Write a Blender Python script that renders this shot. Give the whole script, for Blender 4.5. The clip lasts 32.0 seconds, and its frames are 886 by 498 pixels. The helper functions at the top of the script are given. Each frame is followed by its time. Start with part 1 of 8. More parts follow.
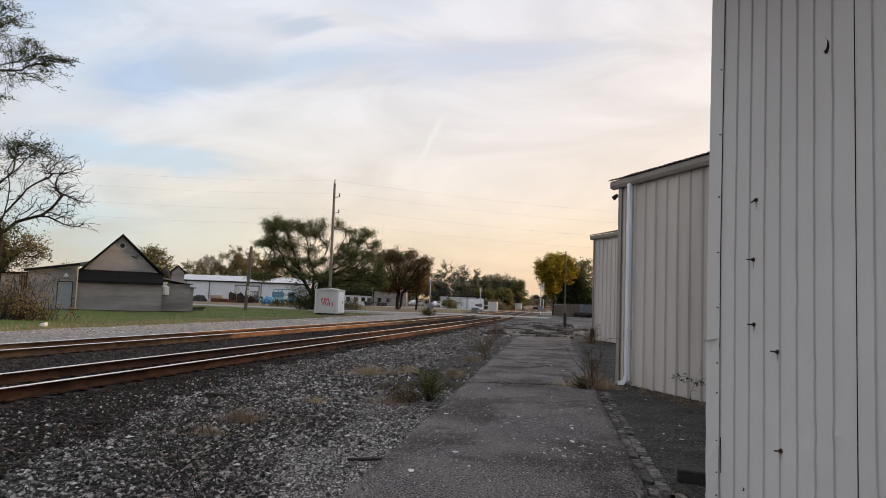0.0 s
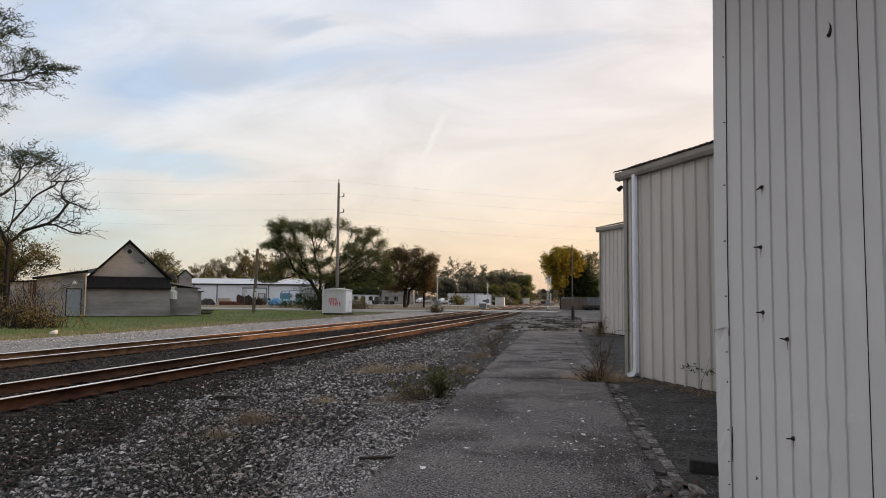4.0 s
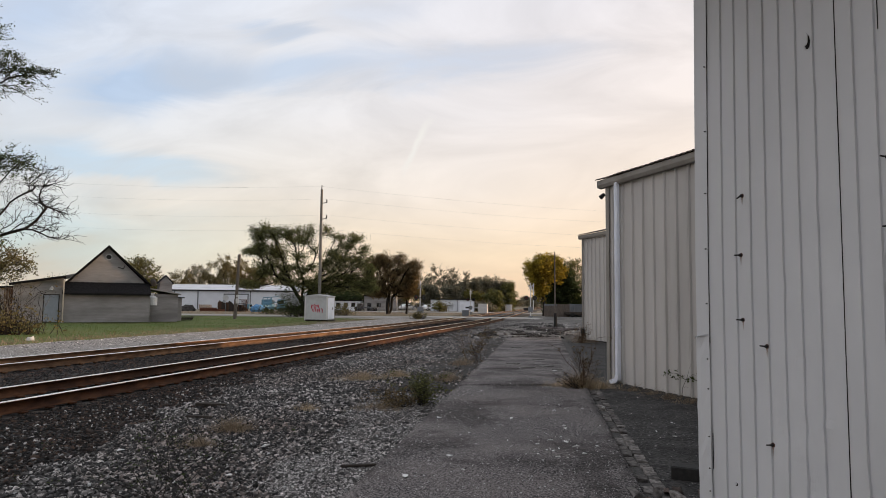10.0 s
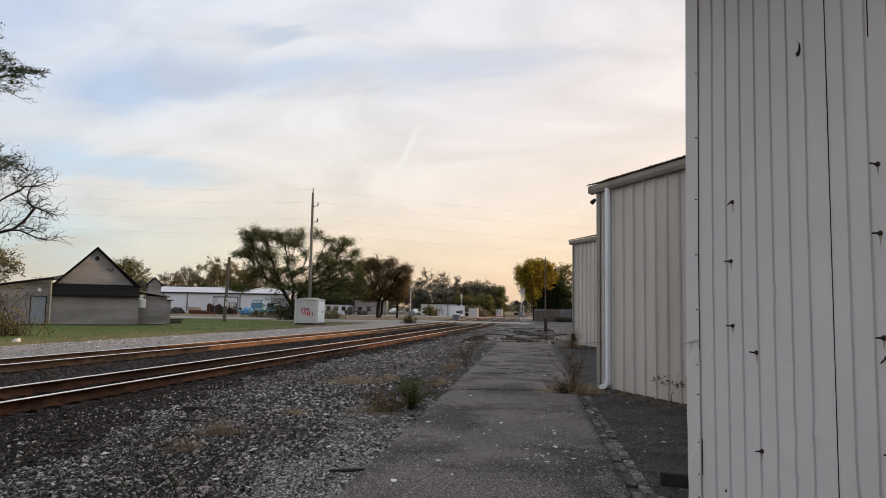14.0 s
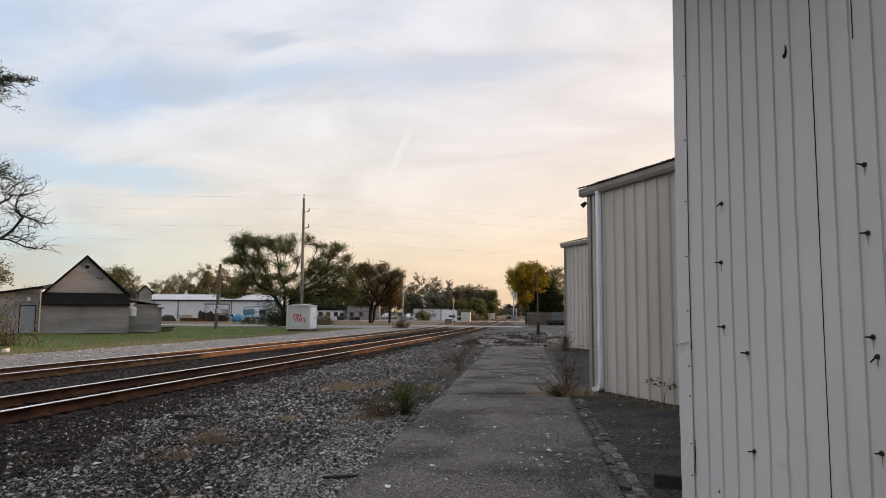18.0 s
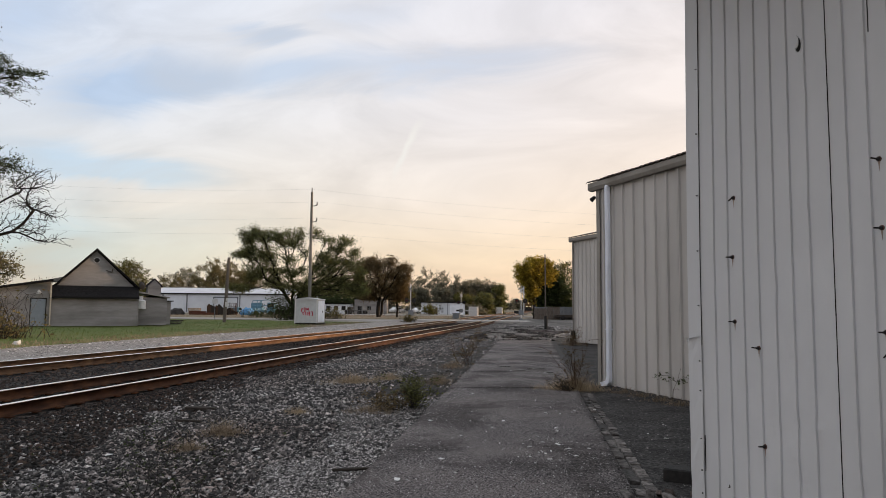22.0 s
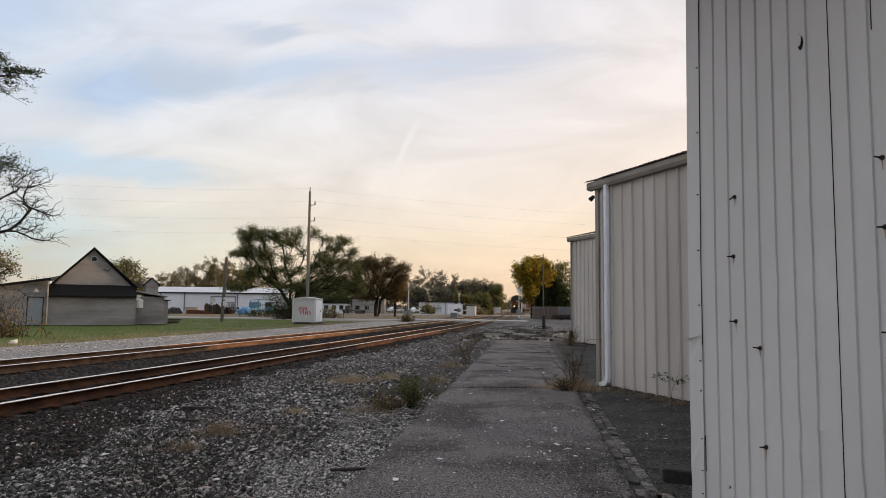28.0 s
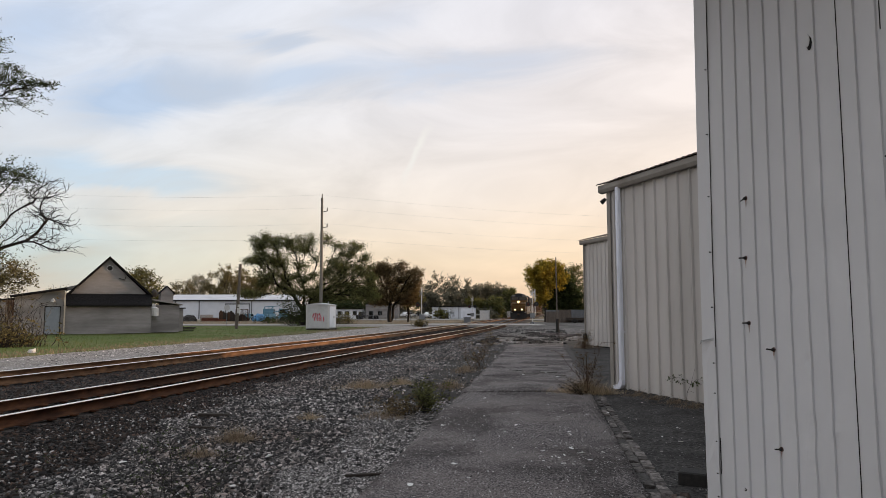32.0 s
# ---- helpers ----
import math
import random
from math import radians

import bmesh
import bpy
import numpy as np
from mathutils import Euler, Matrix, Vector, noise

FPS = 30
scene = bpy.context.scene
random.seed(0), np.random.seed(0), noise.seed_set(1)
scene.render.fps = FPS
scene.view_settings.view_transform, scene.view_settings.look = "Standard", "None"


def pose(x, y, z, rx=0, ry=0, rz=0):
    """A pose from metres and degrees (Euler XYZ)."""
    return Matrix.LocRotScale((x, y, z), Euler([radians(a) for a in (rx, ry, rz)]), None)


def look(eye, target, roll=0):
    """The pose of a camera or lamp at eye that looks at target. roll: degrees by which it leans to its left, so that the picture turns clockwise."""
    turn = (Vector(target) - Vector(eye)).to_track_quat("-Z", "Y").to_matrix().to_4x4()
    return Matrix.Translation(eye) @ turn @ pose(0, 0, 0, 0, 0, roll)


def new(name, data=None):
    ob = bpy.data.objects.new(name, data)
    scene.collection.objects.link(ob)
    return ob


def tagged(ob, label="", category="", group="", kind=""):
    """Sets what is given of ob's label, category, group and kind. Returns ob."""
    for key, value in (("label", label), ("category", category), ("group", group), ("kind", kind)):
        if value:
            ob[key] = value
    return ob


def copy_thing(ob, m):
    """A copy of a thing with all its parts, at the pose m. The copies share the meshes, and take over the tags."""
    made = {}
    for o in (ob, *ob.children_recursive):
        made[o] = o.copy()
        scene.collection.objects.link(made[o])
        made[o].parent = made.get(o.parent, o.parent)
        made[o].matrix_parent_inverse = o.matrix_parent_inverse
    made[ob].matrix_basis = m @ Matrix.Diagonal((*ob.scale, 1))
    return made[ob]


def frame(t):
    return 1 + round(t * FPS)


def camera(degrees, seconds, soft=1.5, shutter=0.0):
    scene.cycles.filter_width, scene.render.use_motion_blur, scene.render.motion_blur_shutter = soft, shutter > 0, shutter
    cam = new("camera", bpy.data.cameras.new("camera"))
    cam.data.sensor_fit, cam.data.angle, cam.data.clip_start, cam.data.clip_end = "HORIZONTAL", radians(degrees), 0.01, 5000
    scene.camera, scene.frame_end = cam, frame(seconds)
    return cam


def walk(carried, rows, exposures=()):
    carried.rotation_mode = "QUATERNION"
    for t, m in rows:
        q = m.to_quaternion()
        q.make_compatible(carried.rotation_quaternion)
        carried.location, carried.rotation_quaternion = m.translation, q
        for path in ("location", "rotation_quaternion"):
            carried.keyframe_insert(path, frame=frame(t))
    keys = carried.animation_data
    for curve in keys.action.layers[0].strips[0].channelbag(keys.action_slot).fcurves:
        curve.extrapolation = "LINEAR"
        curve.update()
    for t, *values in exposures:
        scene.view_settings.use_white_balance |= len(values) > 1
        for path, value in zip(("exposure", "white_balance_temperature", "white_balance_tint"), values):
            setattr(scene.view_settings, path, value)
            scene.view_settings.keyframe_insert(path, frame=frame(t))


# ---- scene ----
cam = camera(66.0, 32.0, soft=0.5)
PATH = [
    (0, (0.005, -0.009, 1.601), (-0.315, 1.96, 1.749), 2.1),
    (0.5, (0.001, -0.01, 1.606), (-0.315, 1.959, 1.764), 1.5),
    (1, (0.005, -0.013, 1.603), (-0.314, 1.955, 1.765), 0.8),
    (1.5, (0.01, -0.011, 1.605), (-0.316, 1.956, 1.765), 0.4),
    (2, (0.008, -0.011, 1.606), (-0.323, 1.955, 1.762), 0.2),
    (2.5, (0.011, -0.012, 1.609), (-0.324, 1.953, 1.762), 0.2),
    (3, (0.013, -0.005, 1.608), (-0.324, 1.96, 1.759), 0.3),
    (3.5, (0.011, 0.0, 1.603), (-0.327, 1.966, 1.749), 0.5),
    (5.5, (0.004, 0.015, 1.595), (-0.33, 1.983, 1.715), 0.4),
    (6, (0.003, 0.021, 1.594), (-0.334, 1.988, 1.718), 0.3),
    (6.5, (0.001, 0.023, 1.595), (-0.336, 1.99, 1.725), 0.3),
    (7, (0.001, 0.011, 1.6), (-0.331, 1.978, 1.738), 0.3),
    (7.5, (0.006, 0.005, 1.602), (-0.316, 1.974, 1.75), 0.4),
    (8, (0.008, -0.005, 1.601), (-0.301, 1.965, 1.757), 0.5),
    (8.5, (0.003, -0.005, 1.603), (-0.293, 1.966, 1.763), 0.6),
    (9, (0.0, 0.0, 1.6), (-0.288, 1.972, 1.763), 0.6),
    (9.5, (0.004, 0.003, 1.599), (-0.282, 1.976, 1.76), 0.7),
    (10, (0.006, 0.007, 1.602), (-0.282, 1.98, 1.76), 0.6),
    (10.5, (0.002, 0.009, 1.601), (-0.288, 1.982, 1.755), 0.7),
    (11, (0.002, 0.02, 1.598), (-0.286, 1.993, 1.75), 0.8),
    (11.5, (-0.002, 0.022, 1.596), (-0.285, 1.996, 1.749), 0.9),
    (12, (-0.006, 0.028, 1.596), (-0.281, 2.003, 1.752), 0.9),
    (12.5, (-0.008, 0.034, 1.595), (-0.278, 2.009, 1.756), 1.0),
    (13, (-0.004, 0.03, 1.595), (-0.271, 2.005, 1.758), 1.0),
    (13.5, (0.0, 0.029, 1.598), (-0.266, 2.004, 1.765), 1.0),
    (14, (0.006, 0.029, 1.599), (-0.256, 2.005, 1.77), 1.0),
    (14.5, (0.005, 0.032, 1.601), (-0.252, 2.008, 1.775), 0.9),
    (16.5, (-0.004, 0.035, 1.6), (-0.251, 2.011, 1.785), 0.7),
    (17, (0.005, 0.039, 1.6), (-0.24, 2.015, 1.785), 0.6),
    (17.5, (0.008, 0.036, 1.601), (-0.233, 2.013, 1.785), 0.5),
    (18, (0.009, 0.028, 1.6), (-0.229, 2.005, 1.784), 0.3),
    (18.5, (0.01, 0.015, 1.598), (-0.227, 1.992, 1.782), 0.2),
    (19, (0.003, 0.017, 1.599), (-0.238, 1.994, 1.785), 0.1),
    (19.5, (0.002, 0.028, 1.605), (-0.244, 2.004, 1.791), 0.1),
    (20, (-0.001, 0.028, 1.6), (-0.252, 2.003, 1.786), 0.2),
    (20.5, (-0.009, 0.019, 1.6), (-0.262, 1.994, 1.785), 0.2),
    (21, (-0.014, 0.024, 1.598), (-0.27, 1.999, 1.78), 0.4),
    (21.5, (-0.016, 0.026, 1.6), (-0.274, 2.001, 1.775), 0.4),
    (22, (-0.012, 0.025, 1.597), (-0.272, 2.001, 1.764), 0.5),
    (22.5, (-0.006, 0.026, 1.595), (-0.268, 2.003, 1.754), 0.6),
    (23, (-0.015, 0.042, 1.595), (-0.278, 2.019, 1.749), 0.7),
    (23.5, (-0.031, 0.053, 1.592), (-0.294, 2.029, 1.746), 0.8),
    (24, (-0.034, 0.051, 1.593), (-0.299, 2.027, 1.75), 0.9),
    (24.5, (-0.042, 0.046, 1.59), (-0.305, 2.022, 1.753), 1.0),
    (25, (-0.038, 0.05, 1.591), (-0.301, 2.025, 1.76), 1.1),
    (25.5, (-0.032, 0.05, 1.594), (-0.293, 2.025, 1.769), 1.1),
    (27.5, (-0.031, 0.056, 1.593), (-0.285, 2.032, 1.763), 0.8),
    (28, (-0.028, 0.062, 1.593), (-0.282, 2.039, 1.759), 0.6),
    (28.5, (-0.027, 0.054, 1.592), (-0.281, 2.031, 1.758), 0.4),
    (29, (-0.023, 0.054, 1.594), (-0.277, 2.031, 1.763), 0.3),
    (29.5, (-0.02, 0.044, 1.594), (-0.275, 2.02, 1.768), 0.2),
    (30, (-0.017, 0.034, 1.599), (-0.274, 2.01, 1.777), 0.1),
    (30.5, (-0.013, 0.034, 1.599), (-0.275, 2.009, 1.782), 0.0),
    (31, (-0.014, 0.029, 1.596), (-0.283, 2.002, 1.782), -0.0),
    (31.5, (-0.016, 0.03, 1.597), (-0.293, 2.003, 1.78), -0.1),
    (32, (-0.014, 0.034, 1.599), (-0.304, 2.005, 1.778), -0.1),
]
walk(cam, [(t, look(eye, target, roll)) for t, eye, target, roll in PATH], exposures=[(0, 0.0), (32, 0.0)])

# ---- world and light ----
SUN_AZ = radians(66)          # to the right of the line of the platform, low behind thin cloud
SUN_EL = radians(2.6)


def build_world():
    w = bpy.data.worlds.new("sky")
    w.use_nodes = True
    scene.world = w
    n, l = w.node_tree.nodes, w.node_tree.links
    n.clear()
    out = n.new("ShaderNodeOutputWorld")
    bg = n.new("ShaderNodeBackground")
    sky = n.new("ShaderNodeTexSky")
    sky.sky_type = "NISHITA"
    sky.sun_disc = False
    sky.sun_elevation = SUN_EL
    sky.sun_rotation = SUN_AZ
    sky.dust_density = 2.0
    tc = n.new("ShaderNodeTexCoord")
    sep = n.new("ShaderNodeSeparateXYZ")
    l.new(tc.outputs["Generated"], sep.inputs[0])
    # thin cloud veil: its colour changes from peach low down to pale blue-grey higher up
    veil = n.new("ShaderNodeValToRGB")
    cr = veil.color_ramp
    cr.elements[0].position, cr.elements[0].color = 0.0, (1.02, 0.74, 0.50, 1)
    cr.elements[1].position, cr.elements[1].color = 1.0, (1.22, 1.20, 1.18, 1)
    for p, c in ((0.07, (1.06, 0.85, 0.62)), (0.16, (1.03, 0.91, 0.80)), (0.27, (0.96, 0.90, 0.88)), (0.44, (0.93, 0.90, 0.93)), (0.62, (1.08, 1.06, 1.05))):
        e = cr.elements.new(p)
        e.color = (*c, 1)
    l.new(sep.outputs["Z"], veil.inputs[0])
    # towards the sun the veil is warmer, away from it cooler and dimmer
    dot = n.new("ShaderNodeVectorMath")
    dot.operation = "DOT_PRODUCT"
    dot.inputs[1].default_value = (math.sin(radians(30)), math.cos(radians(30)), 0.0)
    l.new(tc.outputs["Generated"], dot.inputs[0])
    side = n.new("ShaderNodeValToRGB")
    sr = side.color_ramp
    sr.elements[0].position, sr.elements[0].color = 0.0, (0.84, 0.865, 0.93, 1)
    sr.elements[1].position, sr.elements[1].color = 1.0, (1.12, 1.04, 0.96, 1)
    for p, c in ((0.32, (0.82, 0.95, 1.10)), (0.58, (0.94, 1.00, 1.05)), (0.80, (1.01, 1.02, 1.04))):
        e = sr.elements.new(p)
        e.color = (*c, 1)
    l.new(dot.outputs["Value"], side.inputs[0])
    tint = n.new("ShaderNodeMix")
    tint.data_type, tint.blend_type = "RGBA", "MULTIPLY"
    tint.inputs[0].default_value = 1.0
    l.new(veil.outputs[0], tint.inputs[6])
    l.new(side.outputs[0], tint.inputs[7])
    # thin cloud: wide clear patches between ragged veils, laid out by (side, height) slopes ahead of the platform
    fwd = n.new("ShaderNodeMath")
    fwd.operation = "MAXIMUM"
    fwd.inputs[1].default_value = 0.08
    l.new(sep.outputs["Y"], fwd.inputs[0])
    du, dv = n.new("ShaderNodeMath"), n.new("ShaderNodeMath")
    du.operation = dv.operation = "DIVIDE"
    l.new(sep.outputs["X"], du.inputs[0]); l.new(fwd.outputs[0], du.inputs[1])
    l.new(sep.outputs["Z"], dv.inputs[0]); l.new(fwd.outputs[0], dv.inputs[1])
    comb = n.new("ShaderNodeCombineXYZ")
    l.new(du.outputs[0], comb.inputs[0]); l.new(dv.outputs[0], comb.inputs[1])
    stretch = n.new("ShaderNodeMapping")
    stretch.inputs["Rotation"].default_value = (0, 0, radians(-8))
    stretch.inputs["Scale"].default_value = (2.2, 6.5, 1.0)
    l.new(comb.outputs[0], stretch.inputs[0])
    n1 = n.new("ShaderNodeTexNoise")
    n1.inputs["Scale"].default_value, n1.inputs["Detail"].default_value = 1.6, 8.0
    n1.inputs["Roughness"].default_value, n1.inputs["Distortion"].default_value = 0.56, 0.7
    l.new(stretch.outputs[0], n1.inputs["Vector"])
    bend = n.new("ShaderNodeVectorMath")
    bend.operation = "MULTIPLY_ADD"
    bend.inputs[1].default_value = (0.34, 0.10, 0.0)
    l.new(n1.outputs["Color"], bend.inputs[0])
    l.new(comb.outputs[0], bend.inputs[2])

    def patch(u, v, ru, rv, turn):
        """A soft ragged opening in the veil."""
        pm = n.new("ShaderNodeMapping")
        pm.vector_type = "TEXTURE"
        pm.inputs["Location"].default_value = (u + 0.17, v + 0.05, 0)
        pm.inputs["Rotation"].default_value = (0, 0, radians(turn))
        pm.inputs["Scale"].default_value = (ru, rv, 1)
        l.new(bend.outputs[0], pm.inputs[0])
        flat = n.new("ShaderNodeVectorMath")
        flat.operation = "MULTIPLY"
        flat.inputs[1].default_value = (1, 1, 0)
        l.new(pm.outputs[0], flat.inputs[0])
        ln = n.new("ShaderNodeVectorMath")
        ln.operation = "LENGTH"
        l.new(flat.outputs[0], ln.inputs[0])
        mr = n.new("ShaderNodeMapRange")
        mr.interpolation_type = "SMOOTHSTEP"
        mr.inputs["From Min"].default_value, mr.inputs["From Max"].default_value = 0.25, 1.35
        mr.inputs["To Min"].default_value, mr.inputs["To Max"].default_value = 1.0, 0.0
        l.new(ln.outputs["Value"], mr.inputs[0])
        return mr.outputs[0]

    def blend(under, rows, colour, most):
        """Multiplies the veil by a colour inside the patches."""
        total = None
        for row, s in rows:
            k = n.new("ShaderNodeMath")
            k.operation = "MULTIPLY_ADD"
            k.inputs[1].default_value = s
            k.inputs[2].default_value = 0.0
            l.new(patch(*row), k.inputs[0])
            if total:
                l.new(total, k.inputs[2])
            total = k.outputs[0]
        k = n.new("ShaderNodeMath")
        k.operation = "MINIMUM"
        k.inputs[1].default_value = most
        l.new(total, k.inputs[0])
        ragged = n.new("ShaderNodeMapRange")
        ragged.inputs["From Min"].default_value, ragged.inputs["From Max"].default_value = 0.32, 0.62
        ragged.inputs["To Min"].default_value, ragged.inputs["To Max"].default_value = 0.55, 1.15
        l.new(n1.outputs[0], ragged.inputs[0])
        k2 = n.new("ShaderNodeMath")
        k2.operation = "MULTIPLY"
        k2.use_clamp = True
        l.new(k.outputs[0], k2.inputs[0])
        l.new(ragged.outputs[0], k2.inputs[1])
        mx = n.new("ShaderNodeMix")
        mx.data_type, mx.blend_type = "RGBA", "MULTIPLY"
        l.new(k2.outputs[0], mx.inputs[0])
        l.new(under, mx.inputs[6])
        mx.inputs[7].default_value = (*colour, 1)
        return mx.outputs[2]

    soft = n.new("ShaderNodeMapRange")
    soft.inputs["From Min"].default_value, soft.inputs["From Max"].default_value = 0.36, 0.64
    soft.inputs["To Min"].default_value, soft.inputs["To Max"].default_value = 0.91, 1.065
    l.new(n1.outputs[0], soft.inputs[0])
    wisps = n.new("ShaderNodeVectorMath")
    wisps.operation = "SCALE"
    l.new(tint.outputs[2], wisps.inputs[0])
    l.new(soft.outputs[0], wisps.inputs["Scale"])
    lav = blend(wisps.outputs[0], (((-0.64, 0.355, 0.17, 0.055, 4), 1.0), ((-0.43, 0.425, 0.07, 0.018, -4), 0.8), ((-0.36, 0.365, 0.20, 0.032, 3), 0.75), ((-0.08, 0.358, 0.16, 0.035, 4), 0.7), ((-0.86, 0.47, 0.14, 0.05, 0), 0.55), ((-0.25, 0.45, 0.10, 0.03, 0), 0.3)), (0.67, 0.785, 0.925), 1.0)
    blue = blend(lav, (((-0.76, 0.235, 0.20, 0.034, -8), 1.0), ((-0.62, 0.210, 0.13, 0.022, -4), 0.8), ((-0.90, 0.11, 0.26, 0.085, 0), 0.95), ((-0.58, 0.08, 0.24, 0.07, 0), 0.55)), (0.77, 0.93, 1.08), 1.0)
    # a short faint vapour trail
    def dotp(v):
        q = n.new("ShaderNodeVectorMath")
        q.operation = "DOT_PRODUCT"
        q.inputs[1].default_value = v
        l.new(tc.outputs["Generated"], q.inputs[0])
        return q.outputs["Value"]

    def band(src, half, soft):
        ab = n.new("ShaderNodeMath")
        ab.operation = "ABSOLUTE"
        l.new(src, ab.inputs[0])
        mr = n.new("ShaderNodeMapRange")
        mr.inputs["From Min"].default_value, mr.inputs["From Max"].default_value = half, half + soft
        mr.inputs["To Min"].default_value, mr.inputs["To Max"].default_value = 1.0, 0.0
        l.new(ab.outputs[0], mr.inputs[0])
        return mr.outputs[0]

    wob = n.new("ShaderNodeTexNoise")
    wob.inputs["Scale"].default_value = 26.0
    l.new(tc.outputs["Generated"], wob.inputs["Vector"])
    shift = n.new("ShaderNodeMath")
    shift.operation = "MULTIPLY_ADD"
    shift.inputs[1].default_value, shift.inputs[2].default_value = 0.022, -0.011
    l.new(wob.outputs[0], shift.inputs[0])
    across = n.new("ShaderNodeMath")
    across.operation = "ADD"
    l.new(dotp((0.8476, 0.2666, -0.4588)), across.inputs[0])
    l.new(shift.outputs[0], across.inputs[1])
    trail = n.new("ShaderNodeMath")
    trail.operation = "MULTIPLY"
    l.new(band(across.outputs[0], 0.0012, 0.0060), trail.inputs[0])
    l.new(band(dotp((0.4997, -0.1098, 0.8592)), 0.018, 0.034), trail.inputs[1])
    ahead = n.new("ShaderNodeMath")
    ahead.operation = "GREATER_THAN"
    ahead.inputs[1].default_value = 0.9
    l.new(dotp((-0.1787, 0.9575, 0.2263)), ahead.inputs[0])
    faint = n.new("ShaderNodeMath")
    faint.operation = "MULTIPLY"
    l.new(trail.outputs[0], faint.inputs[0])
    l.new(ahead.outputs[0], faint.inputs[1])
    fade = n.new("ShaderNodeMath")
    fade.operation = "MULTIPLY"
    fade.inputs[1].default_value = 0.85
    l.new(faint.outputs[0], fade.inputs[0])
    streak = n.new("ShaderNodeMix")
    streak.data_type = "RGBA"
    streak.inputs[7].default_value = (1.0, 0.97, 0.92, 1)
    l.new(fade.outputs[0], streak.inputs[0])
    l.new(blue, streak.inputs[6])
    # the clear sky behind shines through a little
    skym = n.new("ShaderNodeVectorMath")
    skym.operation = "SCALE"
    skym.inputs["Scale"].default_value = 0.10
    l.new(sky.outputs[0], skym.inputs[0])
    mix = n.new("ShaderNodeMix")
    mix.data_type = "RGBA"
    mix.inputs[0].default_value = 0.88
    l.new(skym.outputs[0], mix.inputs[6])
    l.new(streak.outputs[2], mix.inputs[7])
    l.new(mix.outputs[2], bg.inputs[0])
    bg.inputs[1].default_value = 1.0
    l.new(bg.outputs[0], out.inputs[0])
    sun = bpy.data.lights.new("sun", "SUN")
    sun.energy, sun.angle, sun.color = 5.0, radians(1.5), (1.0, 0.64, 0.36)
    ob = new("sun", sun)
    d = Vector((math.sin(SUN_AZ) * math.cos(SUN_EL), math.cos(SUN_AZ) * math.cos(SUN_EL), math.sin(SUN_EL)))
    ob.matrix_world = look(d * 50, (0, 0, 0))


build_world()


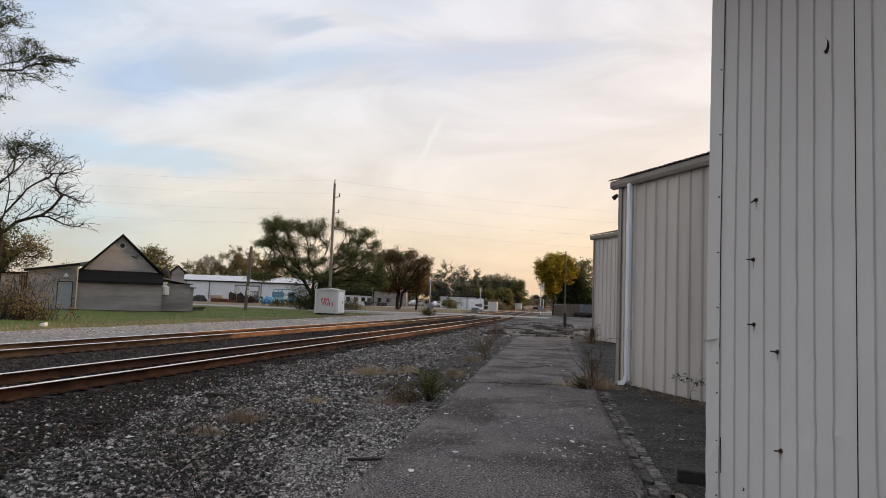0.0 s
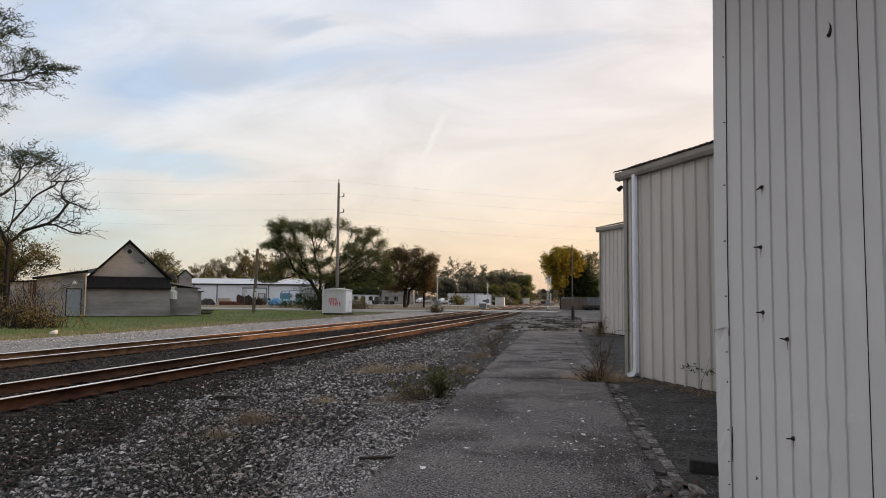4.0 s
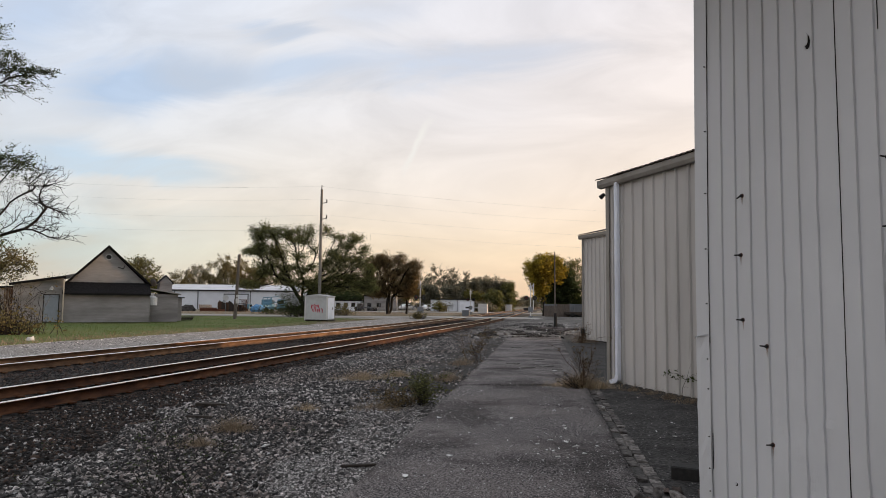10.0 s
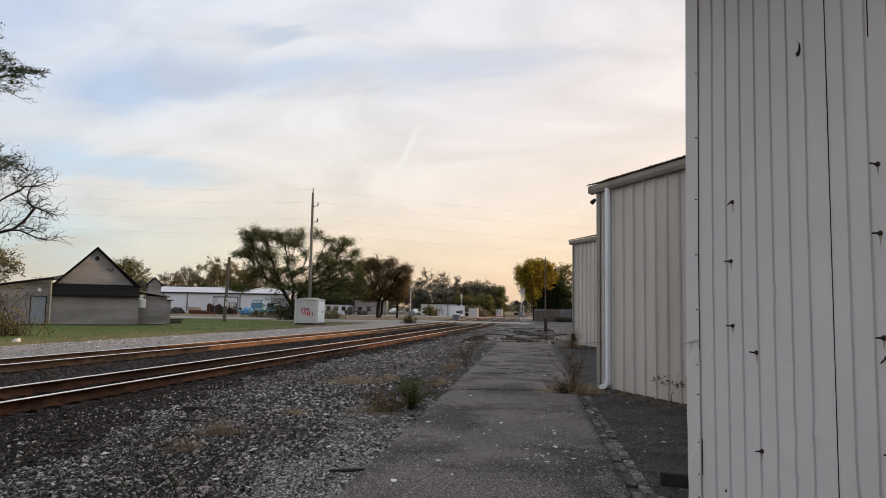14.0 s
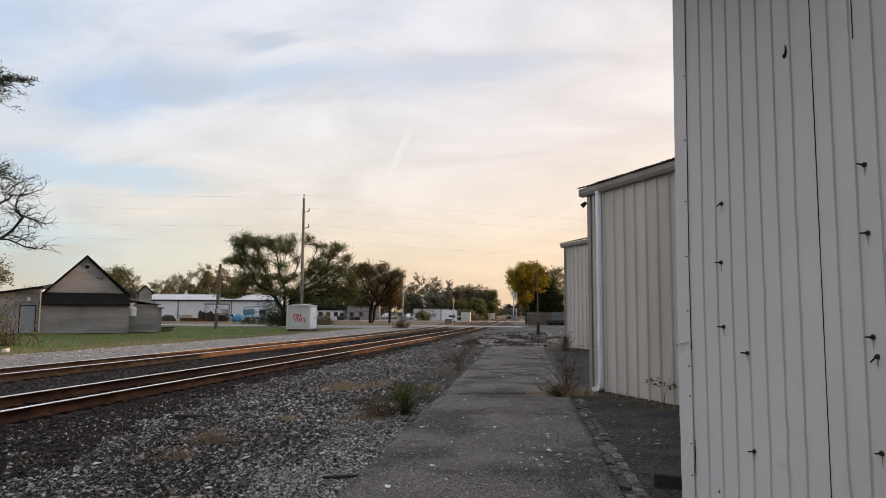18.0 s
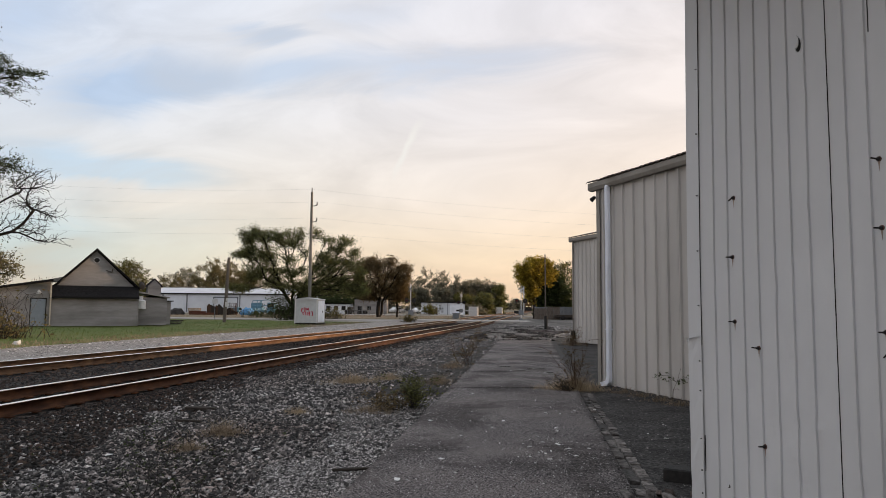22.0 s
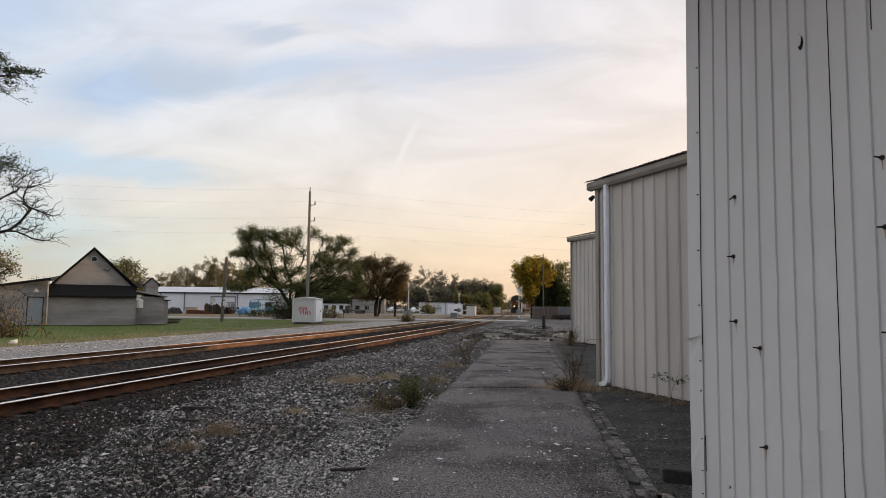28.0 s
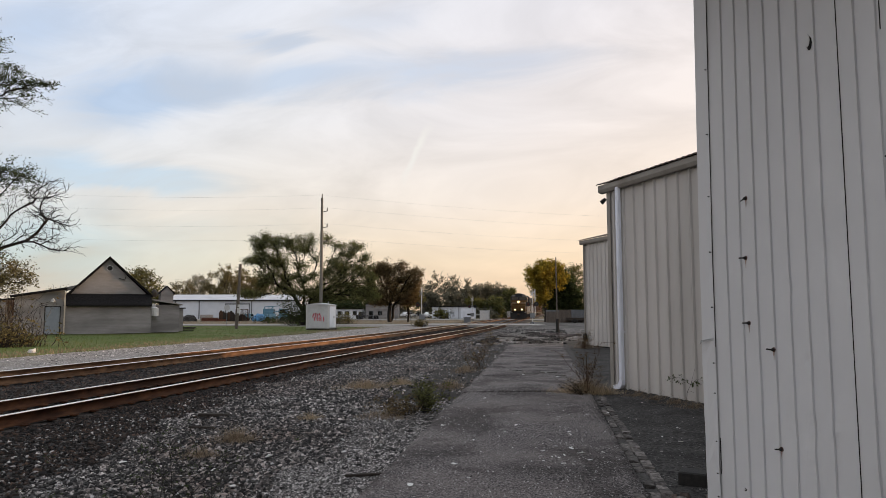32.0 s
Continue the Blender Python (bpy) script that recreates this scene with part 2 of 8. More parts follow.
# ---- materials ----
def mat(name, c1, c2, scale=6.0, rough=0.8, metal=0.0, bump=0.15, bscale=None, c3=None, big=0.4, stain=0.5, vary=0.0, island=0.0,
        spec=0.3, stretch=(1, 1, 1), detail=6.0, dist=0.02, trans=0.0, speck=None, sharp=0.18, skew=0.0, c4=None):
    """Grain between c1 and c2, wide stains towards c3, relief, and a shift of value for each piece (vary) or island."""
    m = bpy.data.materials.new(name)
    m.use_nodes = True
    n, l = m.node_tree.nodes, m.node_tree.links
    b = n["Principled BSDF"]
    b.inputs["Roughness"].default_value = rough
    b.inputs["Metallic"].default_value = metal
    b.inputs["Specular IOR Level"].default_value = spec
    tc = n.new("ShaderNodeTexCoord")
    mp = n.new("ShaderNodeMapping")
    mp.inputs["Scale"].default_value = stretch
    l.new(tc.outputs["Object"], mp.inputs[0])
    vec = mp.outputs[0]
    if vary:
        info = n.new("ShaderNodeObjectInfo")
        off = n.new("ShaderNodeVectorMath")
        off.operation = "MULTIPLY_ADD"
        l.new(info.outputs["Random"], off.inputs[0])
        off.inputs[1].default_value = (37.0, 19.0, 53.0)
        l.new(vec, off.inputs[2])
        vec = off.outputs[0]
    g = n.new("ShaderNodeTexNoise")
    g.inputs["Scale"].default_value, g.inputs["Detail"].default_value, g.inputs["Roughness"].default_value = scale, detail, 0.62
    l.new(vec, g.inputs["Vector"])
    r = n.new("ShaderNodeValToRGB")
    r.color_ramp.elements[0].position, r.color_ramp.elements[0].color = 0.5 - sharp, (*c1, 1)
    r.color_ramp.elements[1].position, r.color_ramp.elements[1].color = 0.5 + sharp, (*c2, 1)
    l.new(g.outputs[0], r.inputs[0])
    col = r.outputs[0]
    if c3:
        s = n.new("ShaderNodeTexNoise")
        s.inputs["Scale"].default_value, s.inputs["Detail"].default_value = big, 4.0
        l.new(vec, s.inputs["Vector"])
        sr = n.new("ShaderNodeValToRGB")
        sr.color_ramp.elements[0].position, sr.color_ramp.elements[1].position = 0.42, 0.66
        sr.color_ramp.elements[1].color = (stain, stain, stain, 1)
        l.new(s.outputs[0], sr.inputs[0])
        mx = n.new("ShaderNodeMix")
        mx.data_type = "RGBA"
        l.new(sr.outputs[0], mx.inputs[0])
        l.new(col, mx.inputs[6])
        mx.inputs[7].default_value = (*c3, 1)
        col = mx.outputs[2]
    if c4:
        # patches worn or soiled in another colour: (colour, scale, share)
        s4 = n.new("ShaderNodeTexNoise")
        s4.inputs["Scale"].default_value, s4.inputs["Detail"].default_value, s4.inputs["Distortion"].default_value = c4[1], 6.0, 0.6
        o4 = n.new("ShaderNodeVectorMath")
        o4.operation = "ADD"
        o4.inputs[1].default_value = (5.3, 8.1, 2.2)
        l.new(vec, o4.inputs[0])
        l.new(o4.outputs[0], s4.inputs["Vector"])
        r4 = n.new("ShaderNodeValToRGB")
        r4.color_ramp.elements[0].position, r4.color_ramp.elements[1].position = 0.46, 0.60
        r4.color_ramp.elements[1].color = (c4[2], c4[2], c4[2], 1)
        l.new(s4.outputs[0], r4.inputs[0])
        m4 = n.new("ShaderNodeMix")
        m4.data_type, m4.blend_type = "RGBA", "MULTIPLY"
        l.new(r4.outputs[0], m4.inputs[0])
        l.new(col, m4.inputs[6])
        m4.inputs[7].default_value = (*c4[0], 1)
        col = m4.outputs[2]
    if vary or island:
        src = info.outputs["Random"] if vary else n.new("ShaderNodeNewGeometry").outputs["Random Per Island"]
        k = vary or island
        mr = n.new("ShaderNodeMapRange")
        mr.inputs["To Min"].default_value, mr.inputs["To Max"].default_value = 1 - k, 1 + k
        if skew:
            # most pieces dark, a few pale
            pw = n.new("ShaderNodeMath")
            pw.operation = "POWER"
            pw.inputs[1].default_value = skew
            l.new(src, pw.inputs[0])
            src = pw.outputs[0]
            mr.inputs["To Min"].default_value, mr.inputs["To Max"].default_value = 1 - k, 1 + k * (skew + 0.6)
        l.new(src, mr.inputs[0])
        hs = n.new("ShaderNodeHueSaturation")
        l.new(mr.outputs[0], hs.inputs["Value"])
        l.new(col, hs.inputs["Color"])
        col = hs.outputs[0]
    if speck:
        # small pale chips of aggregate: (size, share, colour)
        vo = n.new("ShaderNodeTexVoronoi")
        vo.inputs["Scale"].default_value = 1 / speck[0]
        l.new(vec, vo.inputs["Vector"])
        sp = n.new("ShaderNodeSeparateColor")
        l.new(vo.outputs["Color"], sp.inputs[0])
        th = n.new("ShaderNodeMath")
        th.operation = "LESS_THAN"
        th.inputs[1].default_value = speck[1]
        l.new(sp.outputs[0], th.inputs[0])
        near = n.new("ShaderNodeMath")
        near.operation = "LESS_THAN"
        near.inputs[1].default_value = 0.42
        l.new(vo.outputs["Distance"], near.inputs[0])
        both = n.new("ShaderNodeMath")
        both.operation = "MULTIPLY"
        l.new(th.outputs[0], both.inputs[0])
        l.new(near.outputs[0], both.inputs[1])
        ms = n.new("ShaderNodeMix")
        ms.data_type = "RGBA"
        l.new(both.outputs[0], ms.inputs[0])
        l.new(col, ms.inputs[6])
        ms.inputs[7].default_value = (*speck[2], 1)
        col = ms.outputs[2]
    l.new(col, b.inputs["Base Color"])
    if trans:
        tl = n.new("ShaderNodeBsdfTranslucent")
        l.new(col, tl.inputs[0])
        mxs = n.new("ShaderNodeMixShader")
        mxs.inputs[0].default_value = trans
        l.new(b.outputs[0], mxs.inputs[1])
        l.new(tl.outputs[0], mxs.inputs[2])
        l.new(mxs.outputs[0], n["Material Output"].inputs[0])
    if bump:
        bn = n.new("ShaderNodeTexNoise")
        bn.inputs["Scale"].default_value, bn.inputs["Detail"].default_value = bscale or scale * 2, 5.0
        l.new(vec, bn.inputs["Vector"])
        bp = n.new("ShaderNodeBump")
        bp.inputs["Strength"].default_value, bp.inputs["Distance"].default_value = bump, dist
        l.new(bn.outputs[0], bp.inputs["Height"])
        l.new(bp.outputs[0], b.inputs["Normal"])
    return m


def glow(name, c, strength):
    m = bpy.data.materials.new(name)
    m.use_nodes = True
    b = m.node_tree.nodes["Principled BSDF"]
    b.inputs["Base Color"].default_value = (*c, 1)
    b.inputs["Emission Color"].default_value = (*c, 1)
    b.inputs["Emission Strength"].default_value = strength
    return m


def glassy(name, c, rough=0.08):
    m = bpy.data.materials.new(name)
    m.use_nodes = True
    b = m.node_tree.nodes["Principled BSDF"]
    b.inputs["Base Color"].default_value = (*c, 1)
    b.inputs["Roughness"].default_value = rough
    b.inputs["Specular IOR Level"].default_value = 0.6
    return m


M = dict(
    concrete=mat("concrete", (0.0085, 0.0073, 0.0074), (0.212, 0.189, 0.188), 46, 0.92, bump=0.55, bscale=70, c3=(0.190, 0.164, 0.156), big=0.6, stain=0.45, detail=12, sharp=0.06, speck=(0.014, 0.09, (0.36, 0.35, 0.34)), c4=((0.34, 0.32, 0.315), 0.8, 0.9)),
    flake=mat("pale_concrete", (0.085, 0.080, 0.076), (0.235, 0.226, 0.217), 24, 0.92, bump=0.8, bscale=50, c3=(0.08, 0.075, 0.07), big=2.0),
    dirt=mat("dirt", (0.014, 0.0132, 0.0128), (0.085, 0.081, 0.078), 28, 0.97, bump=1.0, bscale=60, c3=(0.018, 0.0165, 0.016), big=1.1, detail=12, sharp=0.10, speck=(0.022, 0.04, (0.22, 0.215, 0.21)), c4=((0.55, 0.54, 0.54), 1.6, 0.9)),
    ballast=mat("ballast", (0.007, 0.0064, 0.006), (0.072, 0.067, 0.064), 60, 0.95, bump=1.0, bscale=60, c3=(0.036, 0.027, 0.021), big=0.5, sharp=0.10, c4=((0.5, 0.46, 0.43), 0.8, 0.8)),
    stone=mat("stone", (0.034, 0.0305, 0.0293), (0.158, 0.147, 0.141), 16, 0.7, bump=0.3, c3=(0.052, 0.036, 0.029), big=0.4, stain=0.7, island=0.94, skew=3.9, sharp=0.12),
    chip=mat("stone_chip", (0.075, 0.072, 0.070), (0.235, 0.228, 0.222), 20, 0.9, bump=0.2, island=0.8, skew=2.2),
    dirt_chip=mat("dirt_chip", (0.070, 0.065, 0.063), (0.255, 0.240, 0.232), 20, 0.9, bump=0.2, island=0.85, skew=2.6),
    pale_stone=mat("pale_stone", (0.20, 0.198, 0.195), (0.48, 0.475, 0.47), 5, 0.95, bump=0.3, island=0.6),
    gravel=mat("gravel", (0.10, 0.090, 0.083), (0.36, 0.330, 0.308), 16, 0.95, bump=1.0, bscale=20, sharp=0.09, speck=(0.075, 0.22, (0.50, 0.465, 0.44)), c3=(0.20, 0.172, 0.142), big=0.3),
    road=mat("road", (0.25, 0.24, 0.228), (0.36, 0.348, 0.33), 8, 0.93, bump=0.2, c3=(0.20, 0.19, 0.18), big=0.2),
    ground=mat("ground", (0.115, 0.095, 0.066), (0.235, 0.20, 0.145), 3, 0.97, bump=0.5, c3=(0.10, 0.095, 0.05), big=0.08),
    lawn=mat("lawn", (0.040, 0.068, 0.011), (0.105, 0.144, 0.027), 7, 0.97, bump=0.6, bscale=14, c3=(0.165, 0.140, 0.062), big=0.30, stain=0.40),
    blade=mat("blade", (0.045, 0.074, 0.012), (0.105, 0.140, 0.030), 2, 0.9, bump=0, c3=(0.19, 0.165, 0.075), big=0.30, stain=0.5, island=0.30, trans=0.3),
    dry=mat("dry_grass", (0.150, 0.110, 0.074), (0.34, 0.27, 0.19), 5, 0.95, bump=0, island=0.5, trans=0.3),
    rail_side=mat("rail_side", (0.038, 0.014, 0.006), (0.120, 0.050, 0.021), 9, 0.72, bump=0.18, c3=(0.018, 0.009, 0.0055), big=0.9, spec=0.14, stretch=(1, 0.3, 1), c4=((0.45, 0.38, 0.35), 2.0, 0.8)),
    rail_side_pale=mat("pale_rusty_rail", (0.085, 0.045, 0.024), (0.235, 0.130, 0.068), 9, 0.72, bump=0.18, c3=(0.050, 0.028, 0.017), big=0.9, spec=0.14, stretch=(1, 0.3, 1), c4=((0.5, 0.44, 0.4), 2.0, 0.8)),
    rail_top=mat("rail_top", (0.74, 0.70, 0.66), (0.90, 0.88, 0.86), 5, 0.16, metal=1.0, bump=0.02, c3=(0.60, 0.50, 0.42), big=0.5),
    tie=mat("tie", (0.018, 0.014, 0.012), (0.060, 0.048, 0.040), 9, 0.9, bump=0.5, stretch=(0.2, 1, 1), vary=0.35),
    sheet=mat("painted_sheet", (0.540, 0.557, 0.574), (0.596, 0.613, 0.628), 2.2, 0.5, bump=0.22, bscale=2.1, c3=(0.465, 0.476, 0.486), big=0.5, stain=0.6, spec=0.35, dist=0.03, stretch=(1, 1, 0.45)),
    sheet2=mat("weathered_sheet", (0.470, 0.458, 0.438), (0.545, 0.533, 0.512), 2.0, 0.6, bump=0.10, bscale=1.2, c3=(0.31, 0.302, 0.285), big=0.35, stain=0.65, spec=0.3, dist=0.03, stretch=(1, 1, 0.2)),
    trim=mat("trim_sheet", (0.22, 0.205, 0.185), (0.29, 0.275, 0.25), 3, 0.6, bump=0.1, spec=0.3),
    seam=mat("dark_seam", (0.006, 0.006, 0.006), (0.016, 0.015, 0.014), 8, 0.9, bump=0),
    roofing=mat("brown_roofing", (0.040, 0.030, 0.024), (0.085, 0.066, 0.052), 6, 0.85, bump=0.3),
    white=mat("white_metal", (0.74, 0.79, 0.88), (0.82, 0.86, 0.94), 3, 0.4, bump=0.06, c3=(0.58, 0.62, 0.68), big=1.2, spec=0.4),
    yard=mat("yard_gravel", (0.034, 0.032, 0.031), (0.150, 0.142, 0.136), 20, 0.96, bump=0.9, bscale=30, c3=(0.19, 0.178, 0.166), big=0.35, stain=0.6, detail=10, sharp=0.11, c4=((0.42, 0.40, 0.39), 0.5, 0.9)),
    stain=mat("rust_stain", (0.27, 0.19, 0.15), (0.38, 0.33, 0.29), 30, 0.8, bump=0),
    rusty=mat("rust_stained_stone", (0.0065, 0.0038, 0.0028), (0.026, 0.0165, 0.012), 14, 0.85, bump=0.3, c3=(0.019, 0.0095, 0.0055), big=0.5, stain=0.8, island=0.90, skew=3.6, sharp=0.12),
    gravel_stone=mat("gravel_stone", (0.13, 0.118, 0.110), (0.36, 0.335, 0.317), 6, 0.95, bump=0.2, island=0.8, skew=1.8),
    bark_dark=mat("dark_bark", (0.007, 0.006, 0.0055), (0.022, 0.019, 0.017), 6, 0.95, bump=0.4, stretch=(3, 3, 0.6)),
    straw=mat("straw", (0.23, 0.165, 0.10), (0.48, 0.385, 0.26), 5, 0.95, bump=0, island=0.5, trans=0.3),
    washer=mat("rusty_washer", (0.060, 0.030, 0.024), (0.14, 0.080, 0.066), 60, 0.85, bump=0.2),
    rubble_red=mat("red_brown_rubble", (0.042, 0.033, 0.029), (0.135, 0.106, 0.094), 22, 0.95, bump=0.6, vary=0.4),
    soil=mat("dark_soil", (0.010, 0.0095, 0.009), (0.050, 0.047, 0.045), 30, 0.97, bump=0.5, island=0.6, skew=2.0),
    rust=mat("rust", (0.040, 0.022, 0.014), (0.095, 0.055, 0.036), 40, 0.9, bump=0.4),
    black=mat("black_metal", (0.010, 0.010, 0.010), (0.024, 0.023, 0.022), 20, 0.7, bump=0.2),
    brick=mat("brick", (0.050, 0.045, 0.042), (0.225, 0.205, 0.193), 22, 0.95, bump=0.8, bscale=30, c3=(0.024, 0.022, 0.021), big=7, stain=0.9, vary=0.45),
    paper=mat("white_litter", (0.55, 0.55, 0.54), (0.75, 0.75, 0.74), 20, 0.9, bump=0.1, island=0.25),
    wood=mat("old_wood", (0.018, 0.015, 0.013), (0.060, 0.050, 0.042), 7, 0.92, bump=0.5, stretch=(1, 6, 6)),
    pole=mat("pole_wood", (0.075, 0.062, 0.052), (0.16, 0.140, 0.122), 6, 0.92, bump=0.3, stretch=(4, 4, 0.4)),
    pale_pole=mat("pale_pole_wood", (0.115, 0.108, 0.10), (0.215, 0.205, 0.19), 5, 0.9, bump=0.3, stretch=(4, 4, 0.4)),
    bark=mat("bark", (0.012, 0.010, 0.009), (0.036, 0.031, 0.027), 6, 0.95, bump=0.5, stretch=(3, 3, 0.6)),
    siding=mat("house_siding", (0.240, 0.230, 0.227), (0.308, 0.296, 0.292), 3, 0.7, bump=0.1, c3=(0.118, 0.110, 0.106), big=0.62, stain=0.6, stretch=(0.4, 0.4, 2)),
    shingle=mat("dark_shingle", (0.007, 0.007, 0.008), (0.021, 0.0205, 0.0215), 9, 0.95, bump=0.4, spec=0.1),
    cream=mat("cream_trim", (0.46, 0.40, 0.32), (0.56, 0.50, 0.42), 4, 0.6, bump=0.05),
    door_grey=mat("grey_door", (0.22, 0.25, 0.285), (0.27, 0.30, 0.335), 3, 0.5, bump=0.05),
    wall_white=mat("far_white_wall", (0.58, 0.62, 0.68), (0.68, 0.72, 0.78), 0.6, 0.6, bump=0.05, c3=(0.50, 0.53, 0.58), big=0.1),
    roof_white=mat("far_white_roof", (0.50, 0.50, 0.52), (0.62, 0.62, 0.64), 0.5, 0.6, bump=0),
    box_paint=mat("box_paint", (0.43, 0.445, 0.465), (0.50, 0.515, 0.535), 4, 0.5, bump=0.05, c3=(0.37, 0.37, 0.375), big=0.9),
    spray=mat("red_spray", (0.45, 0.015, 0.05), (0.58, 0.04, 0.08), 8, 0.6, bump=0),
    teal=mat("teal_paint", (0.075, 0.17, 0.24), (0.12, 0.25, 0.33), 3, 0.5, bump=0),
    tarp=mat("blue_tarpaulin", (0.05, 0.17, 0.36), (0.12, 0.30, 0.52), 3, 0.6, bump=0.3),
    pallet=mat("pale_pallet_wood", (0.22, 0.17, 0.12), (0.40, 0.32, 0.23), 6, 0.9, bump=0.2, vary=0.2),
    red_rust=mat("red_rust", (0.11, 0.042, 0.028), (0.20, 0.085, 0.055), 6, 0.85, bump=0.3, vary=0.2),
    steel=mat("galvanised", (0.125, 0.14, 0.155), (0.20, 0.215, 0.235), 2, 0.5, metal=0.2, bump=0.05, c3=(0.10, 0.11, 0.12), big=0.4),
    pale=mat("pale_metal", (0.50, 0.50, 0.50), (0.62, 0.62, 0.62), 4, 0.5, bump=0),
    glass=glassy("dark_glass", (0.012, 0.014, 0.016)),
    tyre=mat("tyre", (0.012, 0.012, 0.012), (0.022, 0.022, 0.022), 20, 0.9, bump=0.1),
    car_white=mat("white_car_paint", (0.72, 0.72, 0.73), (0.80, 0.80, 0.81), 2, 0.25, bump=0, spec=0.5),
    car_dark=mat("dark_car_paint", (0.02, 0.021, 0.024), (0.03, 0.031, 0.034), 2, 0.25, bump=0, spec=0.5),
    loco_blue=mat("dark_blue_paint", (0.008, 0.009, 0.013), (0.015, 0.017, 0.024), 3, 0.5, bump=0.05, c3=(0.012, 0.012, 0.013), big=0.6),
    loco_yellow=mat("yellow_paint", (0.080, 0.041, 0.010), (0.130, 0.066, 0.016), 3, 0.5, bump=0.05, c3=(0.03, 0.019, 0.010), big=0.7),
    lamp=glow("headlight_glow", (1.0, 0.74, 0.36), 2.6),
    lamp_small=glow("ditch_light_glow", (1.0, 0.76, 0.40), 2.6),
    lamp_red=glassy("red_lens", (0.06, 0.006, 0.006)),
)
# the far trees' leaf colour is greyed, with distance haze put into it
for key, c1, c2, isl in (("leaf_green", (0.060, 0.072, 0.024), (0.170, 0.168, 0.062), 0.6), ("leaf_brown", (0.075, 0.055, 0.026), (0.185, 0.130, 0.060), 0.6),
                         ("leaf_yellow", (0.13, 0.105, 0.014), (0.46, 0.34, 0.040), 0.6), ("leaf_dark", (0.024, 0.036, 0.013), (0.072, 0.092, 0.032), 0.5),
                         ("leaf_olive", (0.060, 0.062, 0.016), (0.170, 0.155, 0.045), 0.6), ("leaf_hazed", (0.085, 0.085, 0.060), (0.215, 0.200, 0.145), 0.45),
                         ("leaf_tan", (0.080, 0.070, 0.030), (0.21, 0.170, 0.070), 0.5), ("leaf_weed", (0.055, 0.064, 0.022), (0.160, 0.158, 0.056), 0.5)):
    M[key] = mat(key, c1, c2, 0.5, 0.75, bump=0, island=isl, trans=0.5)


# ---- mesh helpers ----
def thing(name, m, label, category, group="", kind=""):
    ob = new(name)
    ob.matrix_world = m
    ob.empty_display_size = 0.2
    return tagged(ob, label, category, group, kind)


def part(name, bm, material, parent=None, label="", m=None, smooth=False):
    me = bpy.data.meshes.new(name)
    bm.to_mesh(me)
    bm.free()
    me.materials.append(material)
    if smooth:
        me.shade_smooth()
    return put(name, me, parent, label, m)


def put(name, me, parent=None, label="", m=None):
    ob = new(name, me)
    if parent is not None:
        ob.parent = parent
    if m is not None:
        ob.matrix_local = m
    if label:
        ob["label"] = label
    return ob


def bx(bm, x0, y0, z0, x1, y1, z1, bev=0.0):
    """A box with, where wanted, bevelled edges."""
    r = bmesh.ops.create_cube(bm, size=1.0, matrix=Matrix.LocRotScale(((x0 + x1) / 2, (y0 + y1) / 2, (z0 + z1) / 2), None, (abs(x1 - x0), abs(y1 - y0), abs(z1 - z0))))
    if bev:
        es = {e for v in r["verts"] for e in v.link_edges}
        bmesh.ops.bevel(bm, geom=list(es), offset=bev, segments=1, affect="EDGES")
    return bm


def box(x0, y0, z0, x1, y1, z1, bev=0.0):
    return bx(bmesh.new(), x0, y0, z0, x1, y1, z1, bev)


def rod(bm, a, b, r0, r1=None, sides=8):
    """A tapered rod from a to b."""
    a, b = Vector(a), Vector(b)
    d = b - a
    m = Matrix.Translation((a + b) / 2) @ d.to_track_quat("Z", "Y").to_matrix().to_4x4()
    bmesh.ops.create_cone(bm, cap_ends=True, segments=sides, radius1=r0, radius2=r0 if r1 is None else r1, depth=d.length, matrix=m)
    return bm


def prism(bm, pts, axis, a, b):
    """Extrudes the outline pts, given in the two other axes, from a to b along axis x, y or z."""
    def p3(p, c):
        return {"x": (c, p[0], p[1]), "y": (p[0], c, p[1]), "z": (p[0], p[1], c)}[axis]
    lo = [bm.verts.new(p3(p, a)) for p in pts]
    hi = [bm.verts.new(p3(p, b)) for p in pts]
    fs = [bm.faces.new(lo), bm.faces.new(hi)]
    k = len(pts)
    fs += [bm.faces.new((lo[i], lo[(i + 1) % k], hi[(i + 1) % k], hi[i])) for i in range(k)]
    bmesh.ops.recalc_face_normals(bm, faces=fs)
    return bm


def raw(name, verts, faces, material, parent=None, label="", smooth=False):
    """A mesh from arrays of vertices and of faces that all have the same number of corners."""
    verts, faces = np.asarray(verts, dtype=np.float32), np.asarray(faces, dtype=np.int32)
    me = bpy.data.meshes.new(name)
    me.vertices.add(len(verts))
    me.vertices.foreach_set("co", verts.ravel())
    k = faces.shape[1]
    me.loops.add(faces.size)
    me.loops.foreach_set("vertex_index", faces.ravel())
    me.polygons.add(len(faces))
    me.polygons.foreach_set("loop_start", np.arange(0, faces.size, k, dtype=np.int32))
    me.update(calc_edges=True)
    me.validate()
    if smooth:
        me.shade_smooth()
    me.materials.append(material)
    return put(name, me, parent, label)


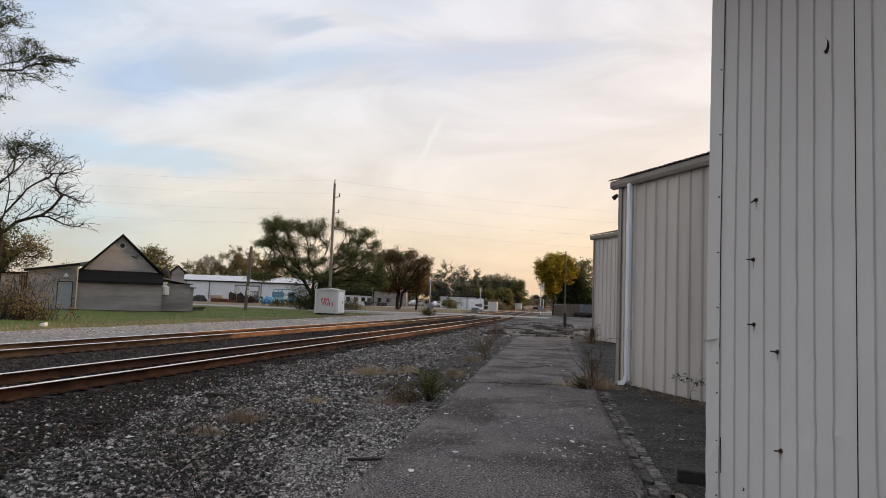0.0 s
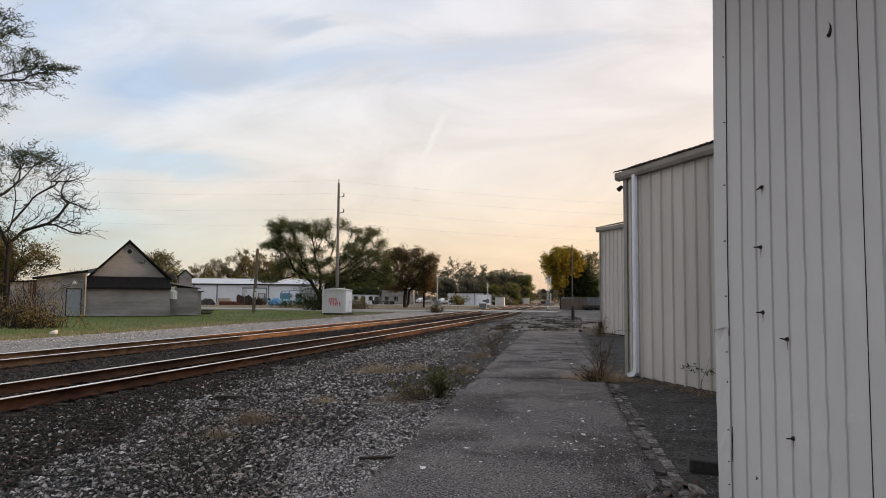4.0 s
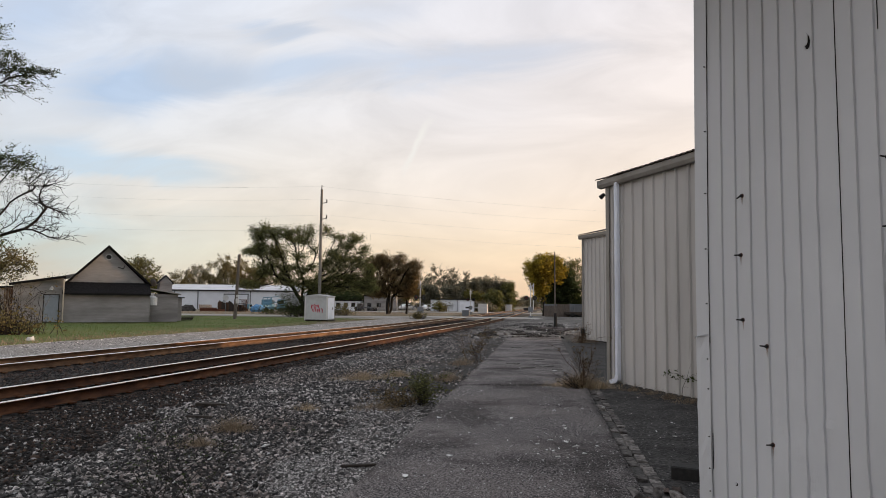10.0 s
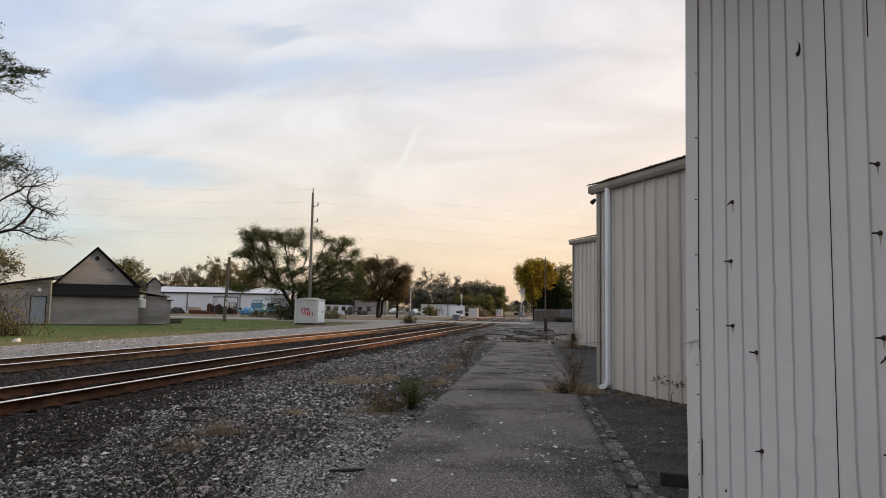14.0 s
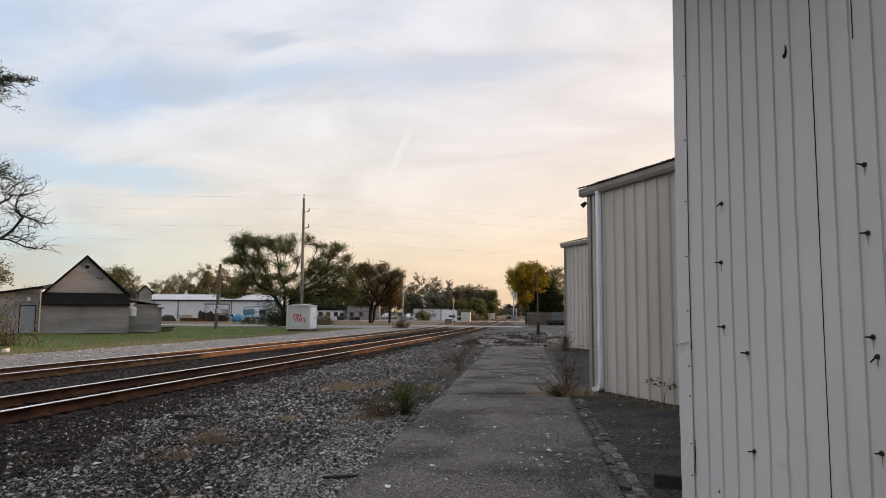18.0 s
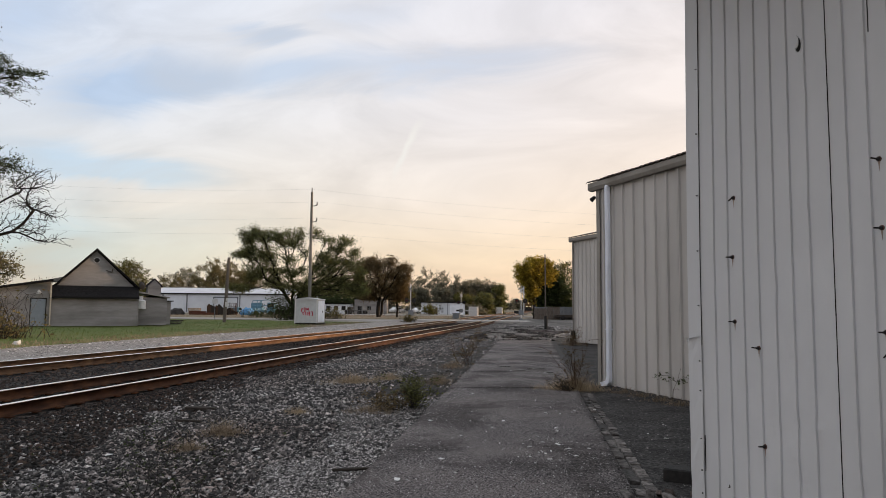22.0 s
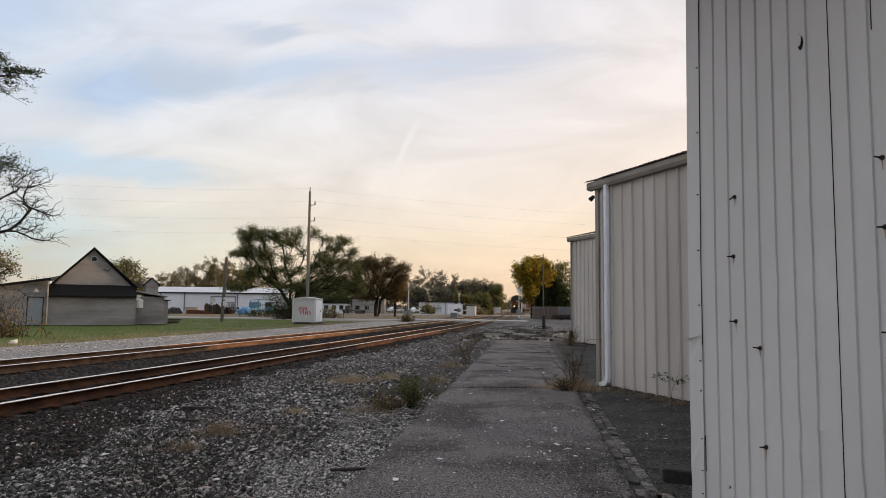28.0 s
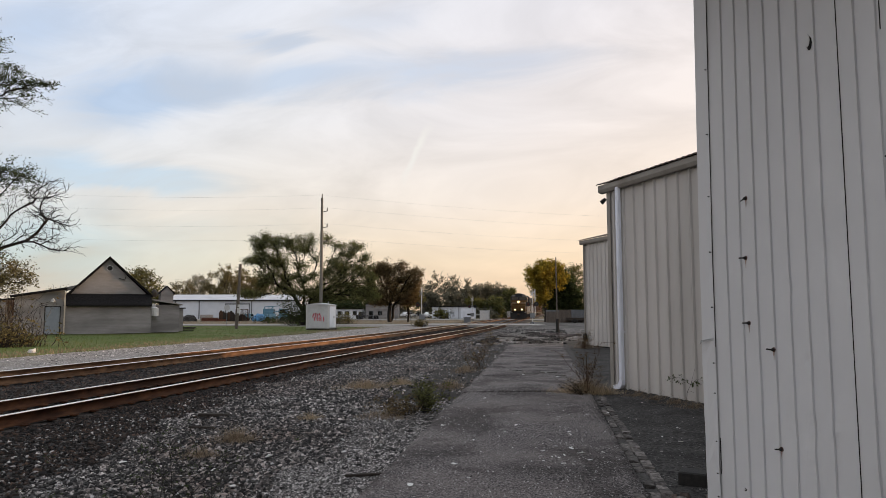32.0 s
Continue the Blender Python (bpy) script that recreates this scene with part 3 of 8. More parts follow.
def tubes(lines, sides=5):
    """Tubes along polylines, each a list of (x, y, z, radius): vertices and quads."""
    vs, fs, base = [], [], 0
    ang = np.arange(sides) * 2 * math.pi / sides
    for line in lines:
        p = np.array([q[:3] for q in line], dtype=float)
        r = np.array([q[3] for q in line], dtype=float)
        t = np.gradient(p, axis=0)
        t /= np.linalg.norm(t, axis=1)[:, None] + 1e-9
        ref = np.where(np.abs(t[:, 2:3]) > 0.9, np.array([[1.0, 0, 0]]), np.array([[0, 0, 1.0]]))
        u = np.cross(t, ref)
        u /= np.linalg.norm(u, axis=1)[:, None] + 1e-9
        w = np.cross(t, u)
        ring = p[:, None, :] + r[:, None, None] * (np.cos(ang)[None, :, None] * u[:, None, :] + np.sin(ang)[None, :, None] * w[:, None, :])
        vs.append(ring.reshape(-1, 3))
        k = len(p)
        i = np.arange(k - 1)[:, None] * sides
        j = np.arange(sides)[None, :]
        j2 = (j + 1) % sides
        f = np.stack([i + j, i + j2, i + sides + j2, i + sides + j], -1).reshape(-1, 4) + base
        fs.append(f)
        base += k * sides
    return np.concatenate(vs), np.concatenate(fs)


def leaves(rng, centres, size, flat=0.6):
    """Two-triangle leaves, slightly folded, at the given places: vertices and triangles."""
    k = len(centres)
    a = rng.normal(size=(k, 3))
    a[:, 2] *= flat
    a /= np.linalg.norm(a, axis=1)[:, None]
    b = np.cross(a, rng.normal(size=(k, 3)))
    b /= np.linalg.norm(b, axis=1)[:, None] + 1e-9
    s = size * rng.uniform(0.55, 1.35, (k, 1))
    nrm = np.cross(a, b)
    v = np.stack([centres - a * s, centres + b * s * 0.5 + nrm * s * 0.2, centres + a * s, centres - b * s * 0.5 + nrm * s * 0.2], 1).reshape(-1, 3)
    i = np.arange(k)[:, None] * 4
    f = np.concatenate([i + [0, 1, 2], i + [0, 2, 3]], 1).reshape(-1, 3)
    return v, f


def curve_line(rng, a, b, r0, r1, k=6, wobble=0.12, rise=0.0):
    """A wandering limb from a to b, with radii."""
    a, b = np.asarray(a, float), np.asarray(b, float)
    L = np.linalg.norm(b - a)
    off = rng.normal(size=3) * wobble * L
    off2 = rng.normal(size=3) * wobble * 0.4 * L
    out = []
    for i in range(k):
        t = i / (k - 1)
        p = a + (b - a) * t + off * math.sin(math.pi * t) + off2 * math.sin(2 * math.pi * t)
        p[2] += rise * L * math.sin(math.pi * t)
        out.append((*p, r0 + (r1 - r0) * t))
    return out


def grow(rng, spines, tips, alpha=0.35, k=5, r_tip=0.01, power=2.3, wobble=0.08, sag=0.0):
    """Joins tips to a branching frame that starts from the spines: each takes the nearest branch, and limbs thicken with what they carry.
    Gives the limbs as polylines with radii and, for each tip, the points of its twig."""
    cap = sum(len(q) * 4 for q in spines) + len(tips) * k + 8
    pos, par, dirn, path = np.zeros((cap, 3)), np.full(cap, -1), np.zeros((cap, 3)), np.zeros(cap)
    n, chains = 0, []

    def add(pts, parent):
        nonlocal n
        chain = [] if parent < 0 else [parent]
        for q in pts:
            pos[n], par[n] = q, parent
            if parent >= 0:
                d = pos[n] - pos[parent]
                ln = np.linalg.norm(d) + 1e-9
                dirn[n], path[n] = d / ln, path[parent] + ln
            else:
                dirn[n] = (0, 0, 1)
            chain.append(n)
            parent = n
            n += 1
        chains.append(chain)

    for q in spines:
        q = np.asarray(q, float)
        fine = []
        for a, b in zip(q, q[1:]):
            fine += [a + (b - a) * t for t in (0, 0.25, 0.5, 0.75)]
        fine.append(q[-1])
        if n == 0:
            add(fine, -1)
        else:
            start = int(np.argmin(((pos[:n] - fine[0]) ** 2).sum(1)))
            add(fine[1:], start)
    base = n
    first = len(chains)
    near = np.array([((pos[:base] - t) ** 2).sum(1).min() for t in tips])
    twigs = []
    for i in np.argsort(near * rng.uniform(0.6, 1.5, len(tips))):
        t = tips[i]
        v = t - pos[:n]
        d = np.sqrt((v ** 2).sum(1)) + 1e-6
        ahead = (v * dirn[:n]).sum(1) / d
        j = int(np.argmin((d + alpha * path[:n]) * (1.4 - 0.4 * ahead)))
        L = d[j]
        c = pos[j] + dirn[j] * L * 0.38 + rng.normal(size=3) * L * wobble
        u = (np.arange(1, k + 1) / k)[:, None]
        pts = (1 - u) ** 2 * pos[j] + 2 * u * (1 - u) * c + u ** 2 * t
        pts[:, 2] -= sag * L * (u[:, 0] ** 2)
        pts[:-1] += rng.normal(size=(k - 1, 3)) * L * wobble * 0.25
        add(pts, j)
        twigs.append((i, pts))
    load = np.zeros(n)
    for ch in chains[first:]:
        load[ch[-1]] += 1
    for i in range(n - 1, 0, -1):
        if par[i] >= 0:
            load[par[i]] += load[i]
    r = r_tip * np.maximum(load, 0.6) ** (1 / power)
    lines = []
    for ch in chains:
        rr = r[ch].copy()
        if len(ch) > 1 and par[ch[1]] == ch[0]:
            rr[0] = min(rr[0], rr[1] * 1.25)
        lines.append([(*pos[i], q) for i, q in zip(ch, rr)])
    return lines, twigs


def tree(base, blobs, trunk_r, fork, tips, per_tip, leaf, spread, seed, leafmat, label, lean=(0, 0), category="tree", bare=0.0, group="", bark="bark", alpha=0.35, stems=1):
    """blobs: (x, y, z, rx, ry, rz) lobes of the crown from the foot; limbs grow into all of them and leaves hang round the twigs."""
    rng = np.random.default_rng(seed)
    ob = thing("tree", Matrix.Translation(base), label, category, group)
    top = np.array([lean[0], lean[1], fork])
    spines = [[p[:3] for p in curve_line(rng, (0, 0, -0.1), top, 1, 1, 5, 0.03)]]
    for i in range(1, stems):
        foot = np.array([rng.normal() * trunk_r * 0.6, rng.normal() * trunk_r, 0.2])
        spines.append([p[:3] for p in curve_line(rng, foot, top + np.array([RIGHT.x, RIGHT.y, 0]) * fork * 0.35 * (1 if i % 2 else -1) + np.array([0, 0, fork * 0.3]), 1, 1, 5, 0.06)])
    vol = np.array([b[3] * b[4] * b[5] for b in blobs]) ** 0.60
    vol /= vol.sum()
    pts, bared = [], []
    for bl, v in zip(blobs, vol):
        c, rad = np.array(bl[:3]), np.array(bl[3:6])
        m = max(4, int(tips * v))
        d = rng.normal(size=(m, 3)) * 0.54
        d /= np.maximum(1.0, np.linalg.norm(d, axis=1) / 1.4)[:, None]
        pts.append(c + d * rad)
    pts = np.concatenate(pts)
    pts[:, 2] = np.maximum(pts[:, 2], 0.25)
    rough = len(pts) ** (1 / 2.3)
    lines, twigs = grow(rng, spines, pts, alpha, 5, trunk_r / rough, 2.3)
    raw("trunk", *tubes(lines, 4 if trunk_r > 0.3 else 3), M[bark], ob, smooth=True)
    cl = []
    for i, tw in twigs:
        if rng.random() < bare:
            continue
        m = max(1, int(per_tip * rng.uniform(0.5, 1.5)))
        q = tw[rng.integers(1, 5, m)]
        cl.append(q + np.clip(rng.normal(size=(m, 3)), -1.5, 1.5) * spread * np.array([1, 1, 0.62]))
    if cl:
        raw("crown", *leaves(rng, np.concatenate(cl), leaf), leafmat, ob)
    return ob


def grid_sheet(name, x0, x1, y0, y1, nx, ny, height, material, label, category, kind="structure"):
    xs, ys = np.linspace(x0, x1, nx), np.linspace(y0, y1, ny)
    X, Y = np.meshgrid(xs, ys)
    Zv = np.vectorize(height)(X, Y)
    v = np.stack([X, Y, Zv], -1).reshape(-1, 3)
    i = (np.arange(ny - 1)[:, None] * nx + np.arange(nx - 1)[None, :]).reshape(-1, 1)
    f = np.concatenate([i, i + 1, i + 1 + nx, i + nx], 1)
    ob = raw(name, v, f, material, smooth=True)
    return tagged(ob, label, category, kind=kind)


def stones(rng, xy, z, size, flat=0.68):
    """Angular broken stones lying mostly flat: eight shaken corners each, open below."""
    k = len(xy)
    cube = np.array([[x, y, w] for w in (-1, 1) for y in (-1, 1) for x in (-1, 1)], float)
    fc = np.array([[4, 5, 7, 6], [0, 1, 5, 4], [2, 6, 7, 3], [0, 4, 6, 2], [1, 3, 7, 5]])
    s = size * np.clip(rng.lognormal(0, 0.30, (k, 1, 1)), 0.5, 1.6) * rng.uniform(0.6, 1.25, (k, 1, 3)) * 0.5
    s = s * np.array([1.25, 0.85, flat])
    v = cube[None] * s * rng.uniform(0.45, 1.15, (k, 8, 3))
    a = np.stack([np.ones(k), rng.normal(0, 0.26, k), rng.normal(0, 0.26, k), np.zeros(k)], 1)
    yaw = rng.uniform(0, math.pi, k)
    a = np.stack([a[:, 0] * np.cos(yaw), a[:, 1] * np.cos(yaw) + a[:, 2] * np.sin(yaw), a[:, 2] * np.cos(yaw) - a[:, 1] * np.sin(yaw), a[:, 0] * np.sin(yaw)], 1)
    a /= np.linalg.norm(a, axis=1)[:, None]
    w, x, y, q = a.T
    R = np.stack([np.stack([1 - 2 * (y * y + q * q), 2 * (x * y - w * q), 2 * (x * q + w * y)], -1),
                  np.stack([2 * (x * y + w * q), 1 - 2 * (x * x + q * q), 2 * (y * q - w * x)], -1),
                  np.stack([2 * (x * q - w * y), 2 * (y * q + w * x), 1 - 2 * (x * x + y * y)], -1)], 1)
    v = np.einsum("kij,knj->kni", R, v)
    v += np.concatenate([xy, np.asarray(z).reshape(-1, 1)], 1)[:, None, :]
    f = fc[None] + np.arange(k)[:, None, None] * 8
    return v.reshape(-1, 3), f.reshape(-1, 4)


def chips(rng, xy, z, size):
    """Small ridged chips: four shaken foot corners and a short ridge."""
    k = len(xy)
    foot = np.array([[-1, -1, -0.3], [1, -1, -0.3], [1, 1, -0.3], [-1, 1, -0.3], [-0.45, 0, 0.6], [0.45, 0, 0.6]], float)
    fc = np.array([[0, 1, 5], [0, 5, 4], [2, 3, 4], [2, 4, 5], [1, 2, 5], [3, 0, 4]])
    s = size * rng.lognormal(0, 0.35, (k, 1, 1)) * rng.uniform(0.6, 1.25, (k, 1, 3)) * 0.5
    v = foot[None] * s * rng.uniform(0.5, 1.2, (k, 6, 3)) + rng.normal(size=(k, 6, 3)) * s * 0.12
    a = rng.uniform(0, 2 * math.pi, (k, 1))
    c, q = np.cos(a), np.sin(a)
    v = np.stack([v[:, :, 0] * c - v[:, :, 1] * q, v[:, :, 0] * q + v[:, :, 1] * c, v[:, :, 2]], -1)
    v += np.concatenate([xy, np.asarray(z).reshape(-1, 1)], 1)[:, None, :]
    f = fc[None] + np.arange(k)[:, None, None] * 6
    return v.reshape(-1, 3), f.reshape(-1, 3)


def blades(rng, roots, h, w, lean=0.5):
    """Thin bent grass blades from their roots: vertices and triangles."""
    k = len(roots)
    hh = h * rng.uniform(0.5, 1.25, (k, 1))
    a = rng.uniform(0, 2 * math.pi, k)
    side = np.stack([np.cos(a), np.sin(a), np.zeros(k)], 1) * w
    b = rng.uniform(0, 2 * math.pi, k)
    out = np.stack([np.cos(b), np.sin(b), np.zeros(k)], 1) * hh * lean * rng.uniform(0.1, 1.2, (k, 1))
    up = np.array([[0, 0, 1.0]]) * hh
    mid = roots + up * 0.6 + out * 0.35
    tip = roots + up * rng.uniform(0.7, 1.0, (k, 1)) + out
    v = np.stack([roots - side, roots + side, mid + side * 0.7, mid - side * 0.7, tip], 1).reshape(-1, 3)
    i = np.arange(k)[:, None] * 5
    f = np.concatenate([i + [0, 1, 2], i + [0, 2, 3], i + [3, 2, 4]], 1).reshape(-1, 3)
    return v, f


# ---- plan ----
def xc(y):
    """Middle of the main track."""
    return float(np.interp(y, TRACK_Y, TRACK_X))


def xc2(y):
    """Middle of the second track."""
    return float(np.interp(y, (-60, 0, 16, 50, 80, 120, 460), (-20.5, -15.7, -14.25, -11.2, -9.6, -8.4, 1.0)))


RIGHT = Vector((math.cos(radians(8.3)), math.sin(radians(8.3)), 0))   # across the view
AWAY = Vector((-math.sin(radians(8.3)), math.cos(radians(8.3)), 0))


def at(px, depth, z=-0.36):
    """A place across the tracks: px metres per unit depth to the side of the middle line, at a depth."""
    p = RIGHT * (px * depth) + AWAY * depth
    return Vector((p.x, p.y, z))


TRACK_Y = (-60, 0, 30, 60, 80, 120, 150, 183, 228, 288, 460, 860)
TRACK_X = (-14.3, -10.05, -7.9, -5.9, -5.15, -4.55, -4.2, -3.7, -2.8, -1.2, 3.6, 15.0)
RAIL_Z = -0.05
GROUND_Z = -0.36


def bed(x, y):
    """Height of the ballast: level under the ties, a little higher towards the platform."""
    d1, d2 = abs(x - xc(y)), abs(x - xc2(y))
    z = -0.262 - 0.034 * min(1.0, max(0.0, (1.5 - min(d1, d2)) / 0.4))
    if x > xc(y):
        z += 0.14 * min(1.0, max(0.0, (d1 - 1.6) / 5.0))
    elif x < xc2(y):
        z += 0.02 * min(1.0, max(0.0, (d2 - 1.6) / 4.0))
    return z + 0.018 * noise.noise((x * 0.9, y * 0.9, 0)) + 0.012 * noise.noise((x * 3.1, y * 3.1, 5))


# ---- ground, platform, road ----
def build_ground():
    me = bmesh.new()
    s = 2500
    vs = [me.verts.new(p) for p in ((-s, -s, GROUND_Z), (s, -s, GROUND_Z), (s, s, GROUND_Z), (-s, s, GROUND_Z))]
    me.faces.new(vs)
    tagged(part("ground", me, M["ground"]), "dry tan grass and bare earth, flat to the horizon", "ground", kind="structure")
    grid_sheet("ballast_bed", -24, -1.62, -8, 78, 150, 300, lambda x, y: bed(x, y) if x > xc2(y) - 2.6 else -0.60, M["ballast"], "dark grey stone ballast under the two railway tracks", "ballast")
    grid_sheet("ballast_bed_far", -14, 6, 90, 330, 30, 120, lambda x, y: -0.22 if xc2(y) - 2.4 < x < xc(y) + 2.4 else -0.60, M["ballast"], "dark ballast beyond the level crossing", "ballast")
    grid_sheet("gravel_strip", -60, -10, -8, 76, 160, 90, lambda x, y: -0.235 + 0.02 * noise.noise((x * 0.7, y * 0.7, 2)) if xc2(y) - 8.2 < x < xc2(y) - 2.0 else -0.60, M["gravel"], "pale grey gravel strip beside the tracks", "gravel")
    grid_sheet("lawn", -62, -14, 4, 74, 140, 110, lambda x, y: -0.215 + 0.03 * noise.noise((x * 0.3, y * 0.3, 7)) + 0.004 * max(0, -x - 20) if x < xc2(y) - 7.5 + 0.5 * noise.noise((x * 0.5, y * 0.5, 1)) else -0.60, M["lawn"], "green lawn turning tan towards the gravel", "lawn")
    # the lot and lane round the signal cabinet
    tagged(part("gravel_lot", box(-30, 57, -0.42, -11.6, 79.4, -0.222), M["gravel"]), "pale gravel lot round the signal cabinet", "gravel", kind="structure")
    grid_sheet("field", -140, -13.0, 56, 175, 120, 120, lambda x, y: -0.245 + 0.035 * noise.noise((x * 0.12, y * 0.12, 60)), M["ground"], "tan dry field with worn earth tracks", "field")
    rd = bmesh.new()
    prism(rd, [(-120, -0.45), (-120, -0.195), (-18, -0.195), (-14.4, -0.095), (-1.6, -0.095), (0.4, -0.16), (0.4, -0.45)], "y", 79.4, 87.6)
    tagged(part("road", rd, M["road"]), "worn pale asphalt road over the level crossing", "road", kind="structure")
    tagged(part("road_far", box(-80, 128, -0.4, 40, 138, -0.17), M["road"]), "second pale road beyond the crossing", "road", kind="structure")


def rough_ground(x, y):
    """Height of the broken ground past the platform, sinking under the ballast towards the track."""
    z = -0.075 - 0.0012 * (y - 33) + 0.03 * noise.noise((x * 0.6, y * 0.5, 31)) + 0.012 * noise.noise((x * 2.6, y * 2.6, 3))
    k = (x - xc(y) - 2.0 - 0.5 * noise.noise((x, y * 0.6, 8))) / 2.2
    if x < -1.5:
        k = min(k, (y - 33.6) / 2.4)
    return -0.36 + (z + 0.36) * min(1.0, max(0.0, k)) if k > 0 else -0.60


def build_platform():
    rng = np.random.default_rng(4)
    pl = thing("platform", Matrix.Identity(4), "old cracked dark concrete station platform", "platform", kind="structure")
    cuts = [-6.0, 3.0, 13.9, 17.3, 19.6, 24.2, 29.0, 33.6]
    joints = []
    for c in cuts:
        xs = np.linspace(-1.66, 0.86, 22)
        joints.append([(x, c + 0.42 * (x + 0.4) * (0.5 if c > 12 else 0.1) + 0.09 * noise.noise((x * 1.7, c, 3)) + 0.04 * noise.noise((x * 6, c, 9))) for x in xs])
    for lo, hi in zip(joints, joints[1:]):
        n, ny = len(lo), 60
        vs, fs = [], []
        for j in range(ny):
            t = 0.004 + (1 - 0.010) * j / (ny - 1)
            for i in range(n):
                x = lo[i][0]
                y = lo[i][1] + (hi[i][1] - lo[i][1]) * t
                if i == 0:
                    x += 0.05 * noise.noise((0, y * 1.3, 4)) + 0.03 * noise.noise((1, y * 5, 4))
                z = 0.010 * noise.noise((x * 0.8, y * 0.8, 11)) + 0.0025 * noise.noise((x * 5, y * 5, 1)) - 0.004
                if i == 0:
                    z -= 0.03
                if j in (0, ny - 1):
                    z -= 0.012
                vs.append((x, y, z))
        for j in range(ny - 1):
            for i in range(n - 1):
                fs.append((j * n + i, j * n + i + 1, (j + 1) * n + i + 1, (j + 1) * n + i))
        top = len(vs)
        ring = [i for i in range(n)] + [j * n + n - 1 for j in range(1, ny)] + [(ny - 1) * n + i for i in range(n - 2, -1, -1)] + [j * n for j in range(ny - 2, 0, -1)]
        for k in ring:
            vs.append((vs[k][0], vs[k][1], -0.55))
        for k in range(len(ring)):
            fs.append((ring[k], top + k, top + (k + 1) % len(ring), ring[(k + 1) % len(ring)]))
        raw("slab", vs, fs, M["concrete"], pl)
    def crack(x, y, turn, length, seed):
        r = np.random.default_rng(seed)
        top, bot = [], []
        n = 14
        for i in range(n + 1):
            s = length * i / n
            w = 0.020 * (0.25 + abs(r.normal()) * 0.6) * math.sin(math.pi * (i + 0.6) / (n + 1.2))
            o = 0.05 * noise.noise((s * 3, seed, 0)) + 0.02 * r.normal()
            ca, sa = math.cos(radians(turn)), math.sin(radians(turn))
            for lst, e in ((top, o + w), (bot, o - w)):
                px, py = x + s * ca - e * sa, y + s * sa + e * ca
                lst.append((px, py, 0.010 * noise.noise((px * 0.8, py * 0.8, 11)) + 0.004 * noise.noise((px * 5, py * 5, 1)) + 0.0015))
        vs = top + bot
        raw("crack", vs, [(i, i + 1, n + 2 + i, n + 1 + i) for i in range(n)], M["seam"], pl, "thin dark crack in the concrete")
    for k, (x, y, a, L) in enumerate(((-1.5, 16.2, 18, 1.6), (-0.3, 16.9, -12, 1.1), (-0.9, 17.6, 32, 1.0), (0.1, 18.2, 8, 0.7), (-1.5, 21.2, 4, 2.2), (-1.4, 26.0, 12, 2.0), (-0.5, 14.6, 55, 1.4), (-1.45, 10.9, 6, 0.8), (-0.2, 12.3, -8, 1.0), (-1.2, 22.6, -14, 1.4))):
        crack(x, y, a, L, 60 + k)
    # yard between the platform and the sheds, and the earth beyond
    grid_sheet("yard", 1.06, 26, -8, 37, 90, 140, lambda x, y: -0.020 + 0.022 * noise.noise((x * 0.8, y * 0.8, 21)) + 0.006 * noise.noise((x * 4, y * 4, 2)), M["dirt"], "dark compacted earth and old asphalt beside the sheds", "yard")
    grid_sheet("rubble_ground", -3.6, 30, 33.4, 108, 70, 150, rough_ground, M["yard"], "broken pale gravel and dirt past the platform end", "gravel")
    tagged(part("joint_bed", box(-1.55, -6, -0.5, 1.1, 33.2, -0.045), M["dirt"]), "dark earth in the platform joints", "earth", kind="structure")


build_ground()
build_platform()


# ---- railway ----
def rail_mesh(path, off):
    """A rail of flat-bottomed section along a track's middle, off metres to its side; the running surface is a mesh of its own."""
    prof = [(-0.07, -0.205), (0.07, -0.205), (0.07, -0.19), (0.012, -0.165), (0.010, -0.045), (0.036, -0.034), (0.036, -0.010), (0.033, -0.0045), (-0.033, -0.0045), (-0.036, -0.010), (-0.036, -0.034), (-0.010, -0.045), (-0.012, -0.165), (-0.07, -0.19)]
    ys = np.concatenate([np.arange(-30, 100, 2.0), np.arange(100, 840, 10.0)])
    v = [(path(y) + off + px, y, RAIL_Z + pz) for y in ys for px, pz in prof]
    k = len(prof)
    f = [(j * k + i, j * k + (i + 1) % k, (j + 1) * k + (i + 1) % k, (j + 1) * k + i) for j in range(len(ys) - 1) for i in range(k) if i != 7]
    hv = [(path(y) + off + px, y, RAIL_Z + pz) for y in ys for px, pz in ((0.0372, -0.016), (0.034, -0.004), (0.022, 0.0), (-0.022, 0.0), (-0.034, -0.004), (-0.0372, -0.016))]
    hf = [(j * 6 + i, j * 6 + i + 1, (j + 1) * 6 + i + 1, (j + 1) * 6 + i) for j in range(len(ys) - 1) for i in range(5)]
    return v, f, hv, hf


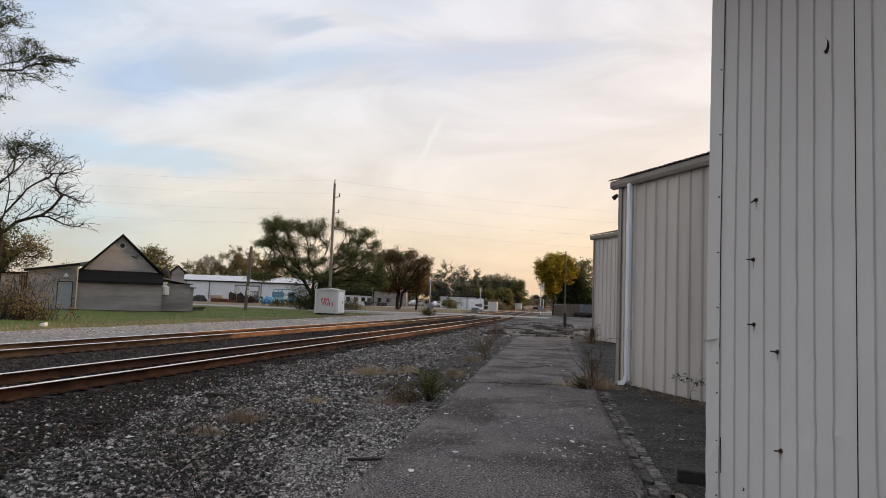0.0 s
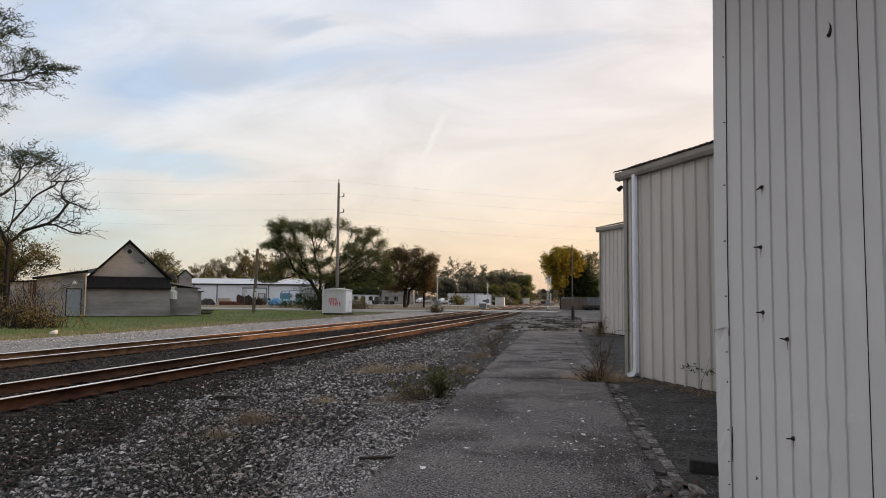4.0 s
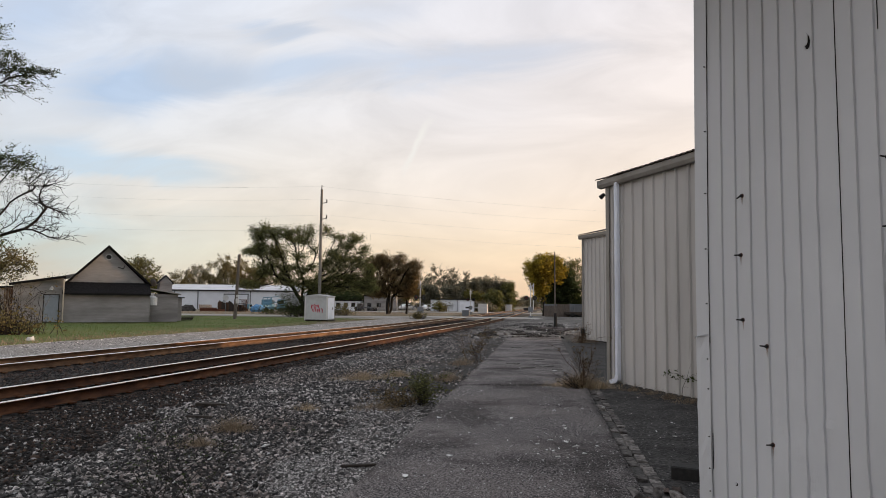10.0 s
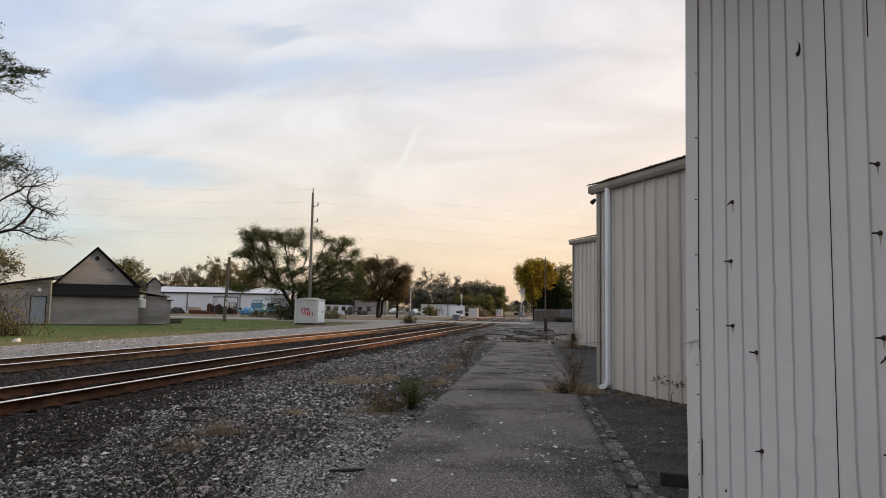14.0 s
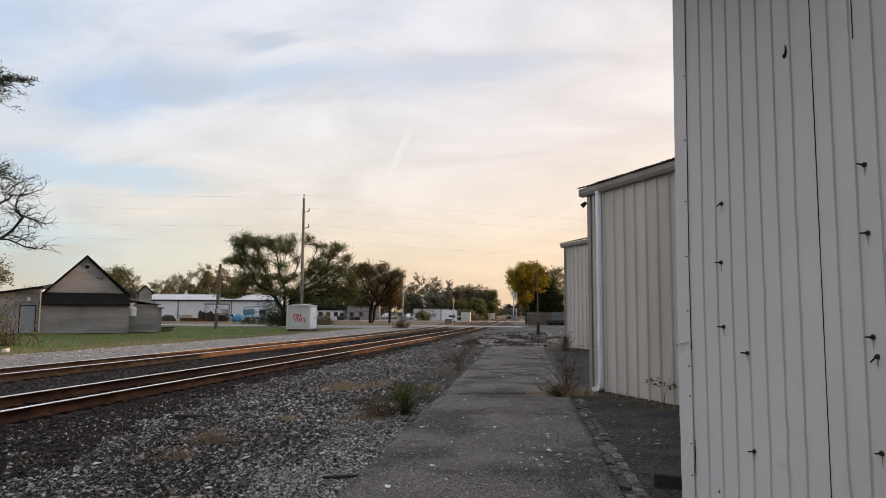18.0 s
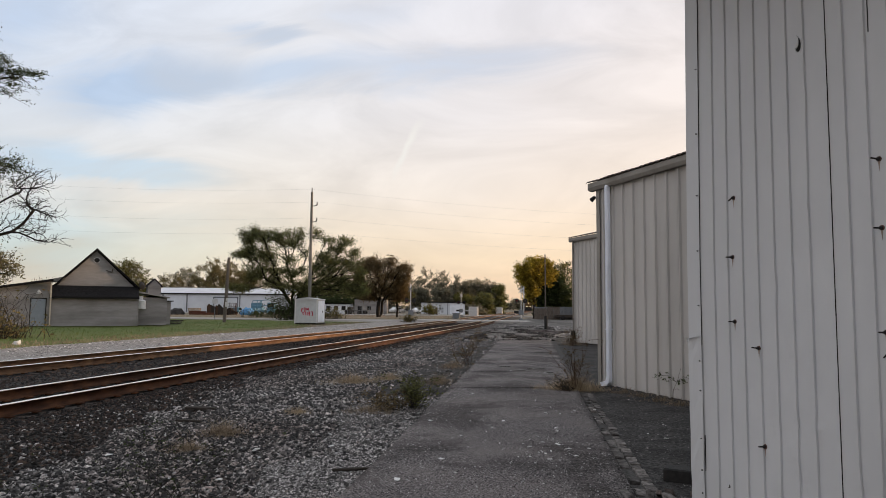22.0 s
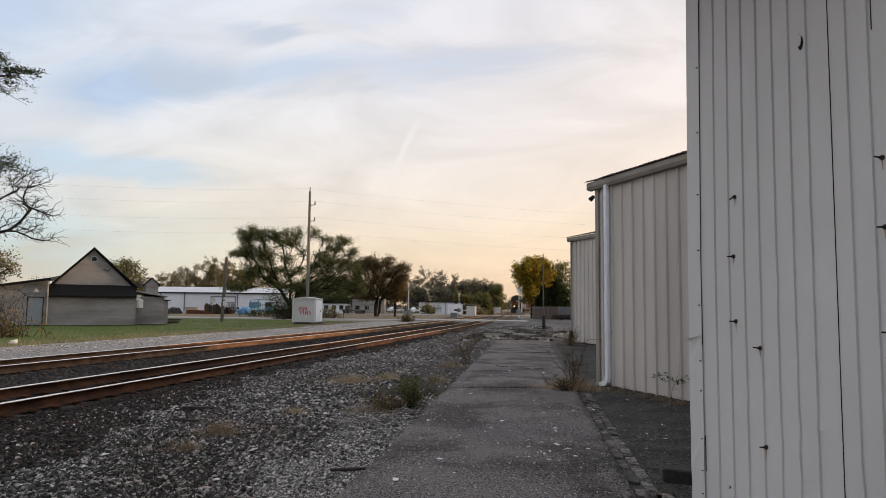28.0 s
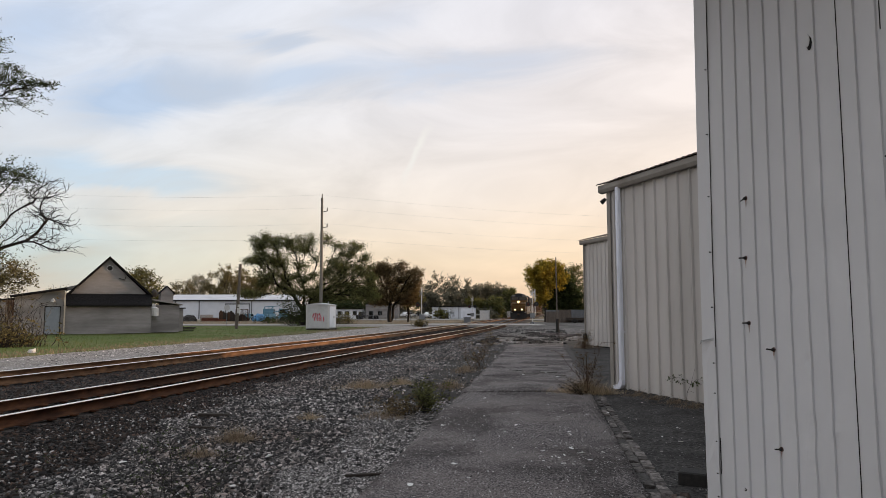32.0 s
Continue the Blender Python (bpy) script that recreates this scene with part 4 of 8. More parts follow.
def build_tracks():
    tie = bmesh.new()
    bx(tie, -1.28, -0.11, -0.17, 1.28, 0.11, 0.0, 0.012)
    tie_me = bpy.data.meshes.new("tie")
    tie.to_mesh(tie_me)
    tie.free()
    tie_me.materials.append(M["tie"])
    rng = np.random.default_rng(8)
    for path, lab, n, steel in ((xc, "main railway track with rusty rails on dark ties", 150, M["rail_side"]), (xc2, "second railway track with rusty brown rails", 120, M["rail_side_pale"])):
        t = thing("railway_track", Matrix.Identity(4), lab, "railway track", "railway tracks")
        for off in (-0.7535, 0.7535):
            v, f, hv, hf = rail_mesh(path, off)
            r = raw("rail", v, f, steel, t)
            raw("running_surface", hv, hf, M["rail_top"], r, "bright worn steel rail head")
        # fastenings: plates and spikes at each tie, on both sides of each rail
        vs, fs = [], []
        cube = np.array([[x, y, w] for w in (0, 1) for y in (-1, 1) for x in (-1, 1)], float)
        fc = np.array([[0, 2, 3, 1], [4, 5, 7, 6], [0, 1, 5, 4], [2, 6, 7, 3], [0, 4, 6, 2], [1, 3, 7, 5]])
        for i in range(190):
            y = -4 + i * 0.53
            for off in (-0.7535, 0.7535):
                for sx in (-1, 1):
                    c = np.array([path(y) + off + sx * 0.105, y + rng.normal() * 0.02, RAIL_Z - 0.222])
                    fs.append(fc + len(vs) * 8)
                    vs.append(cube * np.array([0.045, 0.070, 0.020 + 0.02 * rng.random()]) + c)
        raw("rail_fastening", np.concatenate(vs), np.concatenate(fs), steel, t)["kind"] = "stuff"
        for i in range(n):
            y = 2 + i * 0.53 + rng.normal() * 0.02
            put("tie", tie_me, t, m=pose(path(y) + rng.normal() * 0.03, y, RAIL_Z - 0.232 - 0.012 * rng.random(), 0, 0, rng.normal() * 1.0))


def build_stones():
    rng = np.random.default_rng(12)
    def scatter(n, x0, x1, y0, y1, size, keep, name, material, label, sink=0.25, shape=stones, spread=1.5):
        xy = np.stack([rng.uniform(x0, x1, n), y0 + (y1 - y0) * rng.random(n) ** spread], 1)
        ok = np.array([keep(x, y) for x, y in xy])
        xy = xy[ok]
        z = np.array([bed(x, y) for x, y in xy]) + size * (0.5 - sink) * rng.uniform(-0.6, 1.0, len(xy))
        v, f = shape(rng, xy, z, size)
        tagged(raw(name, v, f, material), label, "ballast stones", kind="stuff")
    strip = lambda x, y: x > -2.5 - 0.09 * min(max(y - 6, 0), 7) + 0.55 * noise.noise((x * 0.7, y * 0.5, 40)) + 0.25 * noise.noise((x * 2.1, y * 1.7, 41))   # trodden dirt beside the platform
    rust = lambda x, y: xc(y) + 0.95 < x < xc(y) + 2.0 + 0.25 * max(0.0, 16 - y) + 0.8 * noise.noise((x, y, 50))
    wedge = lambda x, y: x > -0.98 * y - 0.4
    loose = lambda x, y: wedge(x, y) and xc(y) + 1.6 < x < -1.66 and (not rust(x, y) or rng.random() < 0.13) and (not strip(x, y) or rng.random() < 0.03 + 0.16 * max(0.0, noise.noise((x * 1.1, y * 0.9, 44))))
    fine = lambda x, y: wedge(x, y) and xc(y) + 1.5 < x < -1.64
    trod = lambda x, y: fine(x, y) and strip(x, y) and noise.noise((x * 0.9, y * 0.8, 46)) + 0.5 * noise.noise((x * 3, y * 3, 47)) > -0.75 + 0.6 * rng.random()
    scatter(44000, -9.0, -1.62, 4.4, 10.5, 0.034, loose, "ballast_stones", M["stone"], "broken grey ballast stones beside the track", spread=1.0)
    scatter(44000, -9.0, -1.62, 10.5, 19, 0.040, loose, "ballast_stones", M["stone"], "broken grey ballast stones beside the track", spread=1.0)
    scatter(42000, -8.5, -1.62, 19, 40, 0.052, loose, "ballast_stones", M["stone"], "broken grey ballast stones beside the track", spread=1.2, shape=chips)
    scatter(30000, -9.4, -4.0, 5.5, 16, 0.036, lambda x, y: wedge(x, y) and rust(x, y), "rusty_stones", M["rusty"], "dark rust-stained ballast stones beside the rail", spread=1.0)
    scatter(22000, -9.4, -4.0, 16, 52, 0.050, rust, "rusty_stones", M["rusty"], "dark rust-stained ballast stones beside the rail")
    scatter(36000, -8.0, -1.62, 4.5, 21, 0.021, lambda x, y: fine(x, y) and not strip(x, y) and (not rust(x, y) or rng.random() < 0.2), "ballast_chips", M["chip"], "small grey stone chips between the ballast", shape=chips)
    scatter(78000, -4.2, -1.62, 4.6, 13, 0.016, trod, "dirt_chips", M["dirt_chip"], "fine gravel trodden into the dirt", 0.1, chips)
    scatter(26000, -3.3, -1.62, 4.5, 8.5, 0.020, fine, "dirt_chips", M["dirt_chip"], "fine gravel trodden into the dirt", 0.1, chips)
    scatter(1500, -8.8, -1.7, 4.5, 34, 0.030, fine, "pale_stones", M["pale_stone"], "scattered pale limestone pieces among the ballast", 0.0)
    farther = lambda x, y: xc(y) + 0.95 < x < -1.66
    scatter(20000, -8, -1.66, 40, 78, 0.055, farther, "far_ballast_stones", M["stone"], "ballast stones farther along the track", shape=chips)
    mid = lambda x, y: (xc2(y) + 0.9 < x < xc(y) - 0.9) or abs(x - xc(y)) < 0.62 or abs(x - xc2(y)) < 0.62
    scatter(60000, -20, -7.0, 7, 30, 0.056, lambda x, y: wedge(x, y) and mid(x, y), "track_stones", M["rusty"], "dark ballast stones between the rails and tracks", spread=1.0, shape=chips)
    scatter(20000, -14, -3.5, 30, 75, 0.075, mid, "track_stones", M["rusty"], "dark ballast stones between the rails and tracks")
    out = lambda x, y: xc2(y) - 7.4 < x < xc2(y) - 0.9
    scatter(52000, -26, -11, 10, 62, 0.056, lambda x, y: wedge(x, y) and out(x, y), "gravel_stones", M["gravel_stone"], "loose pale gravel stones beside the far track", 0.35, chips)


def build_rubble():
    """Broken slabs and lumps where the platform ends."""
    rng = np.random.default_rng(15)
    for i in range(9):
        x, y = rng.uniform(-2.2, 1.2), rng.uniform(33.4, 42)
        v, f = stones(rng, np.array([[0.0, 0.0]]), [0.0], rng.uniform(0.10, 0.22))
        v[:, 2] = np.clip(v[:, 2], -0.06, 0.12)
        ob = raw("concrete_lump", v, f, M["concrete"])
        ob.location = (x, y, -0.06)
        tagged(ob, "broken lump of dark concrete on the rubble", "concrete lump", "broken concrete")
    n = 2600
    xy = np.stack([rng.uniform(-3.6, 1.6, n), 34.5 + 26 * rng.random(n) ** 1.2], 1)
    xy = xy[[noise.noise((x * 0.8, y * 0.35, 95)) > 0.05 for x, y in xy]]
    v, f = stones(rng, xy, np.array([rough_ground(x, y) for x, y in xy]) + 0.015, 0.10)
    tagged(raw("dark_debris", v, f, M["soil"]), "black lumps of earth and debris past the platform", "rubble", kind="stuff")
    n = 6400
    xy = np.stack([rng.uniform(-3.4, 3.5, n), 33.4 + 30 * rng.random(n) ** 1.4], 1)
    v, f = chips(rng, xy, np.full(n, -0.085), 0.04)
    tagged(raw("rubble_stones", v, f, M["dirt_chip"]), "dark loose stones past the platform end", "rubble", kind="stuff")


build_tracks()
build_stones()
build_rubble()


# ---- metal sheds by the platform ----
def ribbed(x0, x1, z0, z1, pitch, first, rib_w, rib_h, flare=0.012, groove=0.0, deep=0.02, dent=None, rows=4):
    """One metal sheet in the xz plane, seen from -y, with trapezoid ribs every pitch from first, and a narrow fold beside each."""
    bm = bmesh.new()
    xs = [(x0, 0.0)]
    k = first
    while k + rib_w / 2 + flare < x1 - 0.002:
        if k - rib_w / 2 - flare > x0 + 0.002:
            xs += [(k - rib_w / 2 - flare, 0.0), (k - rib_w / 2, -rib_h), (k + rib_w / 2, -rib_h), (k + rib_w / 2 + flare, 0.0)]
            if rib_h == 0:
                xs[-4:] = [(k - rib_w / 2 - flare * 0.4, 0.0), (k - rib_w / 2, deep), (k + rib_w / 2 - flare, deep), (k + rib_w / 2, 0.0)]
            elif groove:
                e = k - rib_w / 2 - flare
                xs[-4:-4] = [(e - groove - 0.002, 0.0), (e - groove, deep), (e - 0.002, deep)]
        k += pitch
    xs.append((x1, 0.0))
    zs = [z0 + (z1 - z0) * i / (rows - 1) for i in range(rows)]
    if dent:
        xs = sorted(xs + [(x0 + (x1 - x0) * i / 60, None) for i in range(1, 60)])
        kn = [p for p in xs if p[1] is not None]
        xs = [(x, float(np.interp(x, [p[0] for p in kn], [p[1] for p in kn]))) for x, y in xs]
    rows = [[bm.verts.new((x, y + (dent(x, z) if dent else 0.0), z)) for x, y in xs] for z in zs]
    for a, b in zip(rows, rows[1:]):
        for i in range(len(xs) - 1):
            bm.faces.new((a[i], a[i + 1], b[i + 1], b[i]))
    back = [bm.verts.new((xs[0][0], 0.006, z0)), bm.verts.new((xs[0][0], 0.006, z1)), bm.verts.new((xs[-1][0], 0.006, z0)), bm.verts.new((xs[-1][0], 0.006, z1))]
    bm.faces.new([r[0] for r in rows] + [back[1], back[0]])
    bm.faces.new([back[2], back[3]] + [r[-1] for r in reversed(rows)])
    return bm


def near_shed():
    """The shed close on the right: narrow-ribbed painted sheets, corner flashing, bolts."""
    s = thing("metal_shed", pose(1.30, 5.99, 0, 0, 0, -63), "tall grey-painted metal shed with narrow vertical ribs", "shed", "metal sheds")
    L, H, W = 11.6, 4.9, 5.0
    pitch = 0.1535
    knocks = [(0.86, 0.72, 0.05, 0.13, 0.006), (1.00, 0.62, 0.04, 0.07, -0.005), (1.10, 0.40, 0.05, 0.10, 0.007), (0.62, 0.95, 0.03, 0.05, 0.004), (0.92, 1.75, 0.05, 0.09, 0.005), (1.22, 2.30, 0.06, 0.12, -0.004), (0.66, 2.65, 0.04, 0.10, 0.004), (1.52, 0.45, 0.05, 0.12, 0.008), (1.06, 0.78, 0.03, 0.10, 0.007), (1.24, 0.80, 0.05, 0.06, -0.007), (1.03, 1.25, 0.035, 0.06, 0.005), (1.24, 3.0, 0.05, 0.14, 0.004), (0.35, 1.1, 0.03, 0.06, 0.003)]

    def dent(x, z):
        """Shallow knocks and creases in the thin sheet."""
        y = 0.0022 * noise.noise((x * 2.2, z * 0.9, 70)) + 0.0012 * noise.noise((x * 6.0, z * 3.0, 71))
        for kx, kz, rx, rz, d in knocks:
            y += 1.6 * d * math.exp(-((x - kx + 0.25 * (z - kz)) / rx) ** 2 - ((z - kz) / rz) ** 2)
        return y
    def lean(ob, right=1.397):
        """The corner sheets stand a little out of plumb in their upper part."""
        for v in ob.data.vertices:
            v.co.x += 0.0175 * max(0.0, v.co.z - 2.0) * max(0.0, min(1.0, (right - v.co.x) / 1.27))
        return ob
    edges = [0.124, 1.397]
    while edges[-1] < L:
        edges.append(edges[-1] + 6 * pitch)
    for a, b in zip(edges, edges[1:]):
        f = 0.303 + pitch * math.ceil((a + 0.03 - 0.303) / pitch)
        if a > 0.4:
            part("panel_seam", box(a - 0.0034, -0.0040, -0.02, a + 0.0012, 0.02, H), M["seam"], s, "dark lapped joint between sheets")
        lean(part("wall_panel", ribbed(a + 0.001, b - 0.001, -0.02, H, pitch, f, 0.023, 0.0, 0.009, 0.0, 0.015, dent if a < 2.5 else None, 90 if a < 2.5 else 4), M["sheet"], s))
    bk = bmesh.new()
    bx(bk, 0.09, 0.04, -0.1, L, 0.14, H)
    part("wall", bk, M["sheet2"], s)
    part("end_wall", box(0.07, 0.15, -0.1, 0.17, W, H), M["sheet2"], s)
    part("back_wall", box(0.1, W - 0.1, -0.1, L, W, H), M["sheet2"], s)
    part("far_end_wall", box(L - 0.1, 0.15, -0.1, L, W - 0.11, H), M["sheet2"], s)
    # front overhang is out of view, added deep to shade the upper wall
    part("roof", box(-0.3, -1.4, H, L + 0.2, W + 0.2, H + 0.12), M["roofing"], s, "flat roof, its unseen deep overhang added to shade the wall")
    # corner flashing in two lengths, the lower one bent and torn at its top
    up = bmesh.new()
    prism(up, [(-0.012, -0.012), (0.138, -0.012), (0.138, -0.006), (-0.004, -0.006), (-0.004, 0.16), (-0.012, 0.16)], "z", 1.33, 2.0)
    part("corner_flashing", up, M["sheet"], s)
    up = bmesh.new()
    prism(up, [(-0.012, -0.012), (0.138, -0.012), (0.138, -0.006), (-0.004, -0.006), (-0.004, 0.16), (-0.012, 0.16)], "z", 2.0, H)
    lean(part("corner_flashing", up, M["sheet"], s))
    lo = bmesh.new()
    n = 14
    rows = []
    for j in range(n + 1):
        z = -0.02 + 1.37 * j / n
        w = 0.010 * noise.noise((j * 0.7, 2.0, 0)) + 0.008 * (1 - j / n)
        e = 0.012 * noise.noise((j * 1.1, 9.0, 0))
        rows.append([lo.verts.new(p) for p in ((-0.014 + 0.5 * w, 0.16, z), (-0.018 + w, -0.014, z), (0.04, -0.020 + e * 0.8, z), (0.09, -0.016 - e * 0.7, z), (0.142 + e * 0.4, -0.012 + abs(e) * -0.8, z))])
    for a, b in zip(rows, rows[1:]):
        for i in range(4):
            lo.faces.new((a[i], a[i + 1], b[i + 1], b[i]))
    part("corner_flashing", lo, M["sheet"], s, "dented lower length of the corner flashing", smooth=False)
    tab = bmesh.new()
    vs = [tab.verts.new(p) for p in ((0.0, -0.022, 1.352), (0.135, -0.026, 1.385), (0.13, -0.050, 1.375), (0.0, -0.040, 1.345), (-0.012, -0.036, 1.30))]
    tab.faces.new(vs[:4])
    tab.faces.new((vs[0], vs[3], vs[4]))
    part("torn_tab", tab, M["sheet"], s, "torn flap of flashing bent outwards")
    part("flashing_gap", box(0.1382, -0.0085, 1.3, 0.1402, -0.004, 2.0), M["seam"], s)
    lean(part("flashing_gap", box(0.1382, -0.0085, 2.0, 0.1402, -0.004, H), M["seam"], s))
    gap = bmesh.new()
    prism(gap, [(0.1475, -0.006), (0.1510, -0.006), (0.1510, -0.002), (0.1475, -0.002)], "z", 0.30, 0.58)
    part("flashing_gap", gap, M["seam"], s)
    part("panel_seam", box(1.7015, -0.0035, 3.33, 1.7065, 0.004, H), M["seam"], s, "dark open joint between sheets")
    for z in (3.60, 3.05, 2.53, 2.07, 1.62, 1.17, 0.93, 0.55, 0.30, 0.12):
        sc = bmesh.new()
        rod(sc, (0.122, -0.008, z), (0.122, -0.024, z), 0.006, 0.005, 6)
        lean(part("screw", sc, M["black"], s))
    # long bolts with washers, and the stains below them
    for bxx, z, ln, tilt in ((0.526, 2.454, 0.02, -50), (0.500, 1.995, 0.075, 0), (0.507, 1.498, 0.075, 0), (0.738, 1.31, 0.075, 3), (0.770, 0.608, 0.055, -2), (1.738, 2.516, 0.06, 8), (1.737, 2.093, 0.06, 0), (1.735, 1.463, 0.05, 0), (1.757, 1.347, 0.04, -40), (1.753, 0.782, 0.03, 0)):
        b = bmesh.new()
        rod(b, (bxx, -0.002, z), (bxx, -0.018, z), 0.013, 0.010, 10)
        rod(b, (bxx, -0.015, z), (bxx - ln * 0.35, -0.045, z + ln * math.tan(radians(tilt))), 0.006, 0.005, 8)
        bolt = part("bolt", b, M["black"], s, "black bolt with a washer")
        ring = bmesh.new()
        rod(ring, (bxx, -0.0004, z), (bxx, -0.0050, z), 0.018, 0.016, 12)
        part("washer", ring, M["washer"], bolt, "rusty washer")
        st = bmesh.new()
        prism(st, [(bxx - 0.006, z - 0.015), (bxx + 0.008, z - 0.015), (bxx + 0.005, z - 0.035), (bxx + 0.001, z - 0.075), (bxx - 0.003, z - 0.035)], "y", -0.0040, -0.0024)
        part("rust_stain", st, M["stain"], bolt, "thin rust stain")
    for hx, hz, r, q in ((1.176, 3.44, 0.023, 2.2), (0.398, 0.24, 0.016, 0.8)):
        h = bmesh.new()
        rod(h, (hx, -0.001, hz), (hx, -0.0035, hz), r, r, 12)
        bmesh.ops.scale(h, vec=(1, 1, q), verts=h.verts, space=Matrix.Translation((-hx, 0, -hz)))
        part("hole", h, M["seam"], s, "ragged dark hole in the sheet")
        fl = bmesh.new()
        rod(fl, (hx - r * 0.55, -0.003, hz + r * q * 0.22), (hx - r * 0.55, -0.007, hz + r * q * 0.22), r * 0.95, r * 0.9, 12)
        bmesh.ops.scale(fl, vec=(1, 1, q), verts=fl.verts, space=Matrix.Translation((-hx, 0, -hz)))
        part("bent_flap", fl, M["sheet"], s)
        lip = bmesh.new()
        pts = [(hx + r * 1.05 * math.cos(a), -0.004, hz + r * q * 1.05 * math.sin(a)) for a in np.linspace(1.9, 4.2, 7)]
        for p, q2 in zip(pts, pts[1:]):
            rod(lip, p, q2, 0.004, 0.004, 5)
        part("hole_lip", lip, M["sheet"], s)


def eave_shed(name, origin, L, W, H, pitch, first, fascia, label, pipe=True, turn=-63):
    """A shed with wide ribs, a level eave with a box gutter and a corrugated roof rising away from it."""
    s = thing("metal_shed", pose(*origin, 0, 0, turn), label, "shed", "metal sheds")
    x = -0.02
    step = pitch * 3
    while x < L:
        e = min(x + step, L)
        f = first + pitch * math.ceil((x + 0.05 - first) / pitch)
        part("wall_panel", ribbed(x, e - 0.003, 0.02, H, pitch, f, 0.030, 0.040, 0.012, 0.042, 0.060), M["sheet2"], s)
        x = e
    part("wall", box(0.03, 0.070, -0.3, L, 0.108, H), M["sheet2"], s)
    part("base_strip", box(0.0, -0.012, -0.15, L, 0.007, 0.03), M["seam"], s, "dark gap along the foot of the wall")
    part("corner_trim", prism(bmesh.new(), [(-0.035, -0.040), (0.09, -0.040), (0.09, -0.034), (-0.028, -0.034), (-0.028, 0.14), (-0.035, 0.14)], "z", 0.0, H), M["trim"], s)
    rise = W * 0.5 * 0.22
    g = bmesh.new()
    prism(g, [(0.11, -0.3), (W, -0.3), (W, H), (W / 2, H + rise), (0.11, H)], "x", 0.0, 0.1)
    part("gable_wall", g, M["sheet2"], s)
    g = bmesh.new()
    prism(g, [(0.11, -0.3), (W, -0.3), (W, H), (W / 2, H + rise), (0.11, H)], "x", L - 0.1, L)
    part("gable_wall", g, M["sheet2"], s)
    part("back_wall", box(0.1, W - 0.1, -0.3, L - 0.1, W, H), M["sheet2"], s)
    # gutter: a shallow trough with a lip, and the fascia behind
    z0, z1 = fascia
    gt = bmesh.new()
    prism(gt, [(-0.10, z0 + 0.01), (-0.03, z0), (-0.03, z1 - 0.03), (-0.05, z1 - 0.03), (-0.05, z0 + 0.03), (-0.09, z0 + 0.04), (-0.10, z0 + 0.08), (-0.12, z0 + 0.09), (-0.12, z1 - 0.02), (-0.132, z1 - 0.02), (-0.132, z0 + 0.075)], "x", -0.20, L)
    part("gutter", gt, M["trim"], s, "dull metal box gutter")
    part("gutter_cap", prism(bmesh.new(), [(-0.132, z0 + 0.03), (-0.03, z0), (-0.03, z1 - 0.02), (-0.132, z1 - 0.02)], "x", -0.215, -0.202), M["trim"], s)
    # corrugated roof
    for side in (0, 1):
        n = int((L + 0.5) / 0.076)
        vs = []
        for i in range(n + 1):
            xx = -0.22 + i * 0.076
            w = 0.024 if i % 2 else 0.0
            jit = 0.03 * noise.noise((xx * 2.3, side, 0))
            for yy, zz in ((-0.16 + jit if side == 0 else W + 0.2, z1 - 0.005), (W / 2, z1 + 0.02 + (W / 2 + 0.25) * 0.22)):
                vs.append((xx, yy, zz + w))
        fs = [(2 * i, 2 * i + 2, 2 * i + 3, 2 * i + 1) for i in range(n)]
        m = len(vs)
        vs += [(a, b, c - 0.018) for a, b, c in vs]
        fs += [(2 * i, m + 2 * i, m + 2 * i + 2, 2 * i + 2) for i in range(n)]
        raw("roof_sheet", vs, fs, M["roofing"], s, "brown corrugated roof sheet with uneven ends")
    if pipe:
        p = bmesh.new()
        bx(p, 0.415, -0.135, 0.20, 0.515, -0.05, z0 + 0.04, 0.015)
        pp = part("downpipe", p, M["white"], s, "white square metal downpipe")
        el = bmesh.new()
        prism(el, [(0.416, 0.22), (0.514, 0.22), (0.50, 0.11), (0.43, 0.04), (0.22, 0.0), (0.19, 0.08), (0.38, 0.13)], "y", -0.133, -0.052)
        part("elbow", el, M["white"], pp)
        for z in (1.15,):
            part("strap", box(0.40, -0.139, z, 0.53, -0.035, z + 0.02), M["white"], pp)
        rb = bmesh.new()
        for xx in (0.44, 0.49):
            bx(rb, xx - 0.006, -0.139, 0.23, xx + 0.006, -0.134, z0)
        part("ridge", rb, M["white"], pp)
        lm = bmesh.new()
        rod(lm, (-0.03, 0.05, 3.90), (-0.12, 0.0, 3.93), 0.016, 0.016, 8)
        rod(lm, (-0.12, -0.01, 3.95), (-0.20, -0.06, 3.88), 0.035, 0.052, 10)
        part("floodlight", lm, M["black"], s, "small black floodlight on the gable")
    return s


near_shed()
# hidden lengths of both sheds are extended to block sun through the gaps
shed2 = eave_shed("a", (1.38, 14.63, 0), 7.72, 7.0, 4.18, 0.339, 0.893, (4.06, 4.25), "weathered beige metal shed with wide ribs, gutter and white downpipe")
shed3 = eave_shed("b", (1.86, 31.8, 0), 16.0, 8.0, 4.70, 0.335, 0.42, (4.58, 4.79), "farther beige metal shed with wide vertical ribs", pipe=False)

pv = part("vent_pipe", rod(bmesh.new(), (0.10, -0.10, 0.12), (0.10, -0.10, 4.6), 0.030, 0.030, 8), M["trim"], shed3, "thin metal pipe on the corner")
part("junction_box", box(0.02, -0.17, 0.22, 0.18, -0.045, 0.52, 0.01), M["black"], pv)


